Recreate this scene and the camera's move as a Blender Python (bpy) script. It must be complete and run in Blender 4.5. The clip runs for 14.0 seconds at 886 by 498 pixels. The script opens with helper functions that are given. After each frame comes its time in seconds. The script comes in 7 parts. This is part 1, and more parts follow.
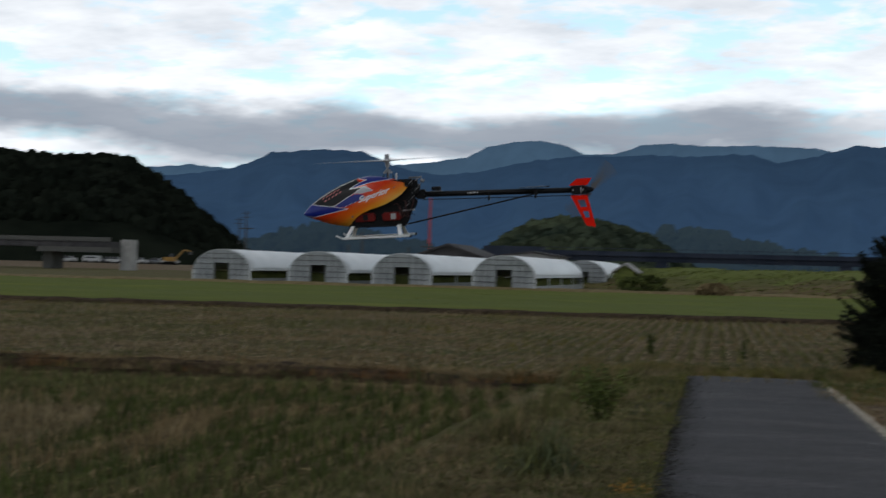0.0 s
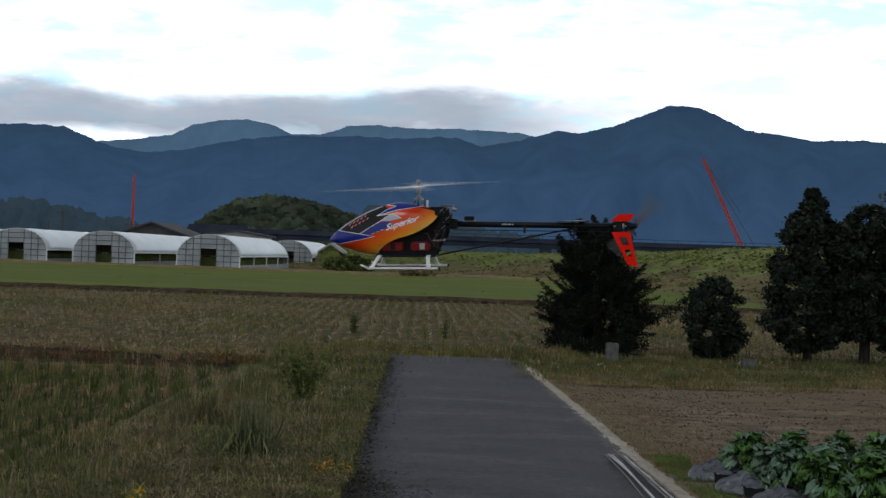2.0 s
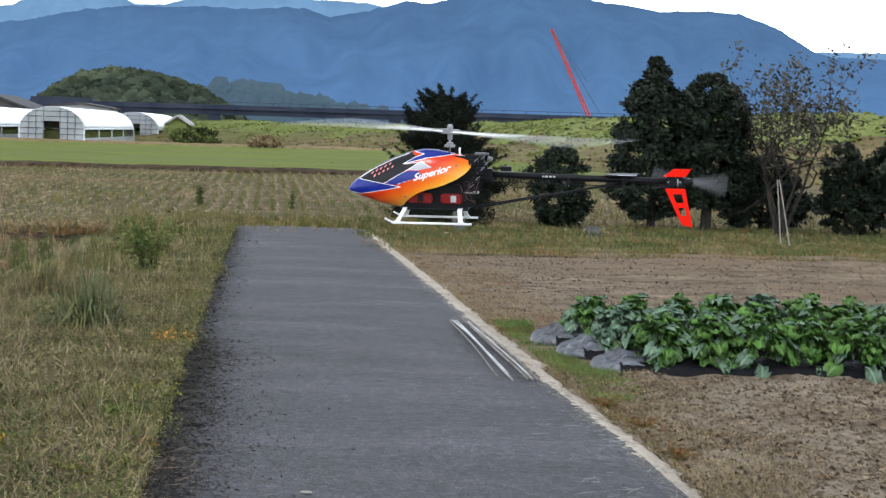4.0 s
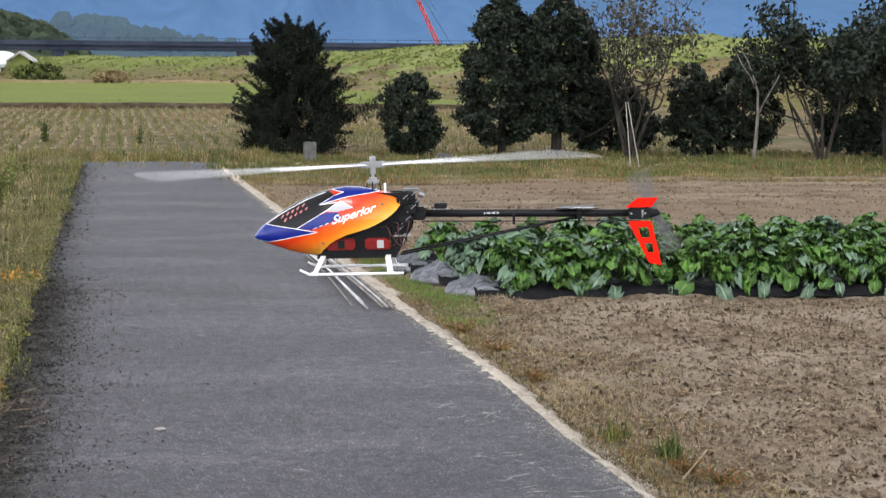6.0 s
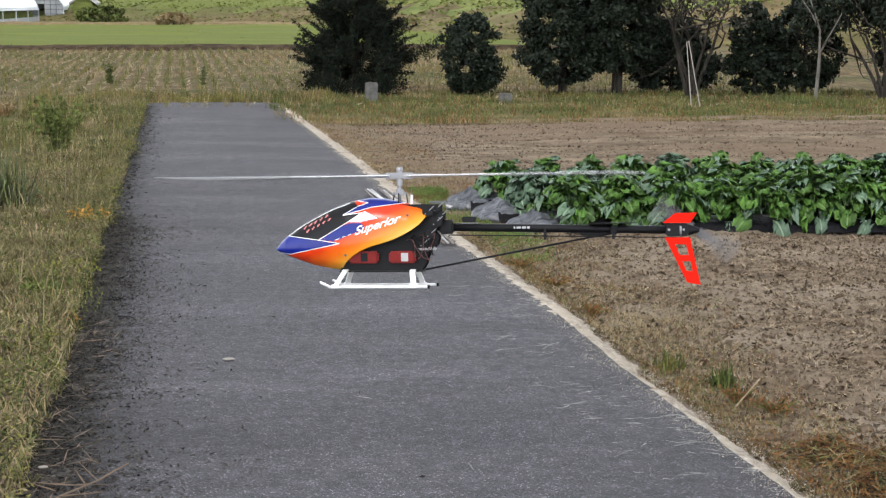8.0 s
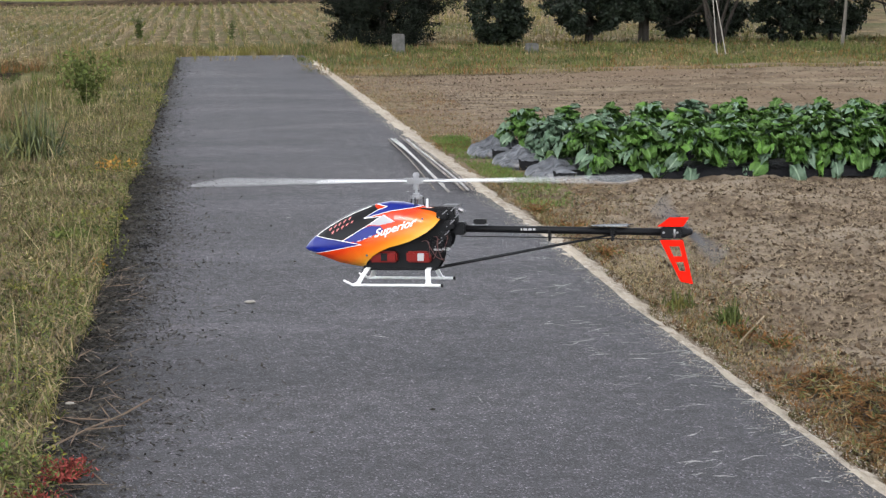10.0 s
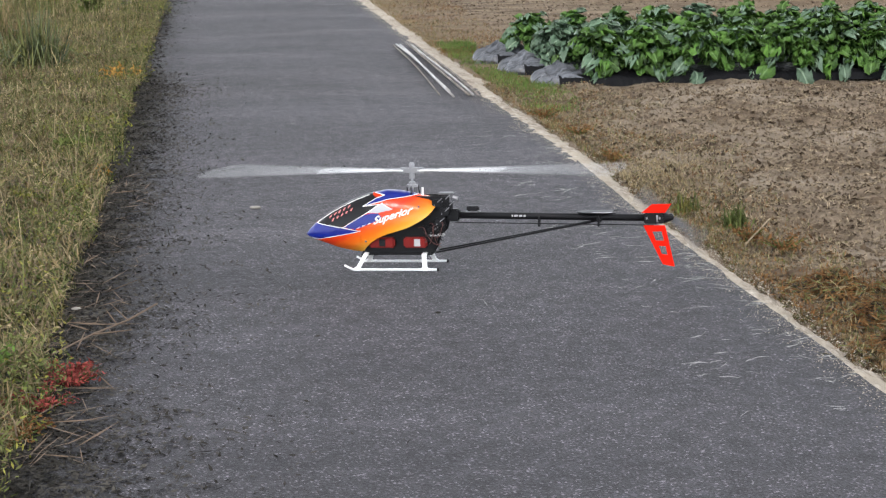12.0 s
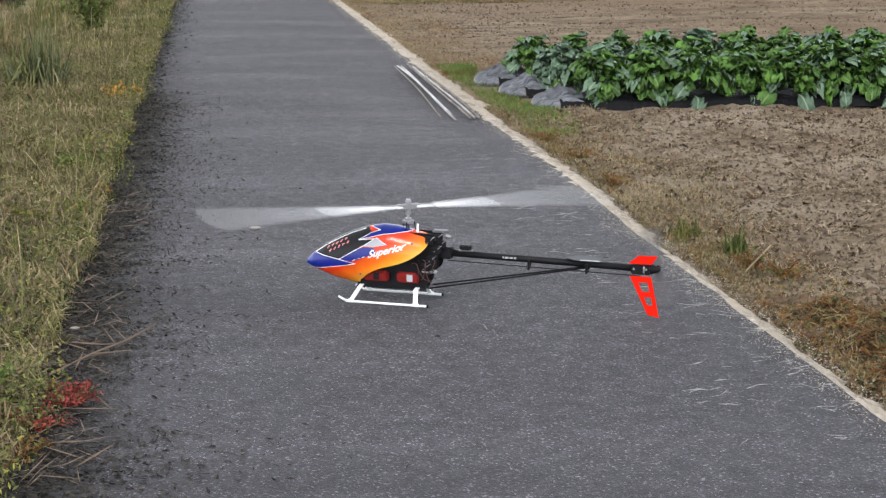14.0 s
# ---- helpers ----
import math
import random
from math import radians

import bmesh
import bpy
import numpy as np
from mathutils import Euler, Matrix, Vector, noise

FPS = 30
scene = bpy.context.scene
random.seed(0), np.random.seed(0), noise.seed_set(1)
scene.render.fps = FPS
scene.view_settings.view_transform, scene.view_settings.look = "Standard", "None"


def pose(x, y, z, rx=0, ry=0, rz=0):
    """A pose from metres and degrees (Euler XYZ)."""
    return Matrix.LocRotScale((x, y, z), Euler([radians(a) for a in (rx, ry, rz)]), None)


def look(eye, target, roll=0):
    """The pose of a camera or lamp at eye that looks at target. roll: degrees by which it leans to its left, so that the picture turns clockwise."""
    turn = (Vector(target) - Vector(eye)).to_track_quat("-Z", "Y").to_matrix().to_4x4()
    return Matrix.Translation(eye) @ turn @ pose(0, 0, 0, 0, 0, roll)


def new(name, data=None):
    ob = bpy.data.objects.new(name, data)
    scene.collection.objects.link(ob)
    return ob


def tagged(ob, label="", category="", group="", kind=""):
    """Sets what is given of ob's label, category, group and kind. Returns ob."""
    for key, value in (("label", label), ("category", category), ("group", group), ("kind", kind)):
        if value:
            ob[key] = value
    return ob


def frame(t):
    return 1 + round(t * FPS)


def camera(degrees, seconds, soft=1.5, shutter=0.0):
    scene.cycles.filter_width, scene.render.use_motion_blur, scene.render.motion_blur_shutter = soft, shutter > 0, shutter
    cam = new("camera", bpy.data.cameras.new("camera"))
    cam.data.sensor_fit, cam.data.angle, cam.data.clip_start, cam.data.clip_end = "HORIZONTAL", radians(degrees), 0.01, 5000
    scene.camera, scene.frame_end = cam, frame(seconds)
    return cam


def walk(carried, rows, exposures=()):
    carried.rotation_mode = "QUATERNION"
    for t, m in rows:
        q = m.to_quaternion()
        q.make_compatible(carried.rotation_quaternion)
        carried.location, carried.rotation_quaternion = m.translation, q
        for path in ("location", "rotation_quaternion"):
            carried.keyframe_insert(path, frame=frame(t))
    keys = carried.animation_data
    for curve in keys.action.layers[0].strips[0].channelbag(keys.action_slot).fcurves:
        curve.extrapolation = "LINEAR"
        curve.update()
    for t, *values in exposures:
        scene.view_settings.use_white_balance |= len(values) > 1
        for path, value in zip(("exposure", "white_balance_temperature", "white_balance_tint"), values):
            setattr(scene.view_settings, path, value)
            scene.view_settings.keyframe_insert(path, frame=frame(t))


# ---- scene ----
cam = camera(28.38, 14.0, soft=1.3, shutter=0.42)
PATH = [
    (0.0, look((-0.089, 0.090, 1.596), (-1.913, 9.922, 1.702), 1.45)),
    (0.5, look((-0.078, 0.099, 1.598), (-1.159, 10.038, 1.815), 1.40)),
    (1.0, look((-0.081, 0.099, 1.593), (-0.841, 10.070, 1.727), 1.23)),
    (1.5, look((-0.068, 0.105, 1.591), (-0.382, 10.099, 1.678), 1.59)),
    (2.0, look((-0.068, 0.101, 1.589), (-0.224, 10.100, 1.630), 1.98)),
    (2.5, look((-0.053, 0.113, 1.585), (0.088, 10.112, 1.558), 2.27)),
    (3.0, look((-0.036, 0.116, 1.576), (0.486, 10.102, 1.481), 2.35)),
    (3.5, look((-0.043, 0.120, 1.561), (0.586, 10.089, 1.087), 2.31)),
    (4.0, look((-0.012, 0.142, 1.554), (0.708, 10.094, 0.891), 1.70)),
    (4.2, look((-0.001, 0.149, 1.555), (0.885, 10.086, 0.872), 1.51)),
    (6.3, look((0.016, 0.218, 1.536), (1.570, 10.023, 0.334), 0.46)),
    (6.5, look((0.021, 0.217, 1.539), (1.546, 10.016, 0.255), 0.50)),
    (7.0, look((0.008, 0.214, 1.541), (1.377, 10.039, 0.276), -0.03)),
    (7.5, look((-0.003, 0.131, 1.528), (1.154, 9.973, 0.184), 0.03)),
    (7.7, look((-0.014, 0.084, 1.533), (1.197, 9.917, 0.174), 0.15)),
    (9.8, look((0.052, -0.200, 1.526), (1.021, 9.621, -0.093), -0.63)),
    (10.0, look((0.050, -0.205, 1.524), (1.052, 9.607, -0.124), -0.60)),
    (10.5, look((0.047, -0.220, 1.518), (1.104, 9.571, -0.220), -0.57)),
    (11.0, look((0.050, -0.211, 1.514), (1.112, 9.559, -0.336), -0.57)),
    (11.5, look((0.050, -0.204, 1.509), (1.057, 9.537, -0.517), -0.70)),
    (12.0, look((0.058, -0.202, 1.507), (1.003, 9.516, -0.655), -0.96)),
    (12.5, look((0.055, -0.197, 1.512), (1.061, 9.511, -0.665), -0.84)),
    (13.0, look((0.040, -0.192, 1.515), (1.047, 9.539, -0.554), -0.60)),
    (13.5, look((0.048, -0.184, 1.511), (0.949, 9.568, -0.508), -0.48)),
    (14.0, look((0.051, -0.184, 1.511), (1.011, 9.558, -0.533), -0.30)),
]
EXPOSURE = [(0.0, -1.25, 6150, 10), (1.0, -1.18, 6150, 10), (2.0, -0.93, 6050, 10), (2.5, -0.70, 6000, 10), (3.0, -0.32, 5950, 10), (3.5, 0.20, 5950, 12), (4.0, 0.74, 5980, 12), (4.2, 0.80, 5980, 12), (6.3, 1.02, 6350, 15), (7.0, 0.95, 6350, 14), (10.0, 0.93, 6350, 14), (14.0, 0.93, 6350, 14)]
walk(cam, PATH, EXPOSURE)

# ---- world and light ----
SUN_AZ, SUN_EL = 215.0, 48.0      # degrees clockwise from +Y, degrees above the horizon
world = bpy.data.worlds.new("overcast_sky")
scene.world = world
world.use_nodes = True
wt = world.node_tree
wt.nodes.clear()


def wnode(kind, **sets):
    n = wt.nodes.new(kind)
    for k, v in sets.items():
        n.inputs[k].default_value = v
    return n


def wlink(a, b):
    wt.links.new(a, b)


sky = wt.nodes.new("ShaderNodeTexSky")
sky.sky_type = "NISHITA"
sky.sun_disc = False
sky.sun_elevation = radians(SUN_EL)
sky.sun_rotation = radians(SUN_AZ)
tc = wt.nodes.new("ShaderNodeTexCoord")
sep = wt.nodes.new("ShaderNodeSeparateXYZ")
wlink(tc.outputs["Generated"], sep.inputs[0])
# clouds lie on a flat layer: divide the direction by its height
up = wt.nodes.new("ShaderNodeMath")
up.operation = "ADD"
up.inputs[1].default_value = 0.15
wlink(sep.outputs["Z"], up.inputs[0])
upm = wt.nodes.new("ShaderNodeMath")
upm.operation = "MAXIMUM"
upm.inputs[1].default_value = 0.05
wlink(up.outputs[0], upm.inputs[0])
div = wt.nodes.new("ShaderNodeVectorMath")
div.operation = "DIVIDE"
comb = wt.nodes.new("ShaderNodeCombineXYZ")
for i in range(3):
    wlink(upm.outputs[0], comb.inputs[i])
wlink(tc.outputs["Generated"], div.inputs[0])
wlink(comb.outputs[0], div.inputs[1])
n1 = wnode("ShaderNodeTexNoise", Scale=5.5, Detail=7.0, Roughness=0.6, Distortion=0.2)
wlink(div.outputs[0], n1.inputs["Vector"])
ramp = wt.nodes.new("ShaderNodeValToRGB")
ramp.color_ramp.elements[0].position = 0.37
ramp.color_ramp.elements[0].color = (0, 0, 0, 1)
ramp.color_ramp.elements[1].position = 0.50
ramp.color_ramp.elements[1].color = (1, 1, 1, 1)
wlink(n1.outputs[0], ramp.inputs[0])
n2 = wnode("ShaderNodeTexNoise", Scale=4.0, Detail=6.0, Roughness=0.6)
wlink(div.outputs[0], n2.inputs["Vector"])
tone = wt.nodes.new("ShaderNodeValToRGB")
tone.color_ramp.elements[0].position = 0.25
tone.color_ramp.elements[0].color = (1.08, 1.12, 1.16, 1)
tone.color_ramp.elements[1].position = 0.65
tone.color_ramp.elements[1].color = (1.62, 1.62, 1.60, 1)
wlink(n2.outputs[0], tone.inputs[0])
gap = wt.nodes.new("ShaderNodeVectorMath")
gap.operation = "MULTIPLY"
gap.inputs[1].default_value = (0.12, 0.12, 0.12)
wlink(sky.outputs[0], gap.inputs[0])
gap2 = wt.nodes.new("ShaderNodeVectorMath")
gap2.operation = "ADD"
gap2.inputs[1].default_value = (0.60, 0.83, 0.90)
wlink(gap.outputs[0], gap2.inputs[0])
mix = wt.nodes.new("ShaderNodeMix")
mix.data_type = "RGBA"
wlink(ramp.outputs[0], mix.inputs[0])
wlink(gap2.outputs[0], mix.inputs[6])
wlink(tone.outputs[0], mix.inputs[7])
# grey cloud bank low over the mountains
n3 = wnode("ShaderNodeTexNoise", Scale=5.0, Detail=6.0, Roughness=0.55)
stretch = wt.nodes.new("ShaderNodeMapping")
stretch.inputs["Scale"].default_value = (1.0, 1.0, 3.0)
wlink(tc.outputs["Generated"], stretch.inputs[0])
wlink(stretch.outputs[0], n3.inputs["Vector"])
hz = wt.nodes.new("ShaderNodeMath")
hz.operation = "MULTIPLY_ADD"
hz.inputs[1].default_value = 0.08
wlink(n3.outputs[0], hz.inputs[0])
wlink(sep.outputs["Z"], hz.inputs[2])
low = wt.nodes.new("ShaderNodeValToRGB")
el = low.color_ramp.elements
el[0].position, el[0].color = 0.097, (0, 0, 0, 1)
el[1].position, el[1].color = 0.134, (0, 0, 0, 1)
for pos, v in ((0.108, 0.85), (0.124, 0.8)):
    e = el.new(pos)
    e.color = (v, v, v, 1)
wlink(hz.outputs[0], low.inputs[0])
west = wt.nodes.new("ShaderNodeValToRGB")
west.color_ramp.elements[0].position = 0.50
west.color_ramp.elements[0].color = (1, 1, 1, 1)
west.color_ramp.elements[1].position = 0.56
west.color_ramp.elements[1].color = (0, 0, 0, 1)
half = wt.nodes.new("ShaderNodeMath")
half.operation = "MULTIPLY_ADD"
half.inputs[1].default_value = 0.5
half.inputs[2].default_value = 0.5
wlink(sep.outputs["X"], half.inputs[0])
wlink(half.outputs[0], west.inputs[0])
bankf = wt.nodes.new("ShaderNodeMath")
bankf.operation = "MULTIPLY"
wlink(low.outputs[0], bankf.inputs[0])
wlink(west.outputs[0], bankf.inputs[1])
mix2 = wt.nodes.new("ShaderNodeMix")
mix2.data_type = "RGBA"
mix2.inputs[7].default_value = (0.52, 0.60, 0.72, 1)
wlink(bankf.outputs[0], mix2.inputs[0])
# the broken cloud is thinner and brighter towards the horizon than overhead
hgt = wt.nodes.new("ShaderNodeValToRGB")
hgt.color_ramp.elements[0].position, hgt.color_ramp.elements[0].color = 0.10, (1.65, 1.65, 1.65, 1)
hgt.color_ramp.elements[1].position, hgt.color_ramp.elements[1].color = 0.55, (0.42, 0.42, 0.42, 1)
wlink(sep.outputs["Z"], hgt.inputs[0])
shade = wt.nodes.new("ShaderNodeVectorMath")
shade.operation = "MULTIPLY"
wlink(mix.outputs[2], shade.inputs[0])
wlink(hgt.outputs[0], shade.inputs[1])
wlink(shade.outputs[0], mix2.inputs[6])
bg = wnode("ShaderNodeBackground", Strength=1.0)
wlink(mix2.outputs[2], bg.inputs[0])
wout = wt.nodes.new("ShaderNodeOutputWorld")
wlink(bg.outputs[0], wout.inputs[0])

sun = new("sun", bpy.data.lights.new("sun", "SUN"))
sun.data.energy, sun.data.angle, sun.data.color = 0.9, radians(12), (1.0, 0.95, 0.88)
saz, sel = radians(SUN_AZ), radians(SUN_EL)
sun.matrix_world = look((0, 0, 0), (-math.sin(saz) * math.cos(sel), -math.cos(saz) * math.cos(sel), -math.sin(sel)))

# ---- materials ----


def material(name, c1, c2, scale=8.0, rough=0.85, metal=0.0, bump=0.0, fine=0.0, c3=None, spec=0.3, per_object=0.0, per_island=0.0, stretch_xyz=None, detail=6.0):
    """Two or three colours mixed by noise at two scales, with a bump."""
    m = bpy.data.materials.new(name)
    m.use_nodes = True
    nt = m.node_tree
    b = nt.nodes["Principled BSDF"]
    b.inputs["Roughness"].default_value = rough
    b.inputs["Metallic"].default_value = metal
    b.inputs["Specular IOR Level"].default_value = spec
    co = nt.nodes.new("ShaderNodeTexCoord")
    src = co.outputs["Object"]
    if stretch_xyz:
        mp = nt.nodes.new("ShaderNodeMapping")
        mp.inputs["Scale"].default_value = stretch_xyz
        nt.links.new(src, mp.inputs[0])
        src = mp.outputs[0]
    n = nt.nodes.new("ShaderNodeTexNoise")
    n.inputs["Scale"].default_value = scale
    n.inputs["Detail"].default_value = detail
    n.inputs["Roughness"].default_value = 0.65
    nt.links.new(src, n.inputs["Vector"])
    r = nt.nodes.new("ShaderNodeValToRGB")
    r.color_ramp.elements[0].position, r.color_ramp.elements[0].color = 0.34, (*c1, 1)
    r.color_ramp.elements[1].position, r.color_ramp.elements[1].color = 0.66, (*c2, 1)
    nt.links.new(n.outputs[0], r.inputs[0])
    col = r.outputs[0]
    if c3:
        n4 = nt.nodes.new("ShaderNodeTexNoise")
        n4.inputs["Scale"].default_value = scale * 0.13
        n4.inputs["Detail"].default_value = 5
        nt.links.new(src, n4.inputs["Vector"])
        r4 = nt.nodes.new("ShaderNodeValToRGB")
        r4.color_ramp.elements[0].position, r4.color_ramp.elements[1].position = 0.42, 0.62
        nt.links.new(n4.outputs[0], r4.inputs[0])
        mx = nt.nodes.new("ShaderNodeMix")
        mx.data_type = "RGBA"
        mx.inputs[7].default_value = (*c3, 1)
        nt.links.new(r4.outputs[0], mx.inputs[0])
        nt.links.new(col, mx.inputs[6])
        col = mx.outputs[2]
    if per_object or per_island:
        if per_object:
            rnd = nt.nodes.new("ShaderNodeObjectInfo").outputs["Random"]
            amount = per_object
        else:
            rnd = nt.nodes.new("ShaderNodeNewGeometry").outputs["Random Per Island"]
            amount = per_island
        mr = nt.nodes.new("ShaderNodeMapRange")
        mr.inputs[3].default_value, mr.inputs[4].default_value = 1 - amount, 1 + amount
        nt.links.new(rnd, mr.inputs[0])
        mul = nt.nodes.new("ShaderNodeVectorMath")
        mul.operation = "SCALE"
        nt.links.new(col, mul.inputs[0])
        nt.links.new(mr.outputs[0], mul.inputs[3])
        col = mul.outputs[0]
    nt.links.new(col, b.inputs["Base Color"])
    if bump:
        bp = nt.nodes.new("ShaderNodeBump")
        bp.inputs["Strength"].default_value = 1.0
        bp.inputs["Distance"].default_value = bump
        n5 = nt.nodes.new("ShaderNodeTexNoise")
        n5.inputs["Scale"].default_value = fine or scale * 3
        n5.inputs["Detail"].default_value = 5
        nt.links.new(src, n5.inputs["Vector"])
        nt.links.new(n5.outputs[0], bp.inputs["Height"])
        nt.links.new(bp.outputs[0], b.inputs["Normal"])
    return m


def plain(name, c, rough=0.4, metal=0.0, spec=0.5, coat=0.0):
    m = material(name, tuple(v * 0.92 for v in c), tuple(min(1, v * 1.06) for v in c), scale=18, rough=rough, metal=metal, spec=spec)
    if coat:
        m.node_tree.nodes["Principled BSDF"].inputs["Coat Weight"].default_value = coat
        m.node_tree.nodes["Principled BSDF"].inputs["Coat Roughness"].default_value = 0.08
    return m




def asphalt():
    """Worn asphalt: stones of mixed grey, lighter worn bands across, darker stains."""
    m = material("asphalt", (0.023, 0.0215, 0.0245), (0.056, 0.052, 0.057), scale=0.9, rough=0.82, spec=0.38, detail=9, stretch_xyz=(0.55, 1.5, 1.0), c3=(0.040, 0.038, 0.043))
    nt = m.node_tree
    b = nt.nodes["Principled BSDF"]
    old = b.inputs["Base Color"].links[0].from_socket
    co = nt.nodes.new("ShaderNodeTexCoord")
    vor = nt.nodes.new("ShaderNodeTexVoronoi")
    vor.inputs["Scale"].default_value = 185
    nt.links.new(co.outputs["Object"], vor.inputs["Vector"])
    sp = nt.nodes.new("ShaderNodeSeparateColor")
    nt.links.new(vor.outputs["Color"], sp.inputs[0])
    rp = nt.nodes.new("ShaderNodeValToRGB")
    e = rp.color_ramp.elements
    e[0].position, e[0].color = 0.0, (0.55, 0.55, 0.55, 1)
    e[1].position, e[1].color = 1.0, (4.9, 4.8, 4.7, 1)
    for pos, v in ((0.5, 0.88), (0.85, 1.25), (0.94, 2.1)):
        k = e.new(pos)
        k.color = (v, v, v, 1)
    nt.links.new(sp.outputs[0], rp.inputs[0])
    mid = nt.nodes.new("ShaderNodeTexNoise")
    mid.inputs["Scale"].default_value = 14
    mid.inputs["Detail"].default_value = 8
    nt.links.new(co.outputs["Object"], mid.inputs["Vector"])
    mr = nt.nodes.new("ShaderNodeMapRange")
    mr.inputs[1].default_value, mr.inputs[2].default_value = 0.25, 0.75
    mr.inputs[3].default_value, mr.inputs[4].default_value = 0.62, 1.38
    nt.links.new(mid.outputs[0], mr.inputs[0])
    mul = nt.nodes.new("ShaderNodeVectorMath")
    mul.operation = "MULTIPLY"
    nt.links.new(old, mul.inputs[0])
    nt.links.new(rp.outputs[0], mul.inputs[1])
    mul2 = nt.nodes.new("ShaderNodeVectorMath")
    mul2.operation = "SCALE"
    nt.links.new(mul.outputs[0], mul2.inputs[0])
    nt.links.new(mr.outputs[0], mul2.inputs[3])
    # wide bleached patches, and a band of dark moss and rot along the verge
    xyz = nt.nodes.new("ShaderNodeSeparateXYZ")
    nt.links.new(co.outputs["Object"], xyz.inputs[0])
    wide = nt.nodes.new("ShaderNodeMapping")
    wide.inputs["Scale"].default_value = (0.35, 1.1, 1.0)
    nt.links.new(co.outputs["Object"], wide.inputs[0])
    patch = nt.nodes.new("ShaderNodeTexNoise")
    patch.inputs["Scale"].default_value = 0.8
    patch.inputs["Detail"].default_value = 9
    patch.inputs["Roughness"].default_value = 0.7
    nt.links.new(wide.outputs[0], patch.inputs["Vector"])
    bleach = nt.nodes.new("ShaderNodeMapRange")
    bleach.inputs[1].default_value, bleach.inputs[2].default_value = 0.50, 0.66
    bleach.inputs[3].default_value, bleach.inputs[4].default_value = 1.0, 1.65
    nt.links.new(patch.outputs[0], bleach.inputs[0])
    off = nt.nodes.new("ShaderNodeMath")
    off.operation = "MULTIPLY_ADD"
    off.inputs[1].default_value, off.inputs[2].default_value = 0.0275, 0.545
    nt.links.new(xyz.outputs["Y"], off.inputs[0])
    dist = nt.nodes.new("ShaderNodeMath")
    nt.links.new(off.outputs[0], dist.inputs[0])
    nt.links.new(xyz.outputs["X"], dist.inputs[1])
    fib = nt.nodes.new("ShaderNodeMapping")
    fib.inputs["Scale"].default_value = (1.0, 3.2, 1.0)
    nt.links.new(co.outputs["Object"], fib.inputs[0])
    rag = nt.nodes.new("ShaderNodeTexNoise")
    rag.inputs["Scale"].default_value = 3.0
    rag.inputs["Detail"].default_value = 10
    rag.inputs["Roughness"].default_value = 0.75
    nt.links.new(fib.outputs[0], rag.inputs["Vector"])
    ragged = nt.nodes.new("ShaderNodeMath")
    ragged.operation = "MULTIPLY_ADD"
    ragged.inputs[1].default_value = -1.1
    nt.links.new(rag.outputs[0], ragged.inputs[0])
    nt.links.new(dist.outputs[0], ragged.inputs[2])
    rot = nt.nodes.new("ShaderNodeMapRange")
    rot.inputs[1].default_value, rot.inputs[2].default_value = -0.50, -0.20
    rot.inputs[3].default_value, rot.inputs[4].default_value = 0.40, 1.0
    nt.links.new(ragged.outputs[0], rot.inputs[0])
    both = nt.nodes.new("ShaderNodeMath")
    both.operation = "MULTIPLY"
    nt.links.new(bleach.outputs[0], both.inputs[0])
    nt.links.new(rot.outputs[0], both.inputs[1])
    mul3 = nt.nodes.new("ShaderNodeVectorMath")
    mul3.operation = "SCALE"
    nt.links.new(mul2.outputs[0], mul3.inputs[0])
    nt.links.new(both.outputs[0], mul3.inputs[3])
    nt.links.new(mul3.outputs[0], b.inputs["Base Color"])
    bp = nt.nodes.new("ShaderNodeBump")
    bp.inputs["Strength"].default_value = 1.0
    bp.inputs["Distance"].default_value = 0.004
    nt.links.new(vor.outputs["Distance"], bp.inputs["Height"])
    nt.links.new(bp.outputs[0], b.inputs["Normal"])
    return m


M_ASPHALT = asphalt()
M_SOIL = material("dry_soil", (0.070, 0.048, 0.031), (0.285, 0.218, 0.153), scale=9, rough=1.0, bump=0.05, fine=45, c3=(0.30, 0.245, 0.185), detail=10, spec=0.1)
M_SOIL_FAR = material("tilled_soil", (0.085, 0.063, 0.043), (0.25, 0.195, 0.135), scale=3, rough=1.0, bump=0.06, fine=16, c3=(0.17, 0.125, 0.085), spec=0.1, stretch_xyz=(0.4, 1.6, 1.0))
M_SAND = material("pale_sand", (0.19, 0.15, 0.11), (0.58, 0.52, 0.44), scale=26, rough=1.0, bump=0.012, fine=70, spec=0.1, c3=(0.44, 0.385, 0.31), detail=10)
M_GROUND = material("rough_grassland", (0.07, 0.072, 0.022), (0.15, 0.13, 0.055), scale=0.9, rough=1.0, bump=0.1, fine=6, c3=(0.11, 0.09, 0.045), spec=0.1)
M_STUBBLE = material("rice_stubble_ground", (0.045, 0.032, 0.016), (0.20, 0.148, 0.075), scale=2.2, rough=1.0, bump=0.08, fine=14, c3=(0.07, 0.07, 0.025), spec=0.1)
M_RICE = material("green_rice", (0.080, 0.108, 0.012), (0.140, 0.160, 0.024), scale=0.35, rough=1.0, bump=0.1, fine=4, c3=(0.102, 0.125, 0.025), spec=0.1, stretch_xyz=(0.4, 1.0, 1.0))
M_DARK_EARTH = material("dark_bank_earth", (0.018, 0.012, 0.007), (0.085, 0.058, 0.034), scale=3, rough=1.0, bump=0.08, fine=12, spec=0.1)
M_DRYGRASS = material("dry_grass_bank", (0.13, 0.10, 0.045), (0.25, 0.19, 0.10), scale=1.5, rough=1.0, bump=0.1, fine=9, spec=0.1)
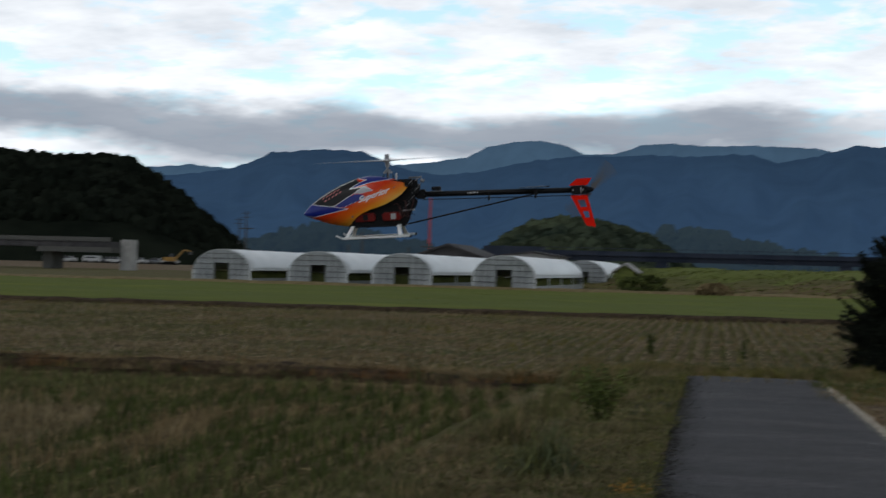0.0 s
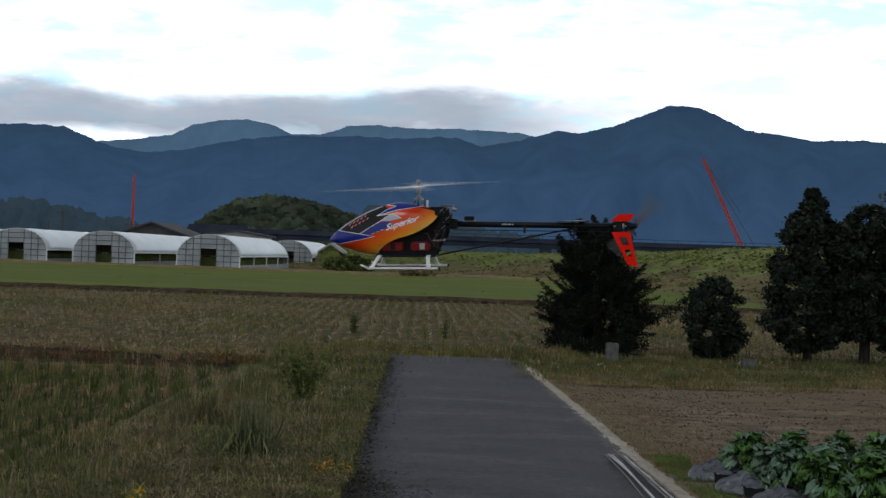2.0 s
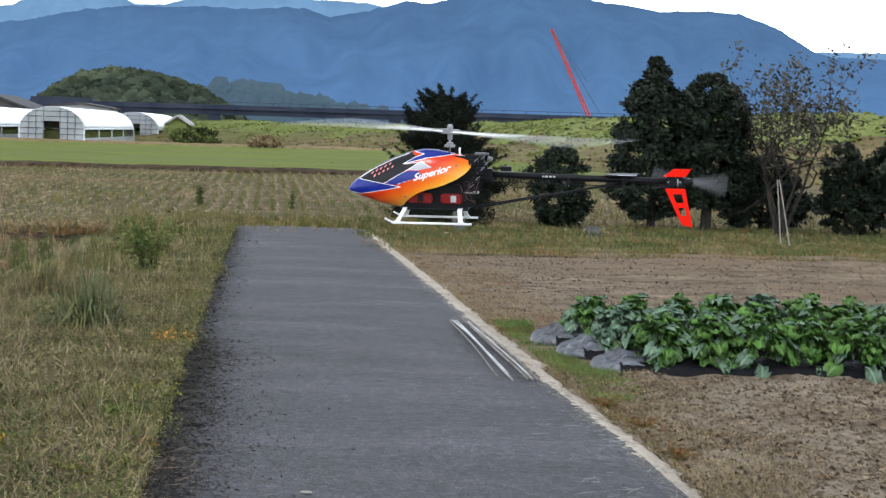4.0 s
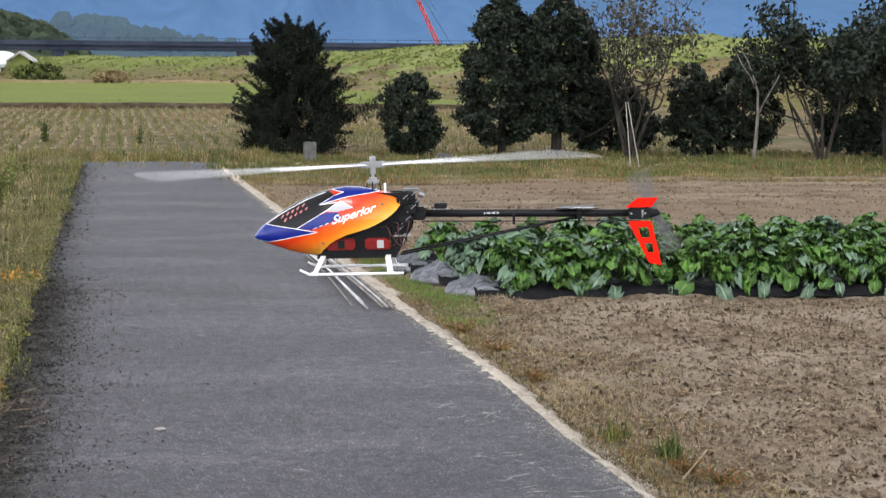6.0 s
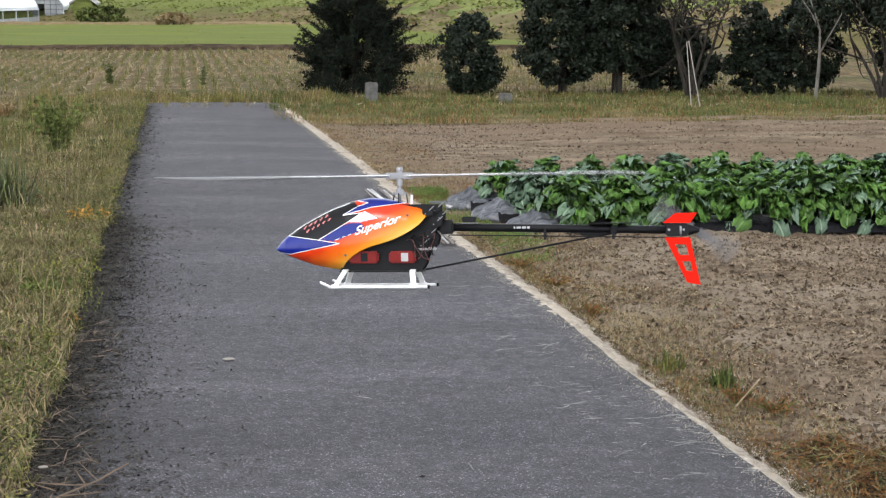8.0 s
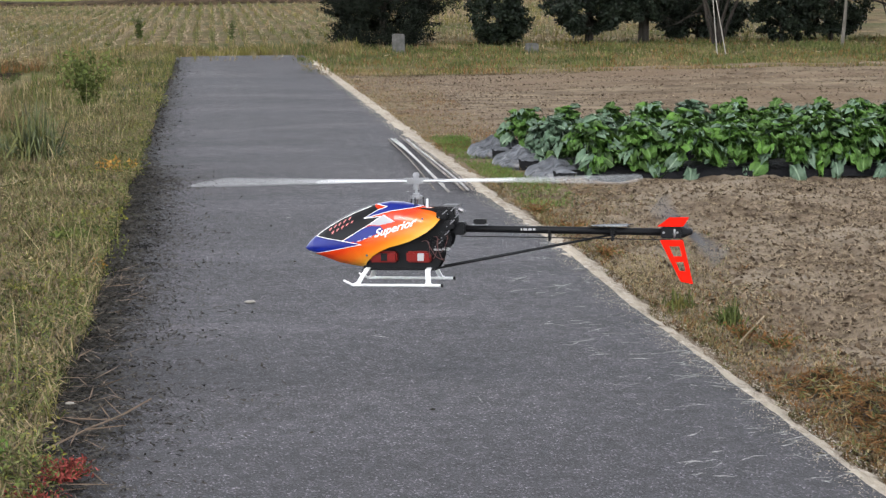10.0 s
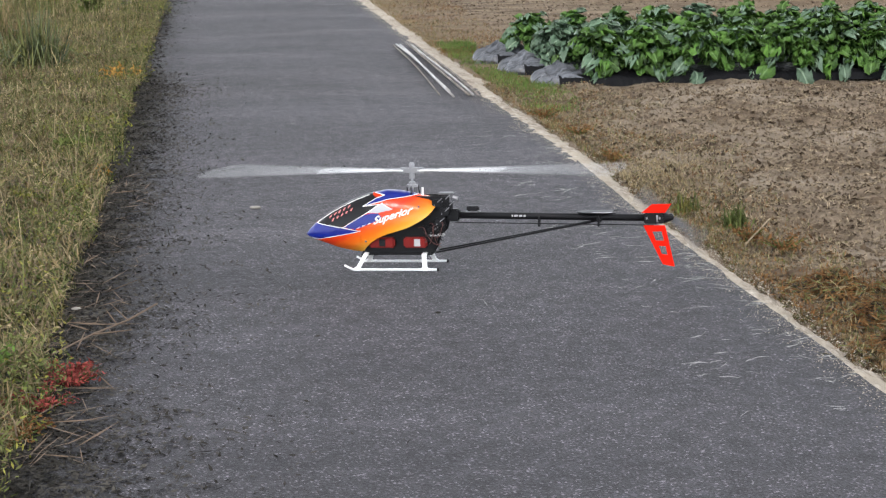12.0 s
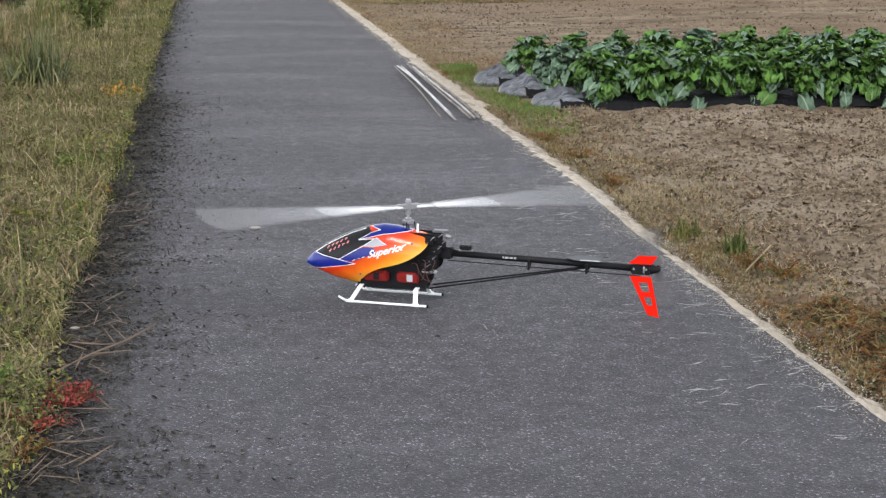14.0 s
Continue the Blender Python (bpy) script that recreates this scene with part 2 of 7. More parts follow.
M_BANK = material("levee_grass", (0.085, 0.112, 0.028), (0.200, 0.215, 0.068), scale=0.8, rough=1.0, bump=0.2, fine=2.5, c3=(0.125, 0.145, 0.038), spec=0.1, stretch_xyz=(0.35, 0.35, 1.8), detail=10)
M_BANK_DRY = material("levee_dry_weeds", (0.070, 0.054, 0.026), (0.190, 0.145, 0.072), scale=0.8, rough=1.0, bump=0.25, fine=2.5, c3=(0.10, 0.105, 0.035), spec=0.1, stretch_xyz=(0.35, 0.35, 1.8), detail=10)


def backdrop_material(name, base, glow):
    """Far wooded slopes: blue haze is painted in as an emission glow."""
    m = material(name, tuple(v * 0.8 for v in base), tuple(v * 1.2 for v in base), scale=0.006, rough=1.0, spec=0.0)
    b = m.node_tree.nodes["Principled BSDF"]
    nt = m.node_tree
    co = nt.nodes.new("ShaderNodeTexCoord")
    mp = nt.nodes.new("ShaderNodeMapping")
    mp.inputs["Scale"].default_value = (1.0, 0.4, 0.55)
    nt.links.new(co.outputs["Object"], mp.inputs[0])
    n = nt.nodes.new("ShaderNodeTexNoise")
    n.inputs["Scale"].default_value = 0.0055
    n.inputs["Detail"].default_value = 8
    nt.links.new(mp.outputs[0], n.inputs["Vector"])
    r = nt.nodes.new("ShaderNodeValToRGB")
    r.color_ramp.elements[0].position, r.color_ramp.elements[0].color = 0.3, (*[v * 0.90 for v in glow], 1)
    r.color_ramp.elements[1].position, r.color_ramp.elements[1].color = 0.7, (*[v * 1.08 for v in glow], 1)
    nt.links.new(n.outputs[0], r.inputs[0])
    # noise for woods and gullies; the painted haze glows stronger towards the plain
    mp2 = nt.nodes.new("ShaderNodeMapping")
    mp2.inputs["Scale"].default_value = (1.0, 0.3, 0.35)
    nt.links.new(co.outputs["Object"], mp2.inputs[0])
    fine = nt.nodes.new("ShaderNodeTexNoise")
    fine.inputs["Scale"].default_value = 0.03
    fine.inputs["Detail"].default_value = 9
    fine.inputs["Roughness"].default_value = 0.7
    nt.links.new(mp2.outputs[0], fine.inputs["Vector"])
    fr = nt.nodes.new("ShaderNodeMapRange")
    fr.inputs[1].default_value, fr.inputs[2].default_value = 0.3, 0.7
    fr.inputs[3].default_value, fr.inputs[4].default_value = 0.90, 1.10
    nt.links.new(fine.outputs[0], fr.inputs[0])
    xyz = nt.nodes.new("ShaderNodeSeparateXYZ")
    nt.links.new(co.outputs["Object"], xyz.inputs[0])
    haze_gain = nt.nodes.new("ShaderNodeMapRange")
    haze_gain.inputs[1].default_value, haze_gain.inputs[2].default_value = 0.0, 260.0
    haze_gain.inputs[3].default_value, haze_gain.inputs[4].default_value = 1.30, 0.86
    nt.links.new(xyz.outputs["Z"], haze_gain.inputs[0])
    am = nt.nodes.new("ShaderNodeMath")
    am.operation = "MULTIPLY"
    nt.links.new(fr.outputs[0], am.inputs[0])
    nt.links.new(haze_gain.outputs[0], am.inputs[1])
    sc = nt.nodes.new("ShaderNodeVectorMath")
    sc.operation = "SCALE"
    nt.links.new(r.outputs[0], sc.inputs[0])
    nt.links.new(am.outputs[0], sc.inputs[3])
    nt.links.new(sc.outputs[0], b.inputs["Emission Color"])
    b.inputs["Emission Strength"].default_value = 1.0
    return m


# bluish base and glow colours stand in for the haze before each range
M_RIDGE = backdrop_material("far_ridge_haze_glow", (0.020, 0.035, 0.05), (0.041, 0.083, 0.160))
M_RIDGE2 = backdrop_material("farther_ridge_haze_glow", (0.03, 0.05, 0.07), (0.102, 0.186, 0.290))
M_FOOTHILL = backdrop_material("foothill_haze_glow", (0.026, 0.034, 0.026), (0.024, 0.042, 0.066))
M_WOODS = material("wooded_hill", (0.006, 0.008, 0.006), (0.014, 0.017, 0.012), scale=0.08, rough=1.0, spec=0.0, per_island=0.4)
# sunlight on the hillock is put into these lighter greens
M_WOODS_LIT = material("hillock_woods_painted_sun", (0.018, 0.026, 0.020), (0.060, 0.072, 0.042), scale=0.03, rough=1.0, spec=0.0, per_island=0.5)

# ---- shapes ----


def mesh_object(name, bm, mat, parent=None, smooth=False):
    me = bpy.data.meshes.new(name)
    bm.to_mesh(me)
    bm.free()
    for mm in (mat if isinstance(mat, (list, tuple)) else [mat]):
        me.materials.append(mm)
    if smooth:
        me.polygons.foreach_set("use_smooth", [True] * len(me.polygons))
    ob = new(name, me)
    if parent:
        ob.parent = parent
    return ob


def part(name, bm, mat, parent, label="", smooth=False):
    ob = mesh_object(name, bm, mat, parent, smooth)
    if label:
        tagged(ob, label)
    return ob


def data_object(name, verts, faces, mat, parent=None, smooth=False):
    me = bpy.data.meshes.new(name)
    me.from_pydata([tuple(v) for v in verts], [], [tuple(f) for f in faces])
    for mm in (mat if isinstance(mat, (list, tuple)) else [mat]):
        me.materials.append(mm)
    if smooth:
        me.polygons.foreach_set("use_smooth", [True] * len(me.polygons))
    ob = new(name, me)
    if parent:
        ob.parent = parent
    return ob


def quads_object(name, quads, mat, parent=None):
    """quads: an (n, k, 3) array, each row one face with corners of its own."""
    q = np.asarray(quads, dtype=np.float64)
    n, k = q.shape[:2]
    me = bpy.data.meshes.new(name)
    me.vertices.add(n * k)
    me.vertices.foreach_set("co", q.reshape(-1))
    me.loops.add(n * k)
    me.loops.foreach_set("vertex_index", np.arange(n * k, dtype=np.int32))
    me.polygons.add(n)
    me.polygons.foreach_set("loop_start", np.arange(0, n * k, k, dtype=np.int32))
    me.update(calc_edges=True)
    me.materials.append(mat)
    ob = new(name, me)
    if parent:
        ob.parent = parent
    return ob


def add_box(bm, x0, x1, y0, y1, z0, z1, bevel=0.0):
    g = bmesh.ops.create_cube(bm, size=1.0)
    for v in g["verts"]:
        v.co = Vector(((x0 + x1) / 2 + v.co.x * (x1 - x0), (y0 + y1) / 2 + v.co.y * (y1 - y0), (z0 + z1) / 2 + v.co.z * (z1 - z0)))
    if bevel:
        ed = {e for v in g["verts"] for e in v.link_edges}
        bmesh.ops.bevel(bm, geom=list(ed), offset=bevel, segments=2, affect="EDGES")


def box(x0, x1, y0, y1, z0, z1, bevel=0.0):
    bm = bmesh.new()
    add_box(bm, x0, x1, y0, y1, z0, z1, bevel)
    return bm


def add_rod(bm, a, b, r0, r1=None, seg=8, cap=True):
    a, b = Vector(a), Vector(b)
    r1 = r0 if r1 is None else r1
    q = (b - a).to_track_quat("Z", "Y").to_matrix().to_4x4()
    bmesh.ops.create_cone(bm, cap_ends=cap, segments=seg, radius1=r0, radius2=r1, depth=(b - a).length, matrix=Matrix.Translation((a + b) / 2) @ q)


def rod(a, b, r0, r1=None, seg=8):
    bm = bmesh.new()
    add_rod(bm, a, b, r0, r1, seg)
    return bm


def tube(points, r, seg=8):
    """One swept tube through the points."""
    bm = bmesh.new()
    rings = []
    for i, p in enumerate(points):
        d = (Vector(points[min(i + 1, len(points) - 1)]) - Vector(points[max(i - 1, 0)])).normalized()
        q = d.to_track_quat("Z", "Y").to_matrix()
        rings.append([bm.verts.new(Vector(p) + q @ Vector((r * math.cos(2 * math.pi * k / seg), r * math.sin(2 * math.pi * k / seg), 0))) for k in range(seg)])
    for a, b in zip(rings, rings[1:]):
        for k in range(seg):
            bm.faces.new((a[k], a[(k + 1) % seg], b[(k + 1) % seg], b[k]))
    bm.faces.new(rings[0][::-1])
    bm.faces.new(rings[-1])
    return bm


def grid_object(name, xs, ys, height, mat, smooth=True):
    verts = [(x, y, height(x, y)) for y in ys for x in xs]
    nx = len(xs)
    faces = [(j * nx + i, j * nx + i + 1, (j + 1) * nx + i + 1, (j + 1) * nx + i) for j in range(len(ys) - 1) for i in range(nx - 1)]
    return data_object(name, verts, faces, mat, None, smooth)


def nz(x, y, s, k=0.0):
    return noise.noise(Vector((x * s, y * s, k)))


# ---- ground, road and fields ----
ROAD_RIGHT = ((-6, 4.5, 5.4, 6.6, 7.5, 9.0, 10.0, 11.3, 13.8, 16.7, 19.4, 25.8, 28), (2.29, 1.79, 1.745, 1.69, 1.65, 1.605, 1.545, 1.465, 1.345, 1.225, 1.10, 0.81, 0.72))


def road_left(y):
    return -0.545 - 0.0275 * y


def road_right(y):
    return EDGE_TABLE[min(len(EDGE_TABLE) - 1, max(0, round((y + 6) * 100)))]


EDGE_TABLE = [float(np.interp(y, *ROAD_RIGHT)) + 0.012 * nz(1, y, 1.7) + 0.010 * nz(4, y, 6) for y in np.arange(-6, 30, 0.01)]


def road_z(x, y, l, r):
    u = 2 * (x - l) / (r - l) - 1
    return -0.012 * u * u - 0.002 - 0.002 * nz(x, y, 1.3)


def on_road(x, y):
    return road_z(x, y, road_left(y) - 0.5, road_right(y))


def floor_sheet():
    xs = sorted(set([-2500, -900, -400, -200] + list(range(-120, 121, 20)) + [200, 400, 900, 2500]))
    ys = sorted(set([-2000, -600, -200, -100] + list(range(-60, 261, 20)) + [320, 450, 700, 1200, 2500, 4400]))
    return tagged(grid_object("ground", xs, ys, lambda x, y: -0.10, M_GROUND), "rough grassland plain that reaches the hills", "ground", kind="structure")


def strip(name, x0, x1, y0, y1, step, height, mat, label, category):
    xs = list(np.arange(x0, x1 + step * 0.5, step))
    ys = list(np.arange(y0, y1 + step * 0.5, step))
    return tagged(grid_object(name, xs, ys, height, mat), label, category, kind="structure")


floor_sheet()


def road_mesh():
    ys = list(np.arange(-6, 28.01, 0.1))
    verts, faces = [], []
    n = 12
    for y in ys:
        l, r = road_left(y) - 0.5 * (y < 27.8), road_right(y) + 0.015 * nz(0, y, 4)
        for i in range(n + 1):
            u = i / n
            x = l + (r - l) * u
            verts.append((x, y + (0.05 * nz(x, 3, 2) if y > 27.9 else 0), road_z(x, y, l, r)))
    for j in range(len(ys) - 1):
        for i in range(n):
            a = j * (n + 1) + i
            faces.append((a, a + 1, a + n + 2, a + n + 1))
    # edges go down into the ground
    base = len(verts)
    for j, y in enumerate(ys):
        v = verts[j * (n + 1) + n]
        verts.append((v[0] + 0.02, v[1], -0.1))
    for j in range(len(ys) - 1):
        a = j * (n + 1) + n
        faces.append((a, base + j, base + j + 1, a + n + 1))
    return tagged(data_object("road", verts, faces, M_ASPHALT, None, True), "narrow worn grey asphalt farm road with bleached edges", "road", kind="structure")


road_mesh()
strip("near_field", -40, -1.4, -6, 24.4, 0.35, lambda x, y: -0.03 + 0.05 * nz(x, y, 0.9) + 0.03 * nz(x, y, 3) - 0.05, M_STUBBLE, "harvested rice field with rows of regrowing stubble", "field")
strip("middle_field", -70, 40, 26.0, 62, 0.8, lambda x, y: -0.05 + 0.05 * nz(x, y, 0.6), M_STUBBLE, "harvested rice field with pale straw stubble", "field")
strip("rice_field", -110, 12, 63, 134, 2.0, lambda x, y: 0.02 + 0.1 * nz(x, y, 0.2), M_RICE, "bright green rice field before the greenhouses", "field")
def soil_z(x, y):
    hollow = -0.075 * math.exp(-((x - 2.4) / 0.28) ** 2 - ((y - 6.85) / 0.3) ** 2) + 0.03 * math.exp(-((x - 2.9) / 0.4) ** 2 - ((y - 6.2) / 0.35) ** 2)
    crumbs = 0.022 * max(0.0, nz(x, y, 7, 5)) + 0.020 * nz(x, y, 16, 8)
    return -0.035 + 0.05 * nz(x, y, 0.8) + 0.035 * nz(x, y, 3.5, 2) + crumbs + hollow - 0.09 * min(1, max(0, (road_right(y) + 0.13 - x) / 0.14))

strip("soil_field", 1.2, 12, -1, 11.9, 0.06, soil_z, M_SOIL, "bare dry crumbly soil of the vegetable plot", "soil")
def tilled_z(x, y):
    return -0.04 + 0.03 * nz(x, y, 0.8) + 0.055 * math.sin(y * 7 + 0.8 * nz(x, y, 0.4)) * min(1, max(0, (x - 2.5) / 2.5)) + 0.02 * nz(x, y, 6) - 0.08 * min(1, max(0, (road_right(y) + 0.12 - x) / 0.2))


strip("tilled_field", 0.9, 22, 11.8, 23.6, 0.16, tilled_z, M_SOIL_FAR, "tilled brown soil with shallow furrows", "soil")


def ridge_strip(name, x0, x1, y, half, h, mat, label, seed, step=0.5):
    xs = list(np.arange(x0, x1, step))
    us = [-1, -0.75, -0.5, -0.2, 0.2, 0.5, 0.75, 1]
    verts, faces = [], []
    for x in xs:
        for u in us:
            verts.append((x, y + u * half + 0.25 * nz(x, seed, 0.5), -0.12 + (h + 0.12) * max(0, 1 - u * u) ** 0.6 * (1 + 0.25 * nz(x, u * 3, 1.1, seed) + 0.35 * nz(x, u * 4, 4, seed)) * min(1, max(0, (x1 - x) / 3.0))))
    k = len(us)
    for j in range(len(xs) - 1):
        for i in range(k - 1):
            a = j * k + i
            faces.append((a, a + 1, a + k + 1, a + k))
    return tagged(data_object(name, verts, faces, mat, None, True), label, "field bank", kind="structure")


ridge_strip("field_bank", -45, -2.6, 25.0, 0.6, 0.13, M_DARK_EARTH, "dark earth bank between two harvested fields", 3)
ridge_strip("field_bank", -110, 14, 62.2, 0.8, 0.13, M_DARK_EARTH, "dark earth bank along the green rice field", 7, 1.0)
ridge_strip("field_edge", -130, 14, 136, 2.2, 0.2, M_DRYGRASS, "dry grass strip before the greenhouses", 11, 2.0)


# ---- levee ----
def levee():
    rows = [(-24, 184), (-13, 168), (-6, 162), (4.2, 150), (8, 115), (11.6, 87), (18, 69), (30, 57), (60, 48), (120, 42)]
    verts, faces = [], []
    prof = [(0, -0.12), (1.2, 0.35), (2, 0.5), (4, 1.0), (5.5, 1.5), (7, 1.95), (8.5, 2.4), (10, 2.75), (11.5, 2.9), (15, 2.9), (22, 0.2)]
    pts = []
    for (xa, ya), (xb, yb) in zip(rows, rows[1:]):
        n = max(2, int(math.hypot(xb - xa, yb - ya) / 2.5))
        for i in range(n):
            pts.append((xa + (xb - xa) * i / n, ya + (yb - ya) * i / n))
    pts.append(rows[-1])
    # smooth the line
    for _ in range(12):
        pts = [pts[0]] + [tuple((pts[i - 1][k] + 2 * pts[i][k] + pts[i + 1][k]) / 4 for k in (0, 1)) for i in range(1, len(pts) - 1)] + [pts[-1]]
    for i, (x, y) in enumerate(pts):
        a, b = pts[max(0, i - 1)], pts[min(len(pts) - 1, i + 1)]
        t = Vector((b[0] - a[0], b[1] - a[1], 0)).normalized()
        nrm = Vector((-t.y, t.x, 0))
        if nrm.x * 0.6 + nrm.y < 0:
            nrm = -nrm
        for d, h in prof:
            q = Vector((x, y, 0)) + nrm * d
            verts.append((q.x, q.y, h * (0.72 + 0.28 * min(1, max(0, (x + 4) / 14))) + (0.34 * nz(q.x, q.y, 0.16) + 0.24 * nz(q.x, q.y, 0.5)) * (h > 0.1)))
    k = len(prof)
    for j in range(len(pts) - 1):
        for i in range(k - 1):
            a = j * k + i
            faces.append((a, a + 1, a + k + 1, a + k))
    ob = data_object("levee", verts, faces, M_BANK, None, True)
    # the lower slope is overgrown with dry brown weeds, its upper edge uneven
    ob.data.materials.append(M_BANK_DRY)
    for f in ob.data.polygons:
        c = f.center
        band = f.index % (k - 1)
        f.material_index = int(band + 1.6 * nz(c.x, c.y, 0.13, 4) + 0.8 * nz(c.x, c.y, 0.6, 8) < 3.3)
    g = np.random.default_rng(31)
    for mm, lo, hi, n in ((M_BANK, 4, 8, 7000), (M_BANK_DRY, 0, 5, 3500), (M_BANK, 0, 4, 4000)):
        j = g.integers(0, len(pts) - 1, n)
        i = g.integers(lo, hi + 1, n)
        va = np.array(verts)
        p, q, r = va[j * k + i], va[(j + 1) * k + i], va[j * k + np.minimum(i + 1, k - 1)]
        b = p + (q - p) * g.uniform(0, 1, (n, 1)) + (r - p) * g.uniform(0, 1, (n, 1))
        a = g.uniform(0, 6.283, n)
        s = np.stack([np.cos(a), np.sin(a), np.zeros(n)], -1) * g.uniform(0.05, 0.22, (n, 1))
        up = np.stack([g.normal(0, 0.08, n), g.normal(0, 0.08, n), g.uniform(0.05, 0.16, n)], -1)
        tagged(quads_object("levee_weeds", np.stack([b - s, b + s, b + s * 0.4 + up, b - s * 0.5 + up * 0.8], 1), mm), "rough weeds and grass growing on the levee slope", "weeds", kind="stuff")
    tagged(ob, "long grassy river levee with dry brown patches", "embankment", kind="structure")


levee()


# ---- far hills ----
def ridge_wall(name, prof, dist, depth, mat, label, seed, wob):
    """A mountain range: prof lists (azimuth, elevation) of its crest in degrees."""
    az = np.unique(np.concatenate([np.linspace(prof[0][0], prof[-1][0], 160), np.arange(-22, 20, 0.06)]))
    elev = np.interp(az, [p[0] for p in prof], [p[1] for p in prof])
    rows = 14
    verts, faces = [], []
    for a, e in zip(az, elev):
        top = 1.55 + dist * math.tan(radians(e)) + wob * 0.4 * nz(a, seed, 3.0) + wob * 0.3 * nz(a, seed + 9, 14.0)
        for j in range(rows + 1):
            u = j / rows
            d = dist - depth * (1 - u) + 0.18 * depth * nz(a * 0.5, u * 2, 1.6, seed) * (1 - u) * u * 4
            verts.append((d * math.sin(radians(a)), d * math.cos(radians(a)), -2 + (top + 2) * (u ** 1.15)))
        d = dist + depth * 0.4
        verts.append((d * math.sin(radians(a)), d * math.cos(radians(a)), -2))
    k = rows + 2
    for j in range(len(az) - 1):
        for i in range(k - 1):
            a = j * k + i
            faces.append((a, a + 1, a + k + 1, a + k))
    tagged(data_object(name, verts, faces, mat, None, True), label, "mountains", kind="structure")


CREST = [(-60, 2.5), (-40, 3.4), (-30, 3.2), (-25, 2.9), (-19.3, 2.77), (-17.6, 3.01), (-16.9, 3.25), (-16.2, 3.6), (-14.5, 3.76), (-13.25, 3.73), (-12.5, 3.44), (-11.76, 3.16), (-10.7, 3.02), (-9.4, 3.15),
         (-8.4, 3.4), (-7.4, 3.59), (-6.1, 3.75), (-4.95, 3.75), (-3.8, 3.82), (-2.4, 3.78), (-1.3, 3.88), (-0.6, 3.88), (0.25, 3.62), (1.2, 3.8), (2.2, 4.05), (2.72, 4.23), (3.44, 4.14), (4.54, 4.42), (5.44, 4.77), (6.34, 5.14),
         (7.26, 5.08), (8.2, 4.68), (8.76, 4.39), (9.86, 4.26), (10.95, 4.08), (12.39, 4.13), (13.47, 4.05), (14.56, 3.67), (15.29, 3.24), (15.83, 2.9), (16.4, 2.75), (18, 2.7), (22, 2.2), (30, 2.6), (45, 2.2), (60, 2.0)]
CREST2 = [(-30, 3.1), (-24, 3.0), (-19.8, 3.03), (-18.7, 3.14), (-17.6, 3.04), (-13, 3.1), (-12.1, 3.32), (-11, 3.42), (-9.8, 3.63), (-9.1, 3.98), (-8.3, 4.15), (-7.4, 4.22), (-6.5, 4.06), (-6, 3.8), (-4.95, 3.83), (-4.05, 4.15), (-3.1, 4.2), (-2.3, 4.14), (-1.5, 4.14), (-0.5, 4.17), (0.35, 4.14), (1.42, 4.11), (2, 4.0), (2.6, 3.8), (6, 3.5), (16, 2.9), (25, 2.9)]
ridge_wall("backdrop", CREST, 3400, 1500, M_RIDGE, "forested mountain range under cloud, blue-grey haze painted as glow", 2, 6)
ridge_wall("backdrop", CREST2, 4500, 700, M_RIDGE2, "far mountain range under cloud, paler haze painted as glow", 5, 7)


def wooded_hill(name, prof, dist, mat, label, size, count, seed):
    """A hill closed by a smooth body and covered with tree crowns."""
    rng = np.random.default_rng(seed)
    a0, a1 = prof[0][0], prof[-1][0]
    pa, pe = [p[0] for p in prof], [p[1] for p in prof]

    def top(a):
        return 1.0 + dist * math.tan(radians(float(np.interp(a, pa, pe))))

    verts, faces, us = [], [], np.linspace(0, 1, 10)
    azs = np.linspace(a0, a1, 90)
    depth = dist * 0.22
    for a in azs:
        for u in us:
            d = dist - depth * (1 - u)
            verts.append((d * math.sin(radians(a)), d * math.cos(radians(a)), -1 + (top(a) - size * 0.6 + 1) * math.sin(u * math.pi / 2) ** 0.9))
    k = len(us)
    for j in range(len(azs) - 1):
        for i in range(k - 1):
            q = j * k + i
            faces.append((q, q + 1, q + k + 1, q + k))
    hill = data_object(name, verts, faces, mat, None, True)
    tagged(hill, label, "hill", kind="structure")
    # crowns: squashed lumps of many facets
    base = bmesh.new()
    bmesh.ops.create_icosphere(base, subdivisions=2, radius=1.0)
    bv = np.array([v.co[:] for v in base.verts])
    bf = np.array([[v.index for v in f.verts] for f in base.faces])
    base.free()
    V, F = [], []
    for i in range(count):
        a = rng.uniform(a0, a1)
        u = rng.uniform(0.12, 1.0) ** 0.7
        d = dist - depth * (1 - u)
        h = -1 + (top(a) - size * 0.6 + 1) * math.sin(u * math.pi / 2) ** 0.9
        s = size * rng.uniform(0.55, 1.25)
        r = 1 + rng.uniform(-0.28, 0.28, len(bv))
        p = bv * r[:, None] * np.array([s, s, s * rng.uniform(0.8, 1.5)]) * 0.6
        p += np.array([d * math.sin(radians(a)), d * math.cos(radians(a)), h])
        F.append(bf + len(bv) * len(V))
        V.append(p)
    woods = data_object("woods", np.concatenate(V), np.concatenate(F), mat, None, False)
    tagged(woods, label.replace("hill", "woods on the hill"), "woods", kind="stuff")


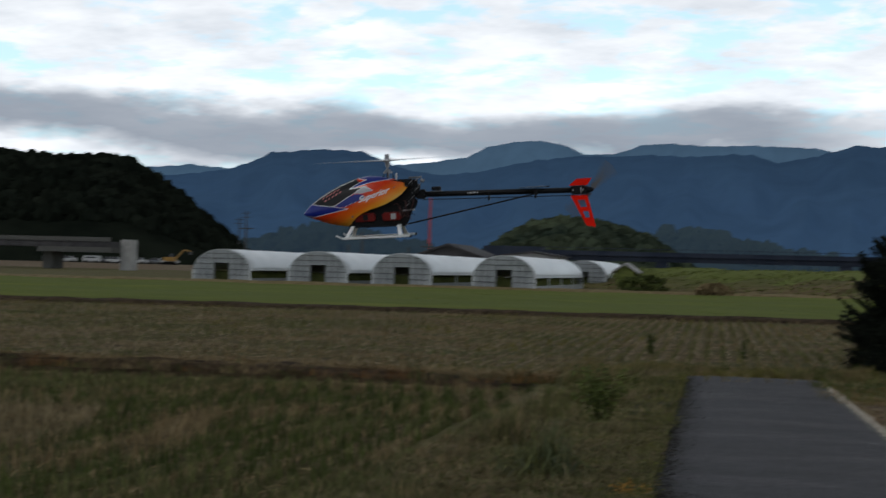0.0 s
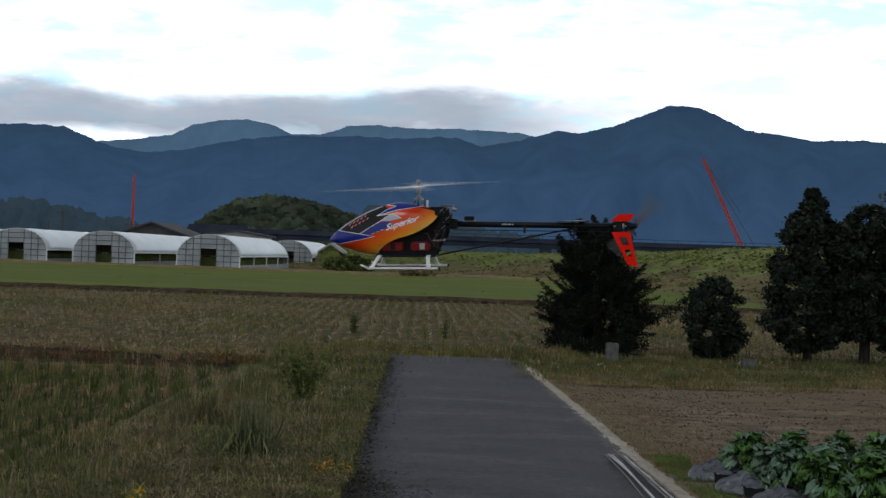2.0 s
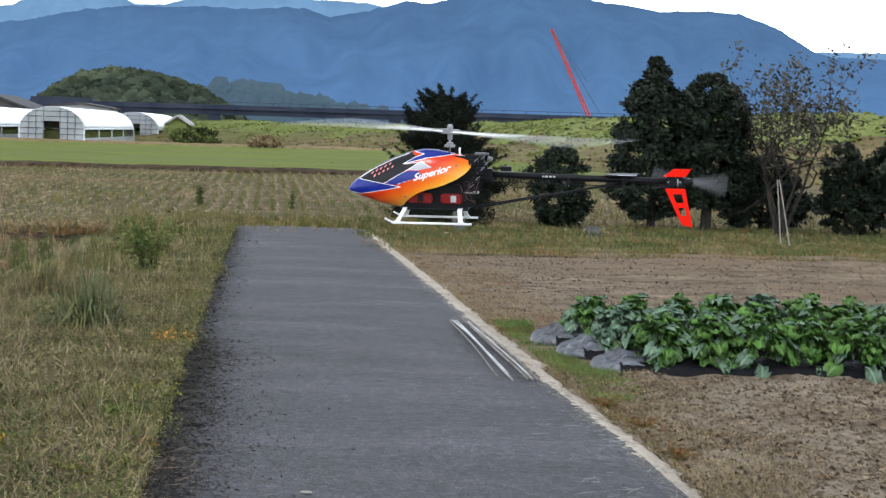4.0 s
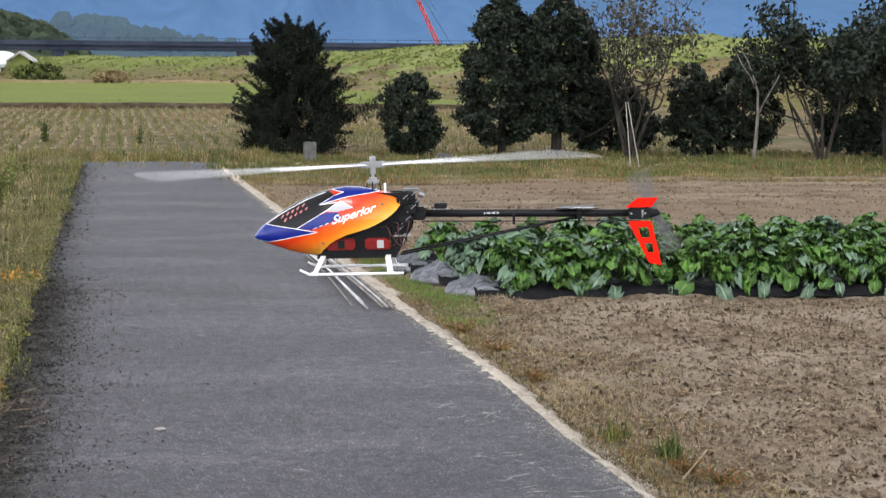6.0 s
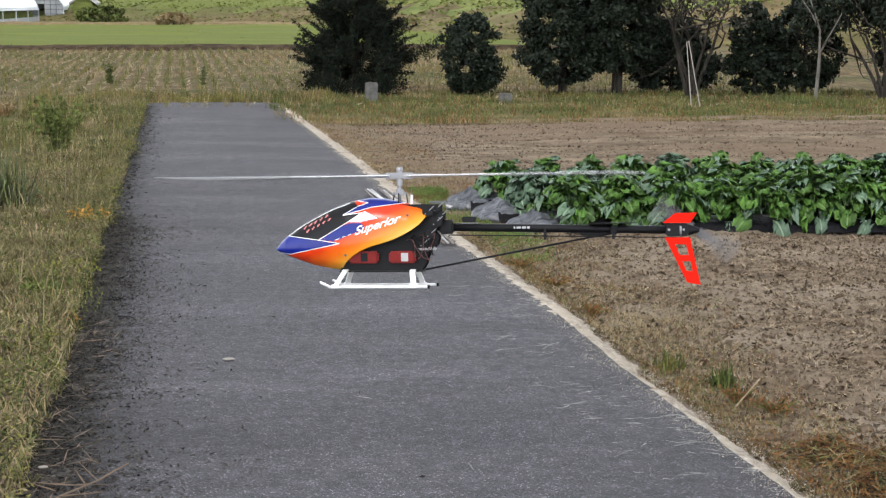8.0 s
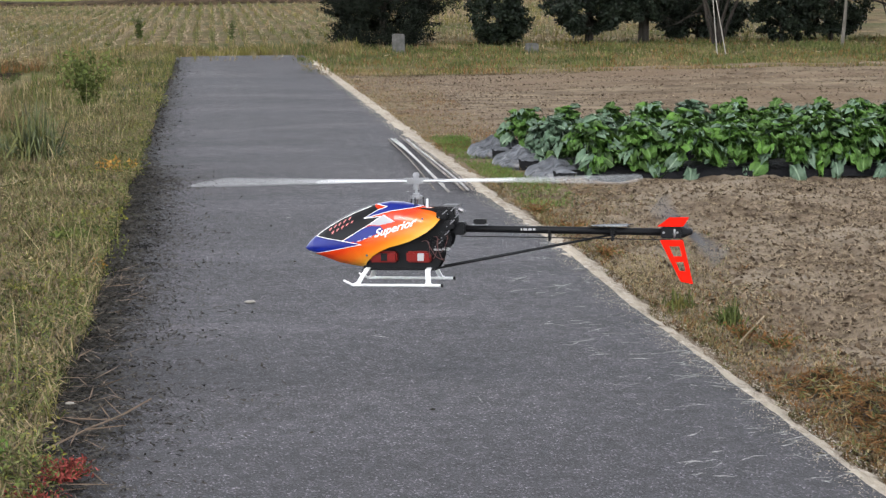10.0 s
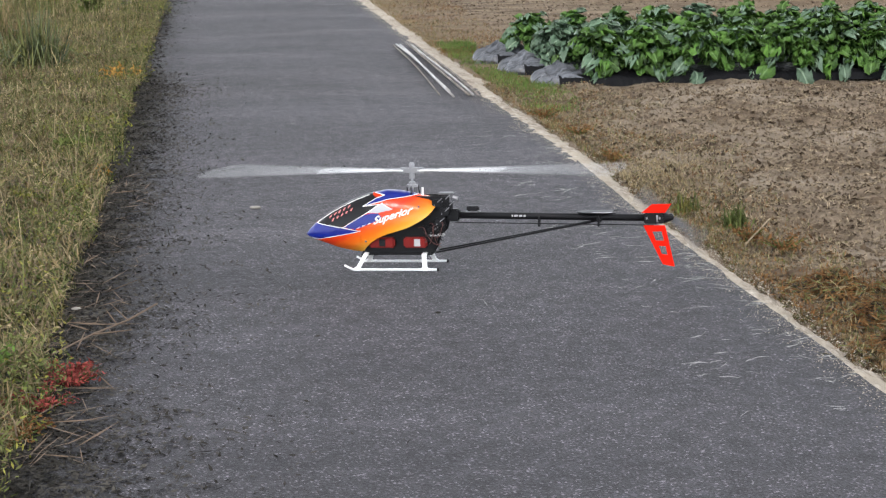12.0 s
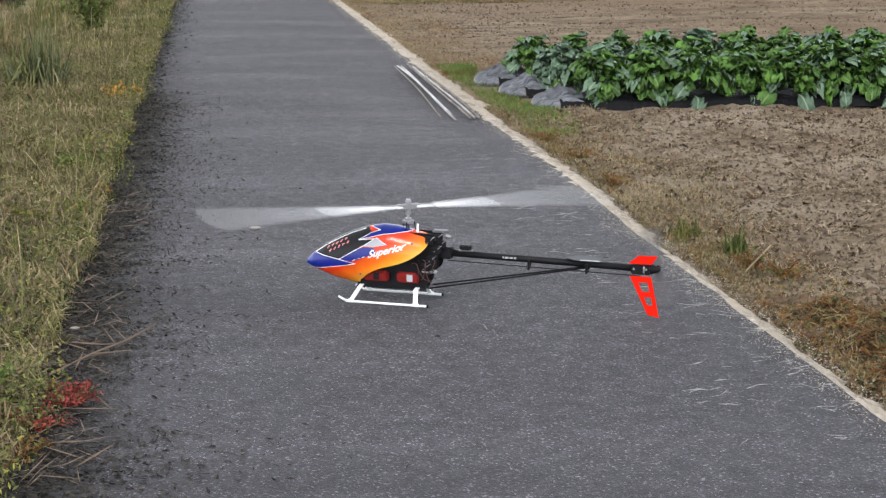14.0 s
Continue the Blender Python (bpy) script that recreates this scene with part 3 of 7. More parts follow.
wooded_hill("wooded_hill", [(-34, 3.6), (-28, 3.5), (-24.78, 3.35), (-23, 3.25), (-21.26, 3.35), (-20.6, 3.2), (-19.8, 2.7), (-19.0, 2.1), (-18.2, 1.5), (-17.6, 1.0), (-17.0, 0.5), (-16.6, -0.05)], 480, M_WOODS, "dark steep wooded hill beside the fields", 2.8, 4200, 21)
wooded_hill("hillock", [(-9.6, 0.0), (-9.1, 0.6), (-8.4, 1.15), (-7.6, 1.55), (-6.73, 1.72), (-5.6, 1.65), (-4.6, 1.45), (-3.6, 1.05), (-2.7, 0.5), (-2.2, 0.0)], 620, M_WOODS_LIT, "low wooded hill behind the railway, sunlight painted into its colour", 3.2, 2200, 22)
wooded_hill("foothill", [(-17.5, 0.6), (-16, 0.9), (-14.5, 1.3), (-13.2, 1.2), (-12, 0.8), (-10.5, 0.5), (-9, 0.3)], 900, M_FOOTHILL, "foothill with clearings under the mountains, haze painted as glow", 8.0, 260, 23)
wooded_hill("foothill", [(-4.5, 0.7), (-3.2, 1.45), (-1.6, 1.35), (0.4, 0.9), (2.2, 0.55), (4, 0.3)], 1100, M_FOOTHILL, "foothill with clearings under the mountains, haze painted as glow", 9.0, 220, 24)

# ---- model helicopter: x to the tail, y to its far side, z up, origin between the skids ----
M_BLACK = plain("carbon_black", (0.006, 0.006, 0.007), rough=0.5, spec=0.18)
M_GREY = plain("grey_plastic", (0.10, 0.10, 0.105), rough=0.5)
M_RED = plain("fluorescent_red_fin", (0.72, 0.012, 0.003), rough=0.6, spec=0.06)
M_BLUE = plain("canopy_blue", (0.004, 0.013, 0.18), rough=0.3, coat=0.15, spec=0.3)
M_WINDOW = plain("canopy_black", (0.008, 0.008, 0.009), rough=0.35, coat=0.05, spec=0.2)
M_DECAL = plain("canopy_red_print", (0.62, 0.20, 0.19), rough=0.3)
M_SILVER = plain("canopy_silver", (0.36, 0.37, 0.39), rough=0.35, metal=0.2)
M_WHITE = plain("white_plastic", (0.80, 0.80, 0.79), rough=0.4)
M_BLADE = plain("rotor_blade_white", (0.80, 0.80, 0.80), rough=0.45)
M_BLADE_TIP = plain("rotor_blade_grey", (0.42, 0.42, 0.42), rough=0.45)
M_STEEL = plain("bright_metal", (0.24, 0.24, 0.25), rough=0.45, metal=0.6)
M_BATTERY = plain("red_battery", (0.17, 0.007, 0.005), rough=0.45, spec=0.2)
M_LABEL = plain("label_white", (0.36, 0.36, 0.36), rough=0.5)
M_WIRE = plain("brown_wire", (0.10, 0.035, 0.03), rough=0.5)


def orange_fade():
    """Red-orange paint that fades to yellow along the canopy's lower edge."""
    m = bpy.data.materials.new("canopy_orange_fade")
    m.use_nodes = True
    nt = m.node_tree
    b = nt.nodes["Principled BSDF"]
    b.inputs["Roughness"].default_value = 0.25
    b.inputs["Specular IOR Level"].default_value = 0.3
    b.inputs["Coat Weight"].default_value = 0.12
    b.inputs["Coat Roughness"].default_value = 0.1
    co = nt.nodes.new("ShaderNodeTexCoord")
    dot = nt.nodes.new("ShaderNodeVectorMath")
    dot.operation = "DOT_PRODUCT"
    dot.inputs[1].default_value = (-0.54, 0.0, 1.0)
    nt.links.new(co.outputs["Object"], dot.inputs[0])
    mr = nt.nodes.new("ShaderNodeMapRange")
    mr.inputs[1].default_value, mr.inputs[2].default_value = 0.118, 0.225
    nt.links.new(dot.outputs["Value"], mr.inputs[0])
    nz1 = nt.nodes.new("ShaderNodeTexNoise")
    nz1.inputs["Scale"].default_value = 25
    nt.links.new(co.outputs["Object"], nz1.inputs["Vector"])
    ad = nt.nodes.new("ShaderNodeMath")
    ad.operation = "MULTIPLY_ADD"
    ad.inputs[1].default_value = 0.12
    nt.links.new(nz1.outputs[0], ad.inputs[0])
    nt.links.new(mr.outputs[0], ad.inputs[2])
    r = nt.nodes.new("ShaderNodeValToRGB")
    e = r.color_ramp.elements
    e[0].position, e[0].color = 0.05, (0.76, 0.45, 0.08, 1)
    e[1].position, e[1].color = 1.0, (0.56, 0.035, 0.006, 1)
    for pos, c in ((0.28, (0.76, 0.29, 0.018)), (0.55, (0.73, 0.145, 0.008))):
        k = e.new(pos)
        k.color = (*c, 1)
    nt.links.new(ad.outputs[0], r.inputs[0])
    nt.links.new(r.outputs[0], b.inputs["Base Color"])
    return m


M_ORANGE = orange_fade()
FLIGHT = [
    (0.0, pose(-1.852, 7.934, 1.725, 4.1, -3.9, 4.3)),
    (0.5, pose(-1.371, 7.871, 1.680, 2.8, -3.2, 0.4)),
    (1.0, pose(-1.006, 7.801, 1.648, 3.6, -2.8, 0.8)),
    (1.5, pose(-0.659, 7.713, 1.606, 2.1, -2.3, -1.9)),
    (2.0, pose(-0.344, 7.648, 1.532, 4.1, -2.1, -10.5)),
    (2.5, pose(-0.056, 7.557, 1.502, 7.0, -3.0, -12.0)),
    (3.0, pose(0.152, 7.391, 1.394, 8.3, -1.8, -14.8)),
    (3.5, pose(0.299, 7.158, 1.299, 6.5, -1.0, -15.4)),
    (4.0, pose(0.439, 6.947, 1.207, 4.9, -0.7, -12.2)),
    (4.2, pose(0.488, 6.840, 1.176, 5.7, -0.3, -11.1)),
    (6.3, pose(0.624, 5.831, 0.828, -0.3, -2.5, -12.3)),
    (6.5, pose(0.604, 5.773, 0.813, -1.3, -2.9, -14.4)),
    (7.0, pose(0.516, 5.627, 0.722, -3.6, -0.2, -14.5)),
    (7.5, pose(0.468, 5.482, 0.692, -5.6, -2.2, -13.5)),
    (7.7, pose(0.453, 5.462, 0.676, -7.1, -1.5, -13.8)),
    (9.8, pose(0.503, 5.678, 0.441, -3.1, -1.5, -18.9)),
    (10.0, pose(0.505, 5.701, 0.417, -3.1, -1.4, -18.3)),
    (10.5, pose(0.509, 5.731, 0.335, -4.7, -1.9, -17.2)),
    (11.0, pose(0.508, 5.804, 0.249, -2.7, -1.6, -19.4)),
    (11.5, pose(0.497, 5.895, 0.165, -3.2, -0.8, -17.7)),
    (12.0, pose(0.493, 5.988, 0.070, -3.8, -1.4, -15.9)),
    (12.5, pose(0.481, 6.120, 0.013, -2.7, -2.4, -16.9)),
    (13.0, pose(0.473, 6.133, 0.002, -0.1, -0.2, -17.7)),
    (13.5, pose(0.481, 6.140, 0.002, -0.1, 0.4, -20.4)),
    (14.0, pose(0.481, 6.130, 0.002, -0.2, 0.5, -21.6)),
]

heli = tagged(new("model_helicopter"), "orange and blue radio-controlled model helicopter with white skids", "helicopter")


def lerp(v, table):
    return float(np.interp(v, [a for a, b in table], [b for a, b in table]))


TOP = [(-0.334, 0.125), (-0.318, 0.146), (-0.299, 0.163), (-0.255, 0.196), (-0.203, 0.227), (-0.15, 0.252), (-0.094, 0.272), (-0.028, 0.284), (0.02, 0.281), (0.061, 0.273), (0.127, 0.258), (0.145, 0.25), (0.16, 0.236)]
KEEL = [(-0.334, 0.121), (-0.322, 0.113), (-0.29, 0.100), (-0.21, 0.072), (-0.16, 0.062), (-0.125, 0.057), (0.0, 0.05), (0.16, 0.05)]
MID = [(-0.334, 0.123), (-0.29, 0.127), (-0.2, 0.133), (-0.1, 0.145), (0, 0.165), (0.16, 0.185)]
WIDE = [(-0.334, 0.003), (-0.325, 0.014), (-0.3, 0.031), (-0.25, 0.050), (-0.18, 0.066), (-0.1, 0.078), (0, 0.082), (0.1, 0.078), (0.16, 0.070)]
EDGE = [(-0.118, 0.057), (-0.1, 0.080), (-0.076, 0.101), (-0.05, 0.117), (-0.017, 0.131), (0.02, 0.141), (0.054, 0.152), (0.09, 0.169), (0.113, 0.182), (0.135, 0.199), (0.148, 0.214), (0.16, 0.232)]


def canopy_half(x, z):
    zt, zb, zm, w = lerp(x, TOP), lerp(x, KEEL), lerp(x, MID), lerp(x, WIDE)
    if z >= zm:
        q = (z - zm) / max(1e-4, zt - zm)
    else:
        q = (zm - z) / max(1e-4, zm - zb)
    return w * math.sqrt(max(0.0, 1 - min(1, q) ** 2.2))


def inside(px, pz, poly):
    """Even-odd test of arrays of points in a polygon."""
    hit = np.zeros(px.shape, bool)
    n = len(poly)
    for i in range(n):
        (x1, z1), (x2, z2) = poly[i], poly[(i + 1) % n]
        if z1 == z2:
            continue
        c = ((z1 > pz) != (z2 > pz)) & (px < (x2 - x1) * (pz - z1) / (z2 - z1) + x1)
        hit ^= c
    return hit


def near_line(px, pz, a, b, r):
    ax, az = a
    dx, dz = b[0] - ax, b[1] - az
    t = np.clip(((px - ax) * dx + (pz - az) * dz) / (dx * dx + dz * dz), 0, 1)
    return np.hypot(px - ax - t * dx, pz - az - t * dz) < r


def canopy():
    nx, nzs = 230, 64
    xs = np.concatenate([-0.334 + 0.03 * np.linspace(0, 1, 16)[:-1] ** 1.8, np.linspace(-0.304, 0.16, nx - 15)])
    verts, faces = [], []
    for x in xs:
        zt = lerp(x, TOP)
        zl = lerp(x, KEEL) if x < -0.118 else min(lerp(x, EDGE), zt - 0.002)
        for j in range(nzs):
            u = j / (nzs - 1)
            u = u if x > -0.118 else 0.5 - 0.5 * math.cos(math.pi * u)
            u = 1 - (1 - u) ** 1.5
            z = zl + (zt - zl) * u
            verts.append((x, -canopy_half(x, z), z))
    n = len(xs) * nzs
    ring = n
    verts += [(v[0], -v[1], v[2]) for v in verts]
    for i in range(len(xs) - 1):
        for j in range(nzs - 1):
            a = i * nzs + j
            faces.append((a, a + nzs, a + nzs + 1, a + 1))
            faces.append((ring + a, ring + a + 1, ring + a + nzs + 1, ring + a + nzs))
    bm = bmesh.new()
    vs = [bm.verts.new(v) for v in verts]
    for f in faces:
        bm.faces.new([vs[i] for i in f])
    bmesh.ops.remove_doubles(bm, verts=bm.verts, dist=0.00002)
    me = bpy.data.meshes.new("canopy")
    bm.to_mesh(me)
    bm.free()
    for mm in (M_ORANGE, M_BLUE, M_WINDOW, M_SILVER, M_WHITE, M_DECAL):
        me.materials.append(mm)
    c = np.zeros(len(me.polygons) * 3)
    me.polygons.foreach_get("center", c)
    c = c.reshape(-1, 3)
    x, z = c[:, 0], c[:, 2]
    idx = np.zeros(len(x), np.int32)
    nose = [(-0.34, 0.10), (-0.34, 0.17), (-0.289, 0.166), (-0.191, 0.153), (-0.116, 0.141), (-0.281, 0.108)]
    window = [(-0.287, 0.164), (-0.30, 0.19), (-0.193, 0.24), (-0.085, 0.285), (-0.075, 0.268), (-0.056, 0.257), (-0.109, 0.229), (-0.047, 0.237), (-0.085, 0.211), (-0.187, 0.151)]
    side = [(-0.184, 0.152), (-0.112, 0.195), (-0.085, 0.205), (-0.046, 0.205), (-0.035, 0.19), (-0.058, 0.177), (-0.135, 0.147)]
    crown = [(-0.112, 0.227), (-0.017, 0.254), (0.085, 0.268), (0.075, 0.30), (-0.02, 0.30), (-0.07, 0.276), (-0.029, 0.268), (-0.062, 0.257)]
    flash = [(-0.088, 0.208), (-0.038, 0.243), (0.003, 0.219), (-0.046, 0.207)]
    fleck = [(-0.085, 0.272), (-0.075, 0.285), (-0.029, 0.270), (-0.062, 0.258)]
    for k, poly in ((1, nose), (2, window), (1, side), (1, crown), (3, flash)):
        idx[inside(x, z, poly)] = k
    for i in range(5):
        for j in range(2):
            bx, bz = -0.236 + i * 0.0175 + j * 0.011, 0.188 + i * 0.0090 - j * 0.0105
            q = near_line(x, z, (bx, bz), (bx + 0.0050, bz + 0.0062), 0.0024) & (idx == 2)
            idx[q] = 5
    me.polygons.foreach_set("material_index", idx)
    me.polygons.foreach_set("use_smooth", [True] * len(me.polygons))
    ob = new("canopy", me)
    ob.parent = heli
    th = ob.modifiers.new("thickness", "SOLIDIFY")
    th.thickness = 0.0015
    tagged(ob, "glossy orange, blue and black painted canopy")
    # white pinstripes lie on the paint
    lines = [
        [(-0.290, 0.166), (-0.191, 0.153), (-0.116, 0.141)],
        [(-0.116, 0.141), (-0.281, 0.108), (-0.316, 0.113)],
        [(-0.187, 0.151), (-0.112, 0.195), (-0.085, 0.211), (-0.047, 0.237), (-0.109, 0.229), (-0.062, 0.257), (-0.029, 0.268), (-0.070, 0.2755)],
        [(-0.109, 0.229), (-0.017, 0.254), (0.085, 0.267)],
        [(-0.040, 0.2415), (0.003, 0.219)],
        [(-0.290, 0.166), (-0.245, 0.196), (-0.198, 0.222), (-0.15, 0.2455), (-0.09, 0.268)],
        [(-0.128, 0.152), (-0.117, 0.157)], [(-0.108, 0.160), (-0.097, 0.164)], [(-0.088, 0.167), (-0.078, 0.171)],
    ]
    for s in (-1, 1):
        for line in lines:
            bm = bmesh.new()
            prev = None
            for (xa, za), (xb, zb) in zip(line, line[1:]):
                ln = math.hypot(xb - xa, zb - za)
                ox, oz = -(zb - za) / ln * 0.0010, (xb - xa) / ln * 0.0010
                steps = max(2, int(ln / 0.004))
                for k in range(steps + 1):
                    t = k / steps
                    px, pz = xa + (xb - xa) * t, za + (zb - za) * t
                    row = []
                    for f in (-1, 1):
                        qx, qz = px + f * ox, min(pz + f * oz, lerp(px, TOP) - 0.0008)
                        row.append(bm.verts.new((qx, s * (canopy_half(qx, qz) + 0.0009), qz)))
                    if prev and k:
                        bm.faces.new((prev[0], prev[1], row[1], row[0]))
                    prev = row
            part("pinstripe", bm, M_WHITE, ob, "thin white pinstripe")
    # the word on both sides
    for s in (-1, 1):
        cu = bpy.data.curves.new("lettering", "FONT")
        cu.body = "Superior"
        cu.size = 0.043
        cu.shear = 0.35
        cu.offset = 0.0009
        tmp = new("lettering_tmp", cu)
        bpy.context.view_layer.update()
        tm = bpy.data.meshes.new_from_object(tmp.evaluated_get(bpy.context.evaluated_depsgraph_get()))
        bpy.data.objects.remove(tmp)
        width = max(v.co.x for v in tm.vertices)
        bm = bmesh.new()
        bm.from_mesh(tm)
        bmesh.ops.triangulate(bm, faces=bm.faces[:])
        bmesh.ops.subdivide_edges(bm, edges=[e for e in bm.edges if e.calc_length() > 0.006], cuts=2)
        for v in bm.verts:
            u = v.co.x / width
            w = (u if s < 0 else 1 - u)
            x0 = -0.068 + 0.146 * w
            base = 0.166 + 0.042 * w if s < 0 else 0.166 + 0.042 * w
            zz = base + v.co.y * 0.86
            v.co = Vector((x0, s * (canopy_half(x0, zz) + 0.0012), zz))
        part("lettering", bm, M_WHITE, ob, "white slanted lettering reading Superior")
        bpy.data.meshes.remove(tm)
    for s in (-1, 1):
        for bx, bz in ((-0.098, 0.104), (0.098, 0.228)):
            bm = bmesh.new()
            bmesh.ops.create_uvsphere(bm, u_segments=10, v_segments=6, radius=0.004, matrix=Matrix.Translation((bx, s * (canopy_half(bx, bz) + 0.001), bz)))
            part("grommet", bm, M_GREY, ob, "small grey fixing grommet", smooth=True)


canopy()


def extruded(name, outline, holes_y0, y1, mat, parent, label="", bevel=0.0):
    """A flat plate in the x-z plane between two y."""
    bm = bmesh.new()
    vs = [bm.verts.new((x, holes_y0, z)) for x, z in outline]
    f = bm.faces.new(vs)
    r = bmesh.ops.extrude_face_region(bm, geom=[f])
    for v in r["geom"]:
        if isinstance(v, bmesh.types.BMVert):
            v.co.y = y1
    bmesh.ops.recalc_face_normals(bm, faces=bm.faces[:])
    return part(name, bm, mat, parent, label)


def helicopter_body():
    fr = [(-0.122, 0.056), (0.135, 0.053), (0.150, 0.075), (0.158, 0.11), (0.185, 0.135), (0.192, 0.16), (0.178, 0.178), (0.198, 0.2), (0.2, 0.225), (0.182, 0.232), (0.19, 0.258), (0.165, 0.262), (0.03, 0.262), (-0.02, 0.20), (-0.10, 0.12)]
    for s in (-1, 1):
        extruded("side_plate", fr, s * 0.030, s * 0.033, M_BLACK, heli, "black carbon side plate")
    part("bottom_plate", box(-0.125, 0.14, -0.045, 0.045, 0.050, 0.055, 0.002), M_BLACK, heli)
    part("gear_case", box(0.0, 0.15, -0.028, 0.028, 0.12, 0.25, 0.006), M_BLACK, heli, "black gear case")
    for x0, x1 in ((-0.092, 0.004), (0.036, 0.122)):
        for s in (-1, 1):
            y0, y1 = (-0.058, -0.034) if s < 0 else (0.034, 0.058)
            b = part("battery", box(x0, x1, y0, y1, 0.078, 0.116, 0.006), M_BATTERY, heli, "red battery pack")
            part("battery_label", box(x0 + 0.04, x0 + 0.062, s * 0.0585 - 0.0006, s * 0.0585 + 0.0006, 0.084, 0.110), M_LABEL if x0 > 0 else M_BLACK, b)
    # servos and wires behind the canopy
    for x, y, z, w in ((0.165, -0.042, 0.238, 0.022), (0.192, -0.030, 0.248, 0.018), (0.19, -0.036, 0.205, 0.022), (0.172, -0.040, 0.168, 0.02), (0.15, -0.040, 0.138, 0.024), (0.205, -0.026, 0.225, 0.014)):
        sv = part("servo", box(x - w, x + w * 0.6, y - 0.012, y + 0.012, z - 0.013, z + 0.013, 0.003), M_BLACK, heli, "black servo")
        part("servo_arm", rod((x, y - 0.013, z + 0.004), (x + 0.016, y - 0.015, z + 0.018), 0.0018), M_STEEL, sv)
        part("servo_screw", rod((x - 0.012, y - 0.0125, z - 0.006), (x - 0.012, y - 0.0145, z - 0.006), 0.002), M_STEEL, sv)
    part("receiver", box(0.128, 0.185, -0.05, -0.03, 0.118, 0.128, 0.003), M_LABEL, heli, "white flat receiver")
    part("gyro", box(0.16, 0.215, -0.018, 0.018, 0.264, 0.272, 0.002), M_GREY, heli, "grey gyro plate")
    part("tank_cap", rod((0.215, -0.02, 0.255), (0.232, -0.022, 0.25), 0.008), M_STEEL, heli)
    rng = random.Random(4)
    for i in range(14):
        a = Vector((0.09 + 0.009 * i * 0.8, -0.046, 0.15 + rng.uniform(-0.01, 0.03)))
        end = Vector((0.13 + rng.uniform(0, 0.06), -0.05, 0.075 + rng.uniform(0, 0.05)))
        cu = tube([a.lerp(end, t) + Vector((0.012 * math.sin(t * 5 + i), -0.012 * math.sin(t * math.pi), 0.014 * math.sin(t * 7 + i * 2))) for t in np.linspace(0, 1, 10)], 0.0012, 6)
        part("wire", cu, M_WIRE if i % 3 == 0 else M_BLACK, heli)
    # skids
    for s in (-1, 1):
        bm = bmesh.new()
        add_rod(bm, (-0.142, s * 0.1, 0.0058), (0.168, s * 0.1, 0.0058), 0.0047, seg=12)
        add_rod(bm, (-0.142, s * 0.1, 0.0058), (-0.174, s * 0.1, 0.022), 0.0047, 0.0036, seg=12)
        sk = part("skid", bm, M_WHITE, heli, "white skid tube", smooth=True)
        part("end_cap", rod((0.165, s * 0.1, 0.0058), (0.172, s * 0.1, 0.0058), 0.0062), M_BLACK, sk, "black end cap")
        for xb, xt in ((-0.126, -0.104), (0.121, 0.111)):
            bm = bmesh.new()
            pts = [(xt, s * 0.035, 0.056), (xt, s * 0.06, 0.052), (xb, s * 0.1, 0.008)]
            for a, b in zip(pts, pts[1:]):
                d = Vector(b) - Vector(a)
                q = d.to_track_quat("Z", "Y").to_matrix().to_4x4()
                g = bmesh.ops.create_cube(bm, size=1)
                bmesh.ops.transform(bm, matrix=Matrix.Translation((Vector(a) + Vector(b)) / 2) @ q @ Matrix.Diagonal((0.017, 0.005, d.length + 0.004, 1)), verts=g["verts"])
            add_box(bm, xb - 0.012, xb + 0.012, s * 0.1 - 0.007, s * 0.1 + 0.007, 0.003, 0.014, 0.002)
            part("skid_leg", bm, M_WHITE, heli, "white plastic skid leg")
    # tail
    bm = bmesh.new()
    add_rod(bm, (0.18, 0, 0.190), (0.955, 0, 0.175), 0.0125, seg=20)
    boom = part("tail_boom", bm, M_BLACK, heli, "black tail boom tube", smooth=True)
    part("boom_label", box(0.425, 0.475, -0.0135, -0.0118, 0.183, 0.190), M_LABEL, boom, "small white printed label")
    for x in (0.43, 0.447, 0.463):
        part("boom_print", box(x, x + 0.004, -0.0139, -0.0134, 0.183, 0.190), M_BLACK, boom)
    part("boom_clamp", box(0.19, 0.235, -0.02, 0.02, 0.168, 0.212, 0.005), M_BLACK, heli)
    part("tail_servo", box(0.262, 0.305, -0.013, 0.013, 0.204, 0.222, 0.003), M_BLACK, heli, "black tail servo on the boom")
    part("servo_plate", box(0.258, 0.309, -0.011, 0.011, 0.199, 0.203), M_GREY, heli)
    part("push_rod", rod((0.22, -0.02, 0.165), (0.93, -0.02, 0.152), 0.0018), M_BLACK, heli)
    for x in (0.523, 0.735):
        part("rod_guide", box(x - 0.004, x + 0.004, -0.023, 0.006, 0.148, 0.182, 0.001), M_BLACK, heli)
    for s in (-1, 1):
        part("boom_support", rod((0.15, s * 0.034, 0.058), (0.735, s * 0.010, 0.168), 0.0032, seg=10), M_BLACK, heli, "slim black boom support", smooth=True)
    part("support_clamp", box(0.726, 0.746, -0.016, 0.016, 0.162, 0.192, 0.003), M_BLACK, heli, "black support clamp")
    st = bmesh.new()
    vs = [st.verts.new(v) for v in ((0.66, -0.012, 0.196), (0.70, -0.045, 0.197), (0.80, -0.050, 0.197), (0.785, -0.03, 0.196), (0.785, 0.03, 0.196), (0.80, 0.050, 0.197), (0.70, 0.045, 0.197), (0.66, 0.012, 0.196))]
    f = st.faces.new(vs)
    r = bmesh.ops.extrude_face_region(st, geom=[f])
    for v in r["geom"]:
        if isinstance(v, bmesh.types.BMVert):
            v.co.z += 0.0025
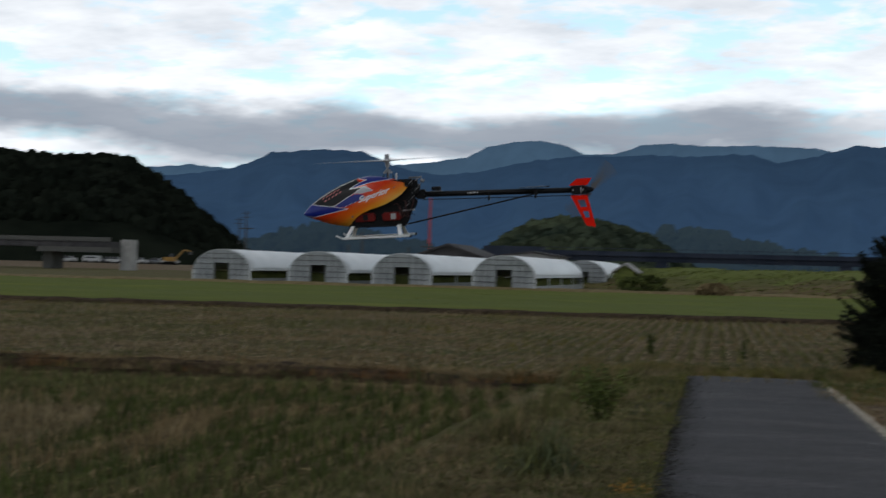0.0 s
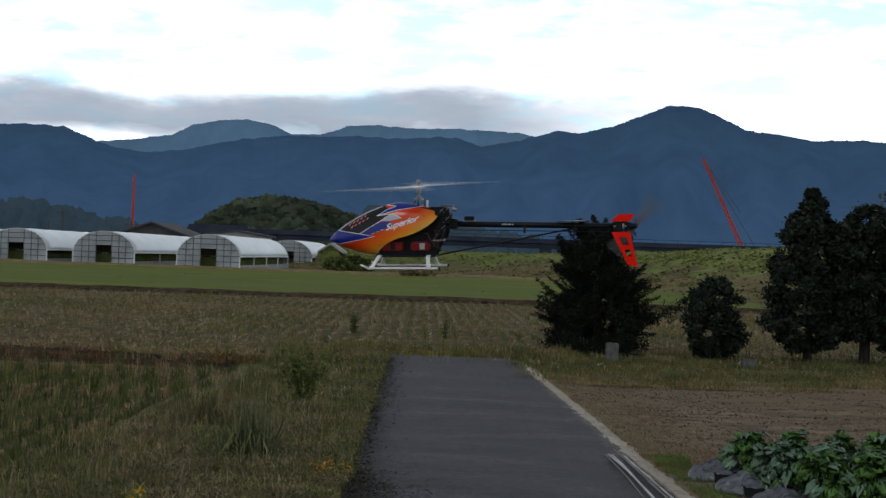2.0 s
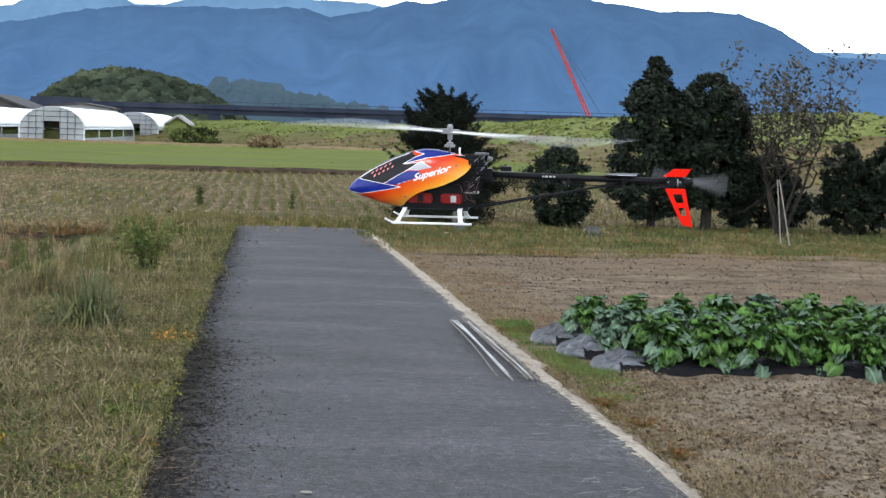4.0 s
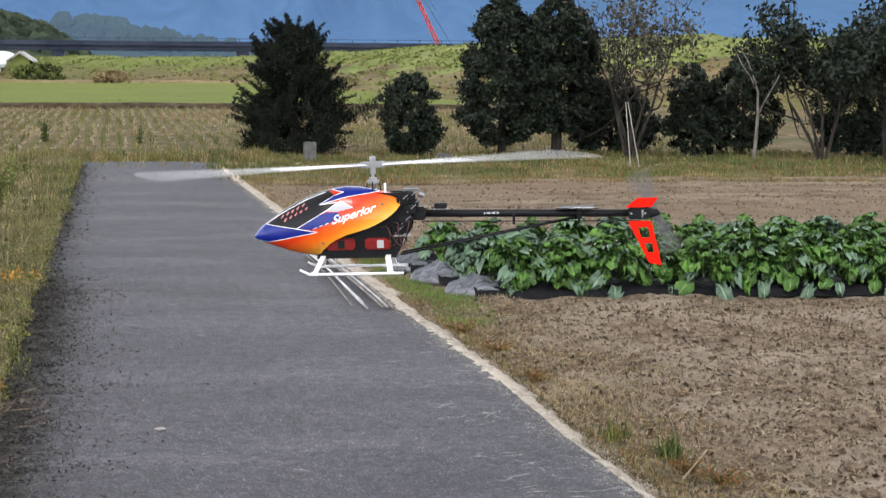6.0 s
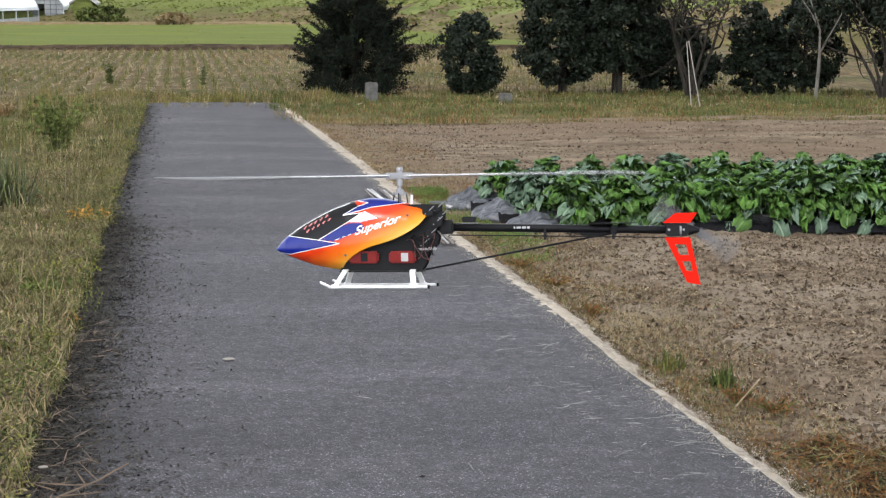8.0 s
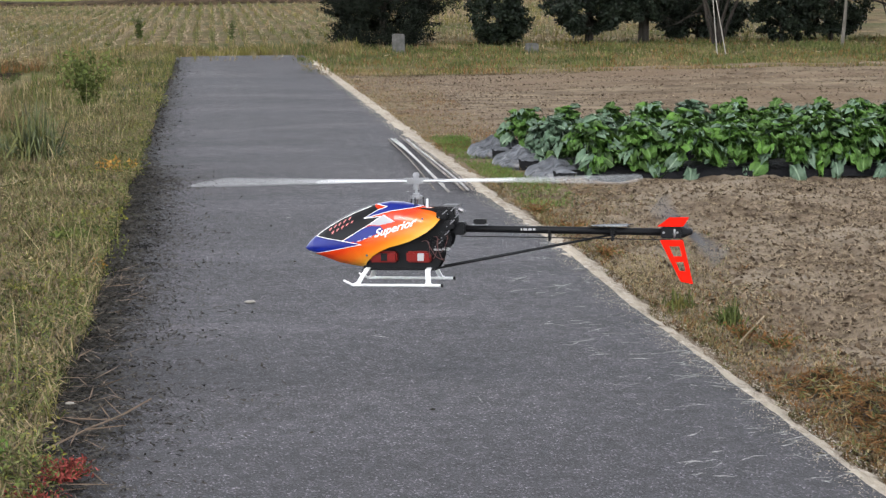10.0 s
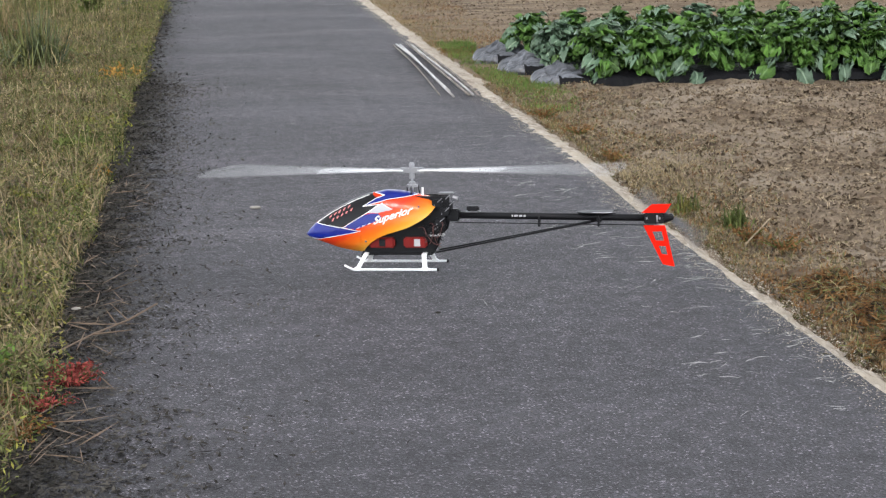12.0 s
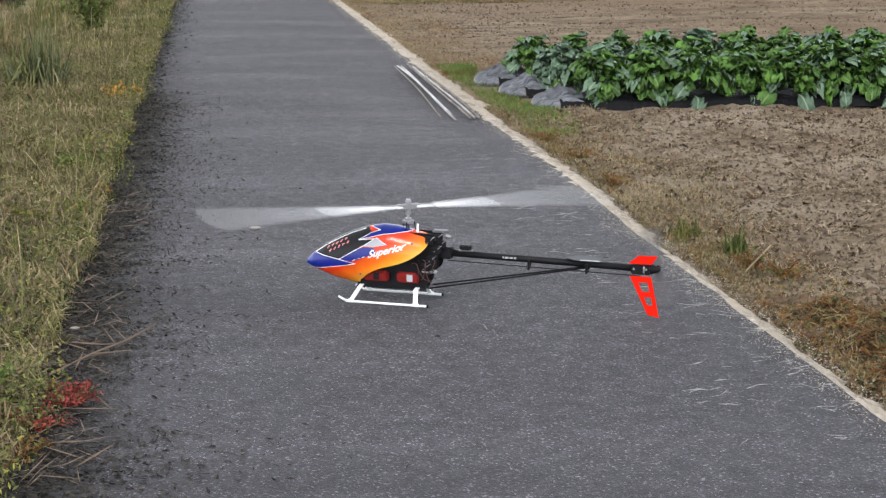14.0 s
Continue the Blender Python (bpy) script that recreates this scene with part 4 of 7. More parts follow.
    bmesh.ops.recalc_face_normals(st, faces=st.faces[:])
    stab = part("stabiliser", st, M_BLACK, heli, "black horizontal tail stabiliser")
    # white patch serves as the print and as a painted glint of sky
    part("stabiliser_print_glint", box(0.715, 0.785, -0.044, -0.030, 0.1988, 0.1996), M_LABEL, stab, "white print and painted sky glint on the stabiliser")
    part("tail_case", box(0.895, 0.965, -0.020, 0.020, 0.156, 0.196, 0.004), M_BLACK, heli, "black tail gear case")
    part("case_ring", rod((0.938, 0, 0.175), (0.944, 0, 0.175), 0.0235, seg=18), M_STEEL, heli)
    part("tail_cone", rod((0.965, 0, 0.175), (0.998, 0, 0.175), 0.019, 0.006, seg=14), M_BLACK, heli)
    for x in (0.905, 0.95):
        part("case_bolt", rod((x, -0.0195, 0.176), (x, -0.024, 0.176), 0.004), M_STEEL, heli)
    extruded("upper_fin", [(0.886, 0.197), (0.924, 0.227), (0.991, 0.228), (0.970, 0.197)], -0.029, -0.026, M_RED, heli, "fluorescent red upper fin")
    # lower fin with two openings: built as a frame of bars
    fin = bmesh.new()
    outer = [(0.893, 0.152), (0.969, 0.152), (1.001, 0.006), (0.960, 0.014)]
    h1 = [(0.924, 0.131), (0.957, 0.131), (0.965, 0.098), (0.937, 0.098)]
    h2 = [(0.945, 0.079), (0.970, 0.079), (0.977, 0.048), (0.957, 0.050)]
    # left bar, right bar, three crossbars
    polys = [
        [outer[0], h1[0], h1[3], h2[0], h2[3], outer[3]],
        [h1[1], outer[1], outer[2], h2[2], h2[1], h1[2]],
        [outer[0], outer[1], h1[1], h1[0]],
        [h1[3], h1[2], h2[1], h2[0]],
        [h2[3], h2[2], outer[2], outer[3]],
    ]
    for poly in polys:
        f = fin.faces.new([fin.verts.new((x, -0.029, z)) for x, z in poly])
    bmesh.ops.remove_doubles(fin, verts=fin.verts, dist=0.0001)
    r = bmesh.ops.extrude_face_region(fin, geom=fin.faces[:])
    for v in r["geom"]:
        if isinstance(v, bmesh.types.BMVert):
            v.co.y = -0.026
    bmesh.ops.recalc_face_normals(fin, faces=fin.faces[:])
    part("lower_fin", fin, M_RED, heli, "fluorescent red lower fin with two openings")
    # mast and swash plate
    part("mast", rod((0.064, 0, 0.24), (0.064, 0, 0.365), 0.005, seg=12), M_STEEL, heli, "bright metal rotor mast", smooth=True)
    bm = bmesh.new()
    add_rod(bm, (0.064, 0, 0.292), (0.064, 0, 0.301), 0.021, seg=20)
    add_rod(bm, (0.064, 0, 0.301), (0.064, 0, 0.310), 0.013, seg=16)
    part("swash_plate", bm, M_STEEL, heli, "bright metal swash plate")
    for a in (30, 150, 270):
        c, s = math.cos(radians(a)), math.sin(radians(a))
        part("swash_link", rod((0.064 + 0.022 * c, 0.022 * s, 0.297), (0.064 + 0.03 * c, 0.03 * s, 0.255), 0.002), M_BLACK, heli)
    part("guide_post", rod((0.104, -0.012, 0.255), (0.104, -0.012, 0.292), 0.004), M_WHITE, heli, "white upright guide post")


helicopter_body()
HUB = (0.064, 0.0, 0.352)
TAIL_HUB = (0.985, 0.026, 0.175)


def main_rotor():
    bm = bmesh.new()
    add_box(bm, -0.045, 0.045, -0.010, 0.010, -0.010, 0.010, 0.003)
    add_rod(bm, (0, 0, -0.03), (0, 0, 0.018), 0.010, seg=14)
    add_rod(bm, (0, 0, 0.018), (0, 0, 0.028), 0.012, 0.008, seg=14)
    hub = part("main_rotor", bm, M_STEEL, heli, "bright metal rotor head with two white blades")
    hub.location = HUB
    for s in (-1, 1):
        bl = bmesh.new()
        prof = [(0.03, 0.028), (0.10, 0.022), (0.11, 0.033), (0.33, 0.033), (0.34, 0.031), (0.60, 0.031), (0.755, 0.030), (0.77, 0.024)]
        rows = []
        for r, h in prof:
            lead = h * 0.9
            rows.append([bl.verts.new((s * r, y, z)) for y, z in ((-lead, 0.0), (-lead * 0.5, 0.0035), (h * 0.4, 0.003), (h, 0.0), (h * 0.4, -0.0025), (-lead * 0.5, -0.003))])
        for a, b in zip(rows, rows[1:]):
            for i in range(6):
                bl.faces.new((a[i], a[(i + 1) % 6], b[(i + 1) % 6], b[i]))
        bl.faces.new(rows[0])
        bl.faces.new(rows[-1])
        bmesh.ops.recalc_face_normals(bl, faces=bl.faces[:])
        ob = part("blade", bl, [M_BLADE, M_BLADE_TIP], hub, "white rotor blade with a grey outer part")
        for f in ob.data.polygons:
            f.material_index = 1 if abs(f.center.x) > 0.34 else 0
        grip = bmesh.new()
        add_box(grip, min(s * 0.03, s * 0.105), max(s * 0.03, s * 0.105), -0.010, 0.010, -0.006, 0.006, 0.003)
        part("blade_grip", grip, M_STEEL, hub)
    return hub


def tail_rotor():
    bm = bmesh.new()
    add_rod(bm, (0, -0.012, 0), (0, 0.012, 0), 0.012, seg=14)
    hub = part("tail_rotor", bm, M_BLACK, heli, "black tail rotor hub with two grey blades")
    hub.location = TAIL_HUB
    for s in (-1, 1):
        bl = bmesh.new()
        add_box(bl, min(s * 0.012, s * 0.145), max(s * 0.012, s * 0.145), -0.002, 0.002, -0.014, 0.014, 0.0015)
        part("tail_blade", bl, M_GREY, hub)
    return hub


rotor = main_rotor()
tail = tail_rotor()
# the blades' direction over the fuselage at some moments, degrees
BLADES = [(0, 92), (0.5, 80), (1, 65), (1.5, 68), (2, 90), (2.5, 78), (3, -15), (3.5, -28), (4, -35), (6.5, -5), (7, -12), (7.5, -9), (10, 1), (10.5, 4), (11, -10), (11.5, -16), (12, -2), (12.5, 10), (13, 12), (13.5, 6), (14, 38)]


def spin_angles():
    """The angle at every film frame: about 83 degrees a frame, through the angles above (the rotor looks alike after half a turn)."""
    out, total = [(0, BLADES[0][1])], BLADES[0][1]
    for (ta, a), (tb, b) in zip(BLADES, BLADES[1:]):
        n = round((tb - ta) * FPS)
        turn = (b - a) + 180 * round((83 * n - (b - a)) / 180)
        for i in range(1, n + 1):
            out.append((round(ta * FPS) + i, total + turn * i / n))
        total += turn
    return out


def motions():
    walk(heli, FLIGHT)
    spins = spin_angles()
    walk(rotor, [(f / FPS, pose(*HUB, 0, 0, a)) for f, a in spins])
    walk(tail, [(f / FPS, pose(*TAIL_HUB, 0, a + 40, 0)) for f, a in spins])

# ---- plants and ground cover ----
M_GRASS_G = material("grass_green", (0.040, 0.054, 0.016), (0.096, 0.112, 0.031), scale=1.2, rough=0.9, spec=0.15, per_island=0.45)
M_GRASS_Y = material("grass_yellowing", (0.085, 0.080, 0.022), (0.18, 0.155, 0.044), scale=1.2, rough=0.9, spec=0.15, per_island=0.45)
M_STRAW = material("dead_straw", (0.13, 0.095, 0.046), (0.275, 0.205, 0.11), scale=1.5, rough=0.95, spec=0.1, per_island=0.4)
M_TAN = material("matted_tan_grass", (0.125, 0.098, 0.052), (0.30, 0.24, 0.14), scale=1.5, rough=0.95, spec=0.1, per_island=0.5)
M_OLIVE = material("olive_grass", (0.062, 0.070, 0.024), (0.150, 0.150, 0.056), scale=1.2, rough=0.9, spec=0.15, per_island=0.5)
M_YELLOWG = material("yellow_green_weed", (0.115, 0.125, 0.024), (0.235, 0.220, 0.046), scale=2, rough=0.85, spec=0.15, per_island=0.4)
M_AMBER = material("amber_withered_leaf", (0.26, 0.13, 0.03), (0.42, 0.24, 0.06), scale=3, rough=0.9, spec=0.1, per_island=0.4)
M_RUST = material("rusty_dry_weed", (0.12, 0.055, 0.022), (0.21, 0.115, 0.045), scale=3, rough=0.95, spec=0.1, per_island=0.4)
M_REDLEAF = material("red_weed_leaf", (0.13, 0.022, 0.018), (0.27, 0.055, 0.042), scale=8, rough=0.8, per_island=0.4)
M_GOLD = material("goldenrod_flower", (0.42, 0.25, 0.015), (0.55, 0.35, 0.02), scale=8, rough=0.8, per_island=0.3)
M_DARKBITS = material("dark_plant_litter", (0.020, 0.019, 0.017), (0.075, 0.068, 0.058), scale=6, rough=1.0, spec=0.05, per_island=0.5)
M_CLOD = material("soil_clod", (0.045, 0.031, 0.021), (0.17, 0.128, 0.088), scale=12, rough=1.0, spec=0.05, bump=0.01, per_island=0.4)
M_CHAFF = material("pale_dry_chaff", (0.17, 0.13, 0.082), (0.37, 0.295, 0.20), scale=5, rough=1.0, spec=0.05, per_island=0.4)
M_FRESH = material("fresh_grass", (0.07, 0.13, 0.025), (0.14, 0.21, 0.05), scale=2, rough=0.9, spec=0.15, per_island=0.4)
M_FRESH_DULL = material("dull_weed_leaf", (0.06, 0.082, 0.018), (0.14, 0.155, 0.042), scale=2, rough=0.8, spec=0.2, per_island=0.45)
M_TWIG = plain("dry_twig", (0.13, 0.09, 0.06), rough=0.9)
M_PALE = material("pale_scuff", (0.12, 0.12, 0.12), (0.33, 0.325, 0.31), scale=20, rough=0.95, spec=0.1, per_island=0.35)


def blades(rng, base, height, width, lean, bend=0.35):
    """One bent blade a row of base, of two faces: an (2n, 4, 3) array."""
    n = len(base)
    a = rng.uniform(0, 2 * math.pi, n)
    h = height * rng.uniform(0.55, 1.3, n)
    w = width * rng.uniform(0.6, 1.4, n)
    side = np.stack([np.cos(a), np.sin(a), np.zeros(n)], -1) * w[:, None] / 2
    la = rng.uniform(0, 2 * math.pi, n)
    ln = np.abs(rng.normal(0, lean, n))
    tip = np.stack([np.cos(la) * np.sin(ln), np.sin(la) * np.sin(ln), np.cos(ln)], -1) * h[:, None]
    mid = tip * 0.55 + np.array([0, 0, 1.0]) * (h * 0.08)[:, None]
    tip[:, 2] -= h * bend * np.sin(ln)
    low = np.stack([base - side, base + side, base + mid + side * 0.75, base + mid - side * 0.75], 1)
    top = np.stack([base + mid - side * 0.75, base + mid + side * 0.75, base + tip + side * 0.12, base + tip - side * 0.12], 1)
    return np.concatenate([low, top])


def noise_mask(x, y, s, k=0.0):
    return np.array([noise.noise(Vector((a * s, b * s, k))) for a, b in zip(x, y)])


def scatter_grass(name, label, rng, n, xf, y0, y1, mats, height, width=0.005, lean=0.5, z=-0.03, skew=1.0):
    """Grass over a strip; xf(u, y) gives x; thicker and taller by patches."""
    y = y0 + (y1 - y0) * rng.uniform(0, 1, n) ** skew
    x = np.array([xf(u, v) for u, v in zip(rng.uniform(0, 1, n), y)])
    m = noise_mask(x, y, 0.9, 3.0) + 0.6 * noise_mask(x, y, 2.7, 5.0)
    keep = rng.uniform(-0.9, 0.5, n) < m
    x, y, m = x[keep], y[keep], m[keep]
    hue = noise_mask(x, y, 0.8, 9.0) + 0.6 * noise_mask(x, y, 2.6, 17.0) + rng.normal(0, 0.17, len(x))
    edges = np.quantile(hue, np.linspace(0, 1, len(mats) + 1))
    for i, mm in enumerate(mats):
        q = (hue >= edges[i]) & (hue <= edges[i + 1])
        b = np.stack([x[q], y[q], np.full(q.sum(), z)], -1)
        hh = height * (0.75 + 0.6 * np.clip(m[q], -0.5, 0.8))
        ob = quads_object(name, blades(rng, b, hh, width, lean), mm)
        tagged(ob, label, "grass", kind="stuff")


rng = np.random.default_rng(5)


def left_verge():
    strip("verge", -3.2, 0.2, -6, 28.5, 0.25, lambda x, y: (-0.09 if x > road_left(y) - 0.3 else -0.015 + 0.03 * nz(x, y, 2)), M_GROUND, "uncut grass verge along the farm road", "verge")
    label = "mixed green and straw-coloured verge grass beside the road"
    near = [M_TAN, M_OLIVE, M_GRASS_G, M_STRAW, M_OLIVE, M_GRASS_G, M_TAN, M_OLIVE, M_GRASS_Y, M_GRASS_G, M_TAN, M_STRAW]
    far = [M_TAN, M_OLIVE, M_GRASS_G, M_STRAW, M_GRASS_G, M_GRASS_Y, M_OLIVE, M_TAN]
    edge = (lambda y: 0.05 * nz(2, y, 1.2) + 0.04 * nz(6, y, 4.0))
    scatter_grass("verge_grass", label, rng, 90000, lambda u, y: road_left(y) + 0.02 + edge(y) - 1.5 * u ** 1.2, 3.0, 14, near, 0.085, 0.0055, 1.35, -0.01)
    scatter_grass("verge_grass", label, rng, 62000, lambda u, y: road_left(y) + 0.02 + edge(y) - 1.7 * u ** 1.1, 13, 29, far, 0.13, 0.009, 1.0)
    scatter_grass("verge_grass", label, rng, 30000, lambda u, y: road_left(y) - 1.1 - 1.2 * u, 4, 15, [M_OLIVE, M_TAN, M_GRASS_G, M_OLIVE, M_STRAW], 0.16, 0.007, 1.0)
    # long arching stems that stand out of the mat
    scatter_grass("verge_stems", "long thin pale grass stems arching over the verge", rng, 2600, lambda u, y: road_left(y) - 0.08 - 1.7 * u, 3.4, 20, [M_TAN, M_OLIVE, M_TAN], 0.34, 0.0045, 0.85, -0.02)
    # low creeping leaves at the road's edge
    n = 30000
    y = rng.uniform(3.2, 27, n)
    y = y[noise_mask(np.zeros(n), y, 1.6, 2.0) + rng.normal(0, 0.12, n) > 0.12]
    n = len(y)
    x = np.array([road_left(v) + 0.06 + 0.07 * math.sin(v * 2.3) * math.sin(v * 0.9) for v in y]) - np.abs(rng.normal(0, 0.32, n))
    c = np.stack([x, y, rng.uniform(0.0, 0.11, n)], -1)
    for i, mm in enumerate((M_YELLOWG, M_OLIVE, M_GRASS_G)):
        q = c[i::3]
        a = rng.normal(0, 1, (len(q), 3))
        b = rng.normal(0, 1, (len(q), 3))
        a *= 0.011 / np.linalg.norm(a, axis=1)[:, None]
        b *= 0.004 / np.linalg.norm(b, axis=1)[:, None]
        tagged(quads_object("verge_leaves", np.stack([q - a, q - b, q + a, q + b], 1), mm), "low broad weed leaves creeping over the road edge", "weeds", kind="stuff")

    # broad-leaved weeds in drifts all over the verge
    n = 46000
    y = 3.3 + 14 * rng.uniform(0, 1, n) ** 1.3
    x = np.array([road_left(v) + 0.02 + 0.09 * math.sin(v * 2.3) * math.sin(v * 0.9) for v in y]) - 1.7 * rng.uniform(0, 1, n) ** 1.3
    m = noise_mask(x, y, 1.9, 6.0) + 0.5 * noise_mask(x, y, 5.0, 1.0) + rng.normal(0, 0.12, n)
    ok = m > 0.20
    x, y, m = x[ok], y[ok], m[ok]
    hue = noise_mask(x, y, 1.1, 14.0) + rng.normal(0, 0.12, len(x))
    c = np.stack([x, y, rng.uniform(0.0, 1.0, len(x)) * (0.05 + 0.28 * np.clip(m, 0, 0.6))], -1)
    edges = np.quantile(hue, [0, 0.20, 0.5, 0.62, 0.88, 1])
    for i, mm in enumerate((M_GRASS_G, M_FRESH_DULL, M_OLIVE, M_GRASS_Y, M_TAN)):
        q = c[(hue >= edges[i]) & (hue <= edges[i + 1])]
        a = rng.normal(0, 1, (len(q), 3)) * np.array([1, 1, 0.5])
        b = np.cross(a, rng.normal(0, 0.5, (len(q), 3)) + np.array([0, 0, 1]))
        s = rng.uniform(0.6, 1.4, len(q))[:, None]
        a *= 0.009 * s / np.linalg.norm(a, axis=1)[:, None]
        b *= 0.0034 * s / np.linalg.norm(b, axis=1)[:, None]
        tagged(quads_object("verge_weeds", np.stack([q - a, q - b, q + a, q + b], 1), mm), "drifts of broad-leaved green and rusty weeds in the verge", "weeds", kind="stuff")


left_verge()


M_REED = material("reed_green", (0.030, 0.044, 0.014), (0.115, 0.130, 0.050), scale=3, rough=0.6, spec=0.4, per_island=0.6)


def grass_tuft(name, label, x, y, n, h, spread, mats, lean, width=0.007):
    """A clump of long blades: one thing, its blades joined."""
    top = tagged(new(name), label, "grass clump")
    top.location = (x, y, -0.02)
    for i, mm in enumerate(mats):
        k = n // len(mats)
        r = np.abs(rng.normal(0, spread, k))
        a = rng.uniform(0, 2 * math.pi, k)
        b = np.stack([r * np.cos(a), r * np.sin(a), np.zeros(k)], -1)
        tagged(quads_object("foliage", blades(rng, b, h, width, lean, 0.6), mm, top), kind="stuff")
    return top


grass_tuft("grass_clump", "tall arching dark green grass clump in the verge", -1.68, 13.3, 330, 0.46, 0.10, [M_REED, M_REED, M_OLIVE], 0.72, 0.013)
grass_tuft("grass_clump", "tall arching dark green grass clump in the verge", -2.35, 15.6, 420, 0.36, 0.12, [M_GRASS_G, M_STRAW], 0.5)
grass_tuft("grass_clump", "tall arching dark green grass clump in the verge", -2.1, 21.5, 420, 0.45, 0.2, [M_GRASS_G, M_STRAW], 0.4)
grass_tuft("grass_clump", "tall pale grass clump at the field's edge", -2.6, 25.4, 420, 0.42, 0.3, [M_STRAW, M_GRASS_Y], 0.4)
grass_tuft("grass_clump", "short green grass clump on the dry soil", 1.98, 6.86, 160, 0.10, 0.03, [M_GRASS_G, M_GRASS_G], 0.8)
grass_tuft("grass_clump", "short green grass clump on the dry soil", 1.86, 7.25, 110, 0.08, 0.04, [M_GRASS_Y, M_GRASS_G], 0.8)


def tangle(name, label, x, y, radius, h, n, mats):
    """A low heap of withered stalks that lie every way."""
    top = tagged(new(name), label, "grass clump")
    top.location = (x, y, -0.02)
    for mm in mats:
        k = n // len(mats)
        r, a = radius * np.abs(rng.normal(0, 0.55, k)), rng.uniform(0, 2 * math.pi, k)
        c = np.stack([r * np.cos(a), r * np.sin(a), rng.uniform(0, 1, k) * h * np.clip(1.2 - r / radius, 0.15, 1)], -1)
        d = rng.normal(0, 1, (k, 3)) * np.array([1, 1, 0.55])
        d *= rng.uniform(0.012, 0.036, k)[:, None] / np.linalg.norm(d, axis=1)[:, None]
        b = np.cross(d, rng.normal(0, 1, (k, 3)))
        b *= 0.0022 / np.linalg.norm(b, axis=1)[:, None]
        tagged(quads_object("foliage", np.stack([c - d, c - b, c + d, c + b], 1), mm, top), kind="stuff")
    return top


def leafy_weed(name, label, x, y, h, w, n, leaf_mat, leaf=0.03, stalks=7, flower=None):
    """A weed with thin stalks and small leaves."""
    top = tagged(new(name), label, "weed")
    top.location = (x, y, -0.03)
    bm = bmesh.new()
    tips = []
    for i in range(stalks):
        a = rng.uniform(0, 6.28)
        r = w * 0.5 * math.sqrt(rng.uniform(0, 1))
        t = Vector((r * math.cos(a), r * math.sin(a), h * rng.uniform(0.6, 1.0)))
        m1 = Vector((t.x * 0.3, t.y * 0.3, t.z * 0.5))
        add_rod(bm, (t.x * 0.08, t.y * 0.08, 0), m1, 0.004, 0.003, seg=5)
        add_rod(bm, m1, t, 0.003, 0.0015, seg=5)
        tips.append((m1, t))
    tagged(part("stalk", bm, M_GRASS_G, top), kind="stuff")
    c = []
    for i in range(n):
        m1, t = tips[i % stalks]
        u = rng.uniform(0.0, 1.05)
        p = (Vector((0, 0, 0)).lerp(m1, u * 2) if u < 0.5 else m1.lerp(t, u * 2 - 1))
        c.append(p + Vector(rng.normal(0, leaf * 0.8, 3)))
    c = np.array([v[:] for v in c])
    a = rng.normal(0, 1, (n, 3))
    b = rng.normal(0, 1, (n, 3))
    a *= leaf / np.linalg.norm(a, axis=1)[:, None]
    b *= leaf * 0.45 / np.linalg.norm(b, axis=1)[:, None]
    tagged(quads_object("foliage", np.stack([c - a, c - b, c + a, c + b], 1), leaf_mat, top), kind="stuff")
    if flower:
        m = 160
        c = np.array([(tips[i % stalks][1] + Vector((0, 0, -abs(rng.normal(0, h * 0.16))))  + Vector(rng.normal(0, 0.018, 3)))[:] for i in range(m)])
        a = rng.normal(0, 0.008, (m, 3))
        b = rng.normal(0, 0.008, (m, 3))
        tagged(quads_object("flower_head", np.stack([c - a, c - b, c + a, c + b], 1), flower, top), "yellow flower head", kind="stuff")


leafy_weed("weed", "leafy green weed standing in the verge", -1.72, 18.0, 0.66, 0.75, 1500, M_FRESH_DULL, 0.034, 18)
leafy_weed("weed", "leafy green weed standing in the verge", -2.35, 35.4, 0.42, 0.3, 260, M_GRASS_G, 0.04, 6)
leafy_weed("weed", "thin green weed standing in the stubble", -0.5, 34.0, 0.50, 0.22, 150, M_GRASS_G, 0.03, 4)
leafy_weed("goldenrod", "goldenrod with yellow flower heads in the verge", -1.50, 8.3, 0.22, 0.20, 420, M_FRESH_DULL, 0.024, 7, M_GOLD)
leafy_weed("goldenrod", "goldenrod with yellow flower heads in the verge", -1.84, 9.55, 0.32, 0.12, 240, M_FRESH_DULL, 0.024, 4, M_GOLD)
leafy_weed("withered_weed", "amber withered weed at the road edge", -1.02, 12.5, 0.12, 0.34, 420, M_AMBER, 0.022, 12)
leafy_weed("withered_weed", "amber withered weed at the road edge", -0.80, 8.5, 0.08, 0.16, 180, M_AMBER, 0.014, 8)
leafy_weed("yellow_weed", "yellow-green low weed at the road edge", -0.95, 7.9, 0.12, 0.42, 1500, M_YELLOWG, 0.011, 22)
leafy_weed("yellow_weed", "yellow-green low weed at the road edge", -0.93, 10.2, 0.10, 0.4, 1000, M_YELLOWG, 0.012, 18)
leafy_weed("weed", "fresh green weed at the road edge", -0.84, 5.0, 0.13, 0.26, 1100, M_FRESH, 0.012, 20)
leafy_weed("weed", "fresh green weed at the road edge", -1.0, 9.3, 0.14, 0.3, 420, M_FRESH_DULL, 0.02, 12)
leafy_weed("red_weed", "low red-leaved weed on the road edge", -0.57, 4.93, 0.08, 0.20, 1500, M_REDLEAF, 0.009, 34)
leafy_weed("red_weed", "low red-leaved weed on the road edge", -0.64, 4.70, 0.07, 0.22, 1400, M_REDLEAF, 0.008, 32)
leafy_weed("dry_weed", "rusty brown dry weed on the road edge", -0.68, 4.42, 0.08, 0.26, 1300, M_RUST, 0.008, 30)
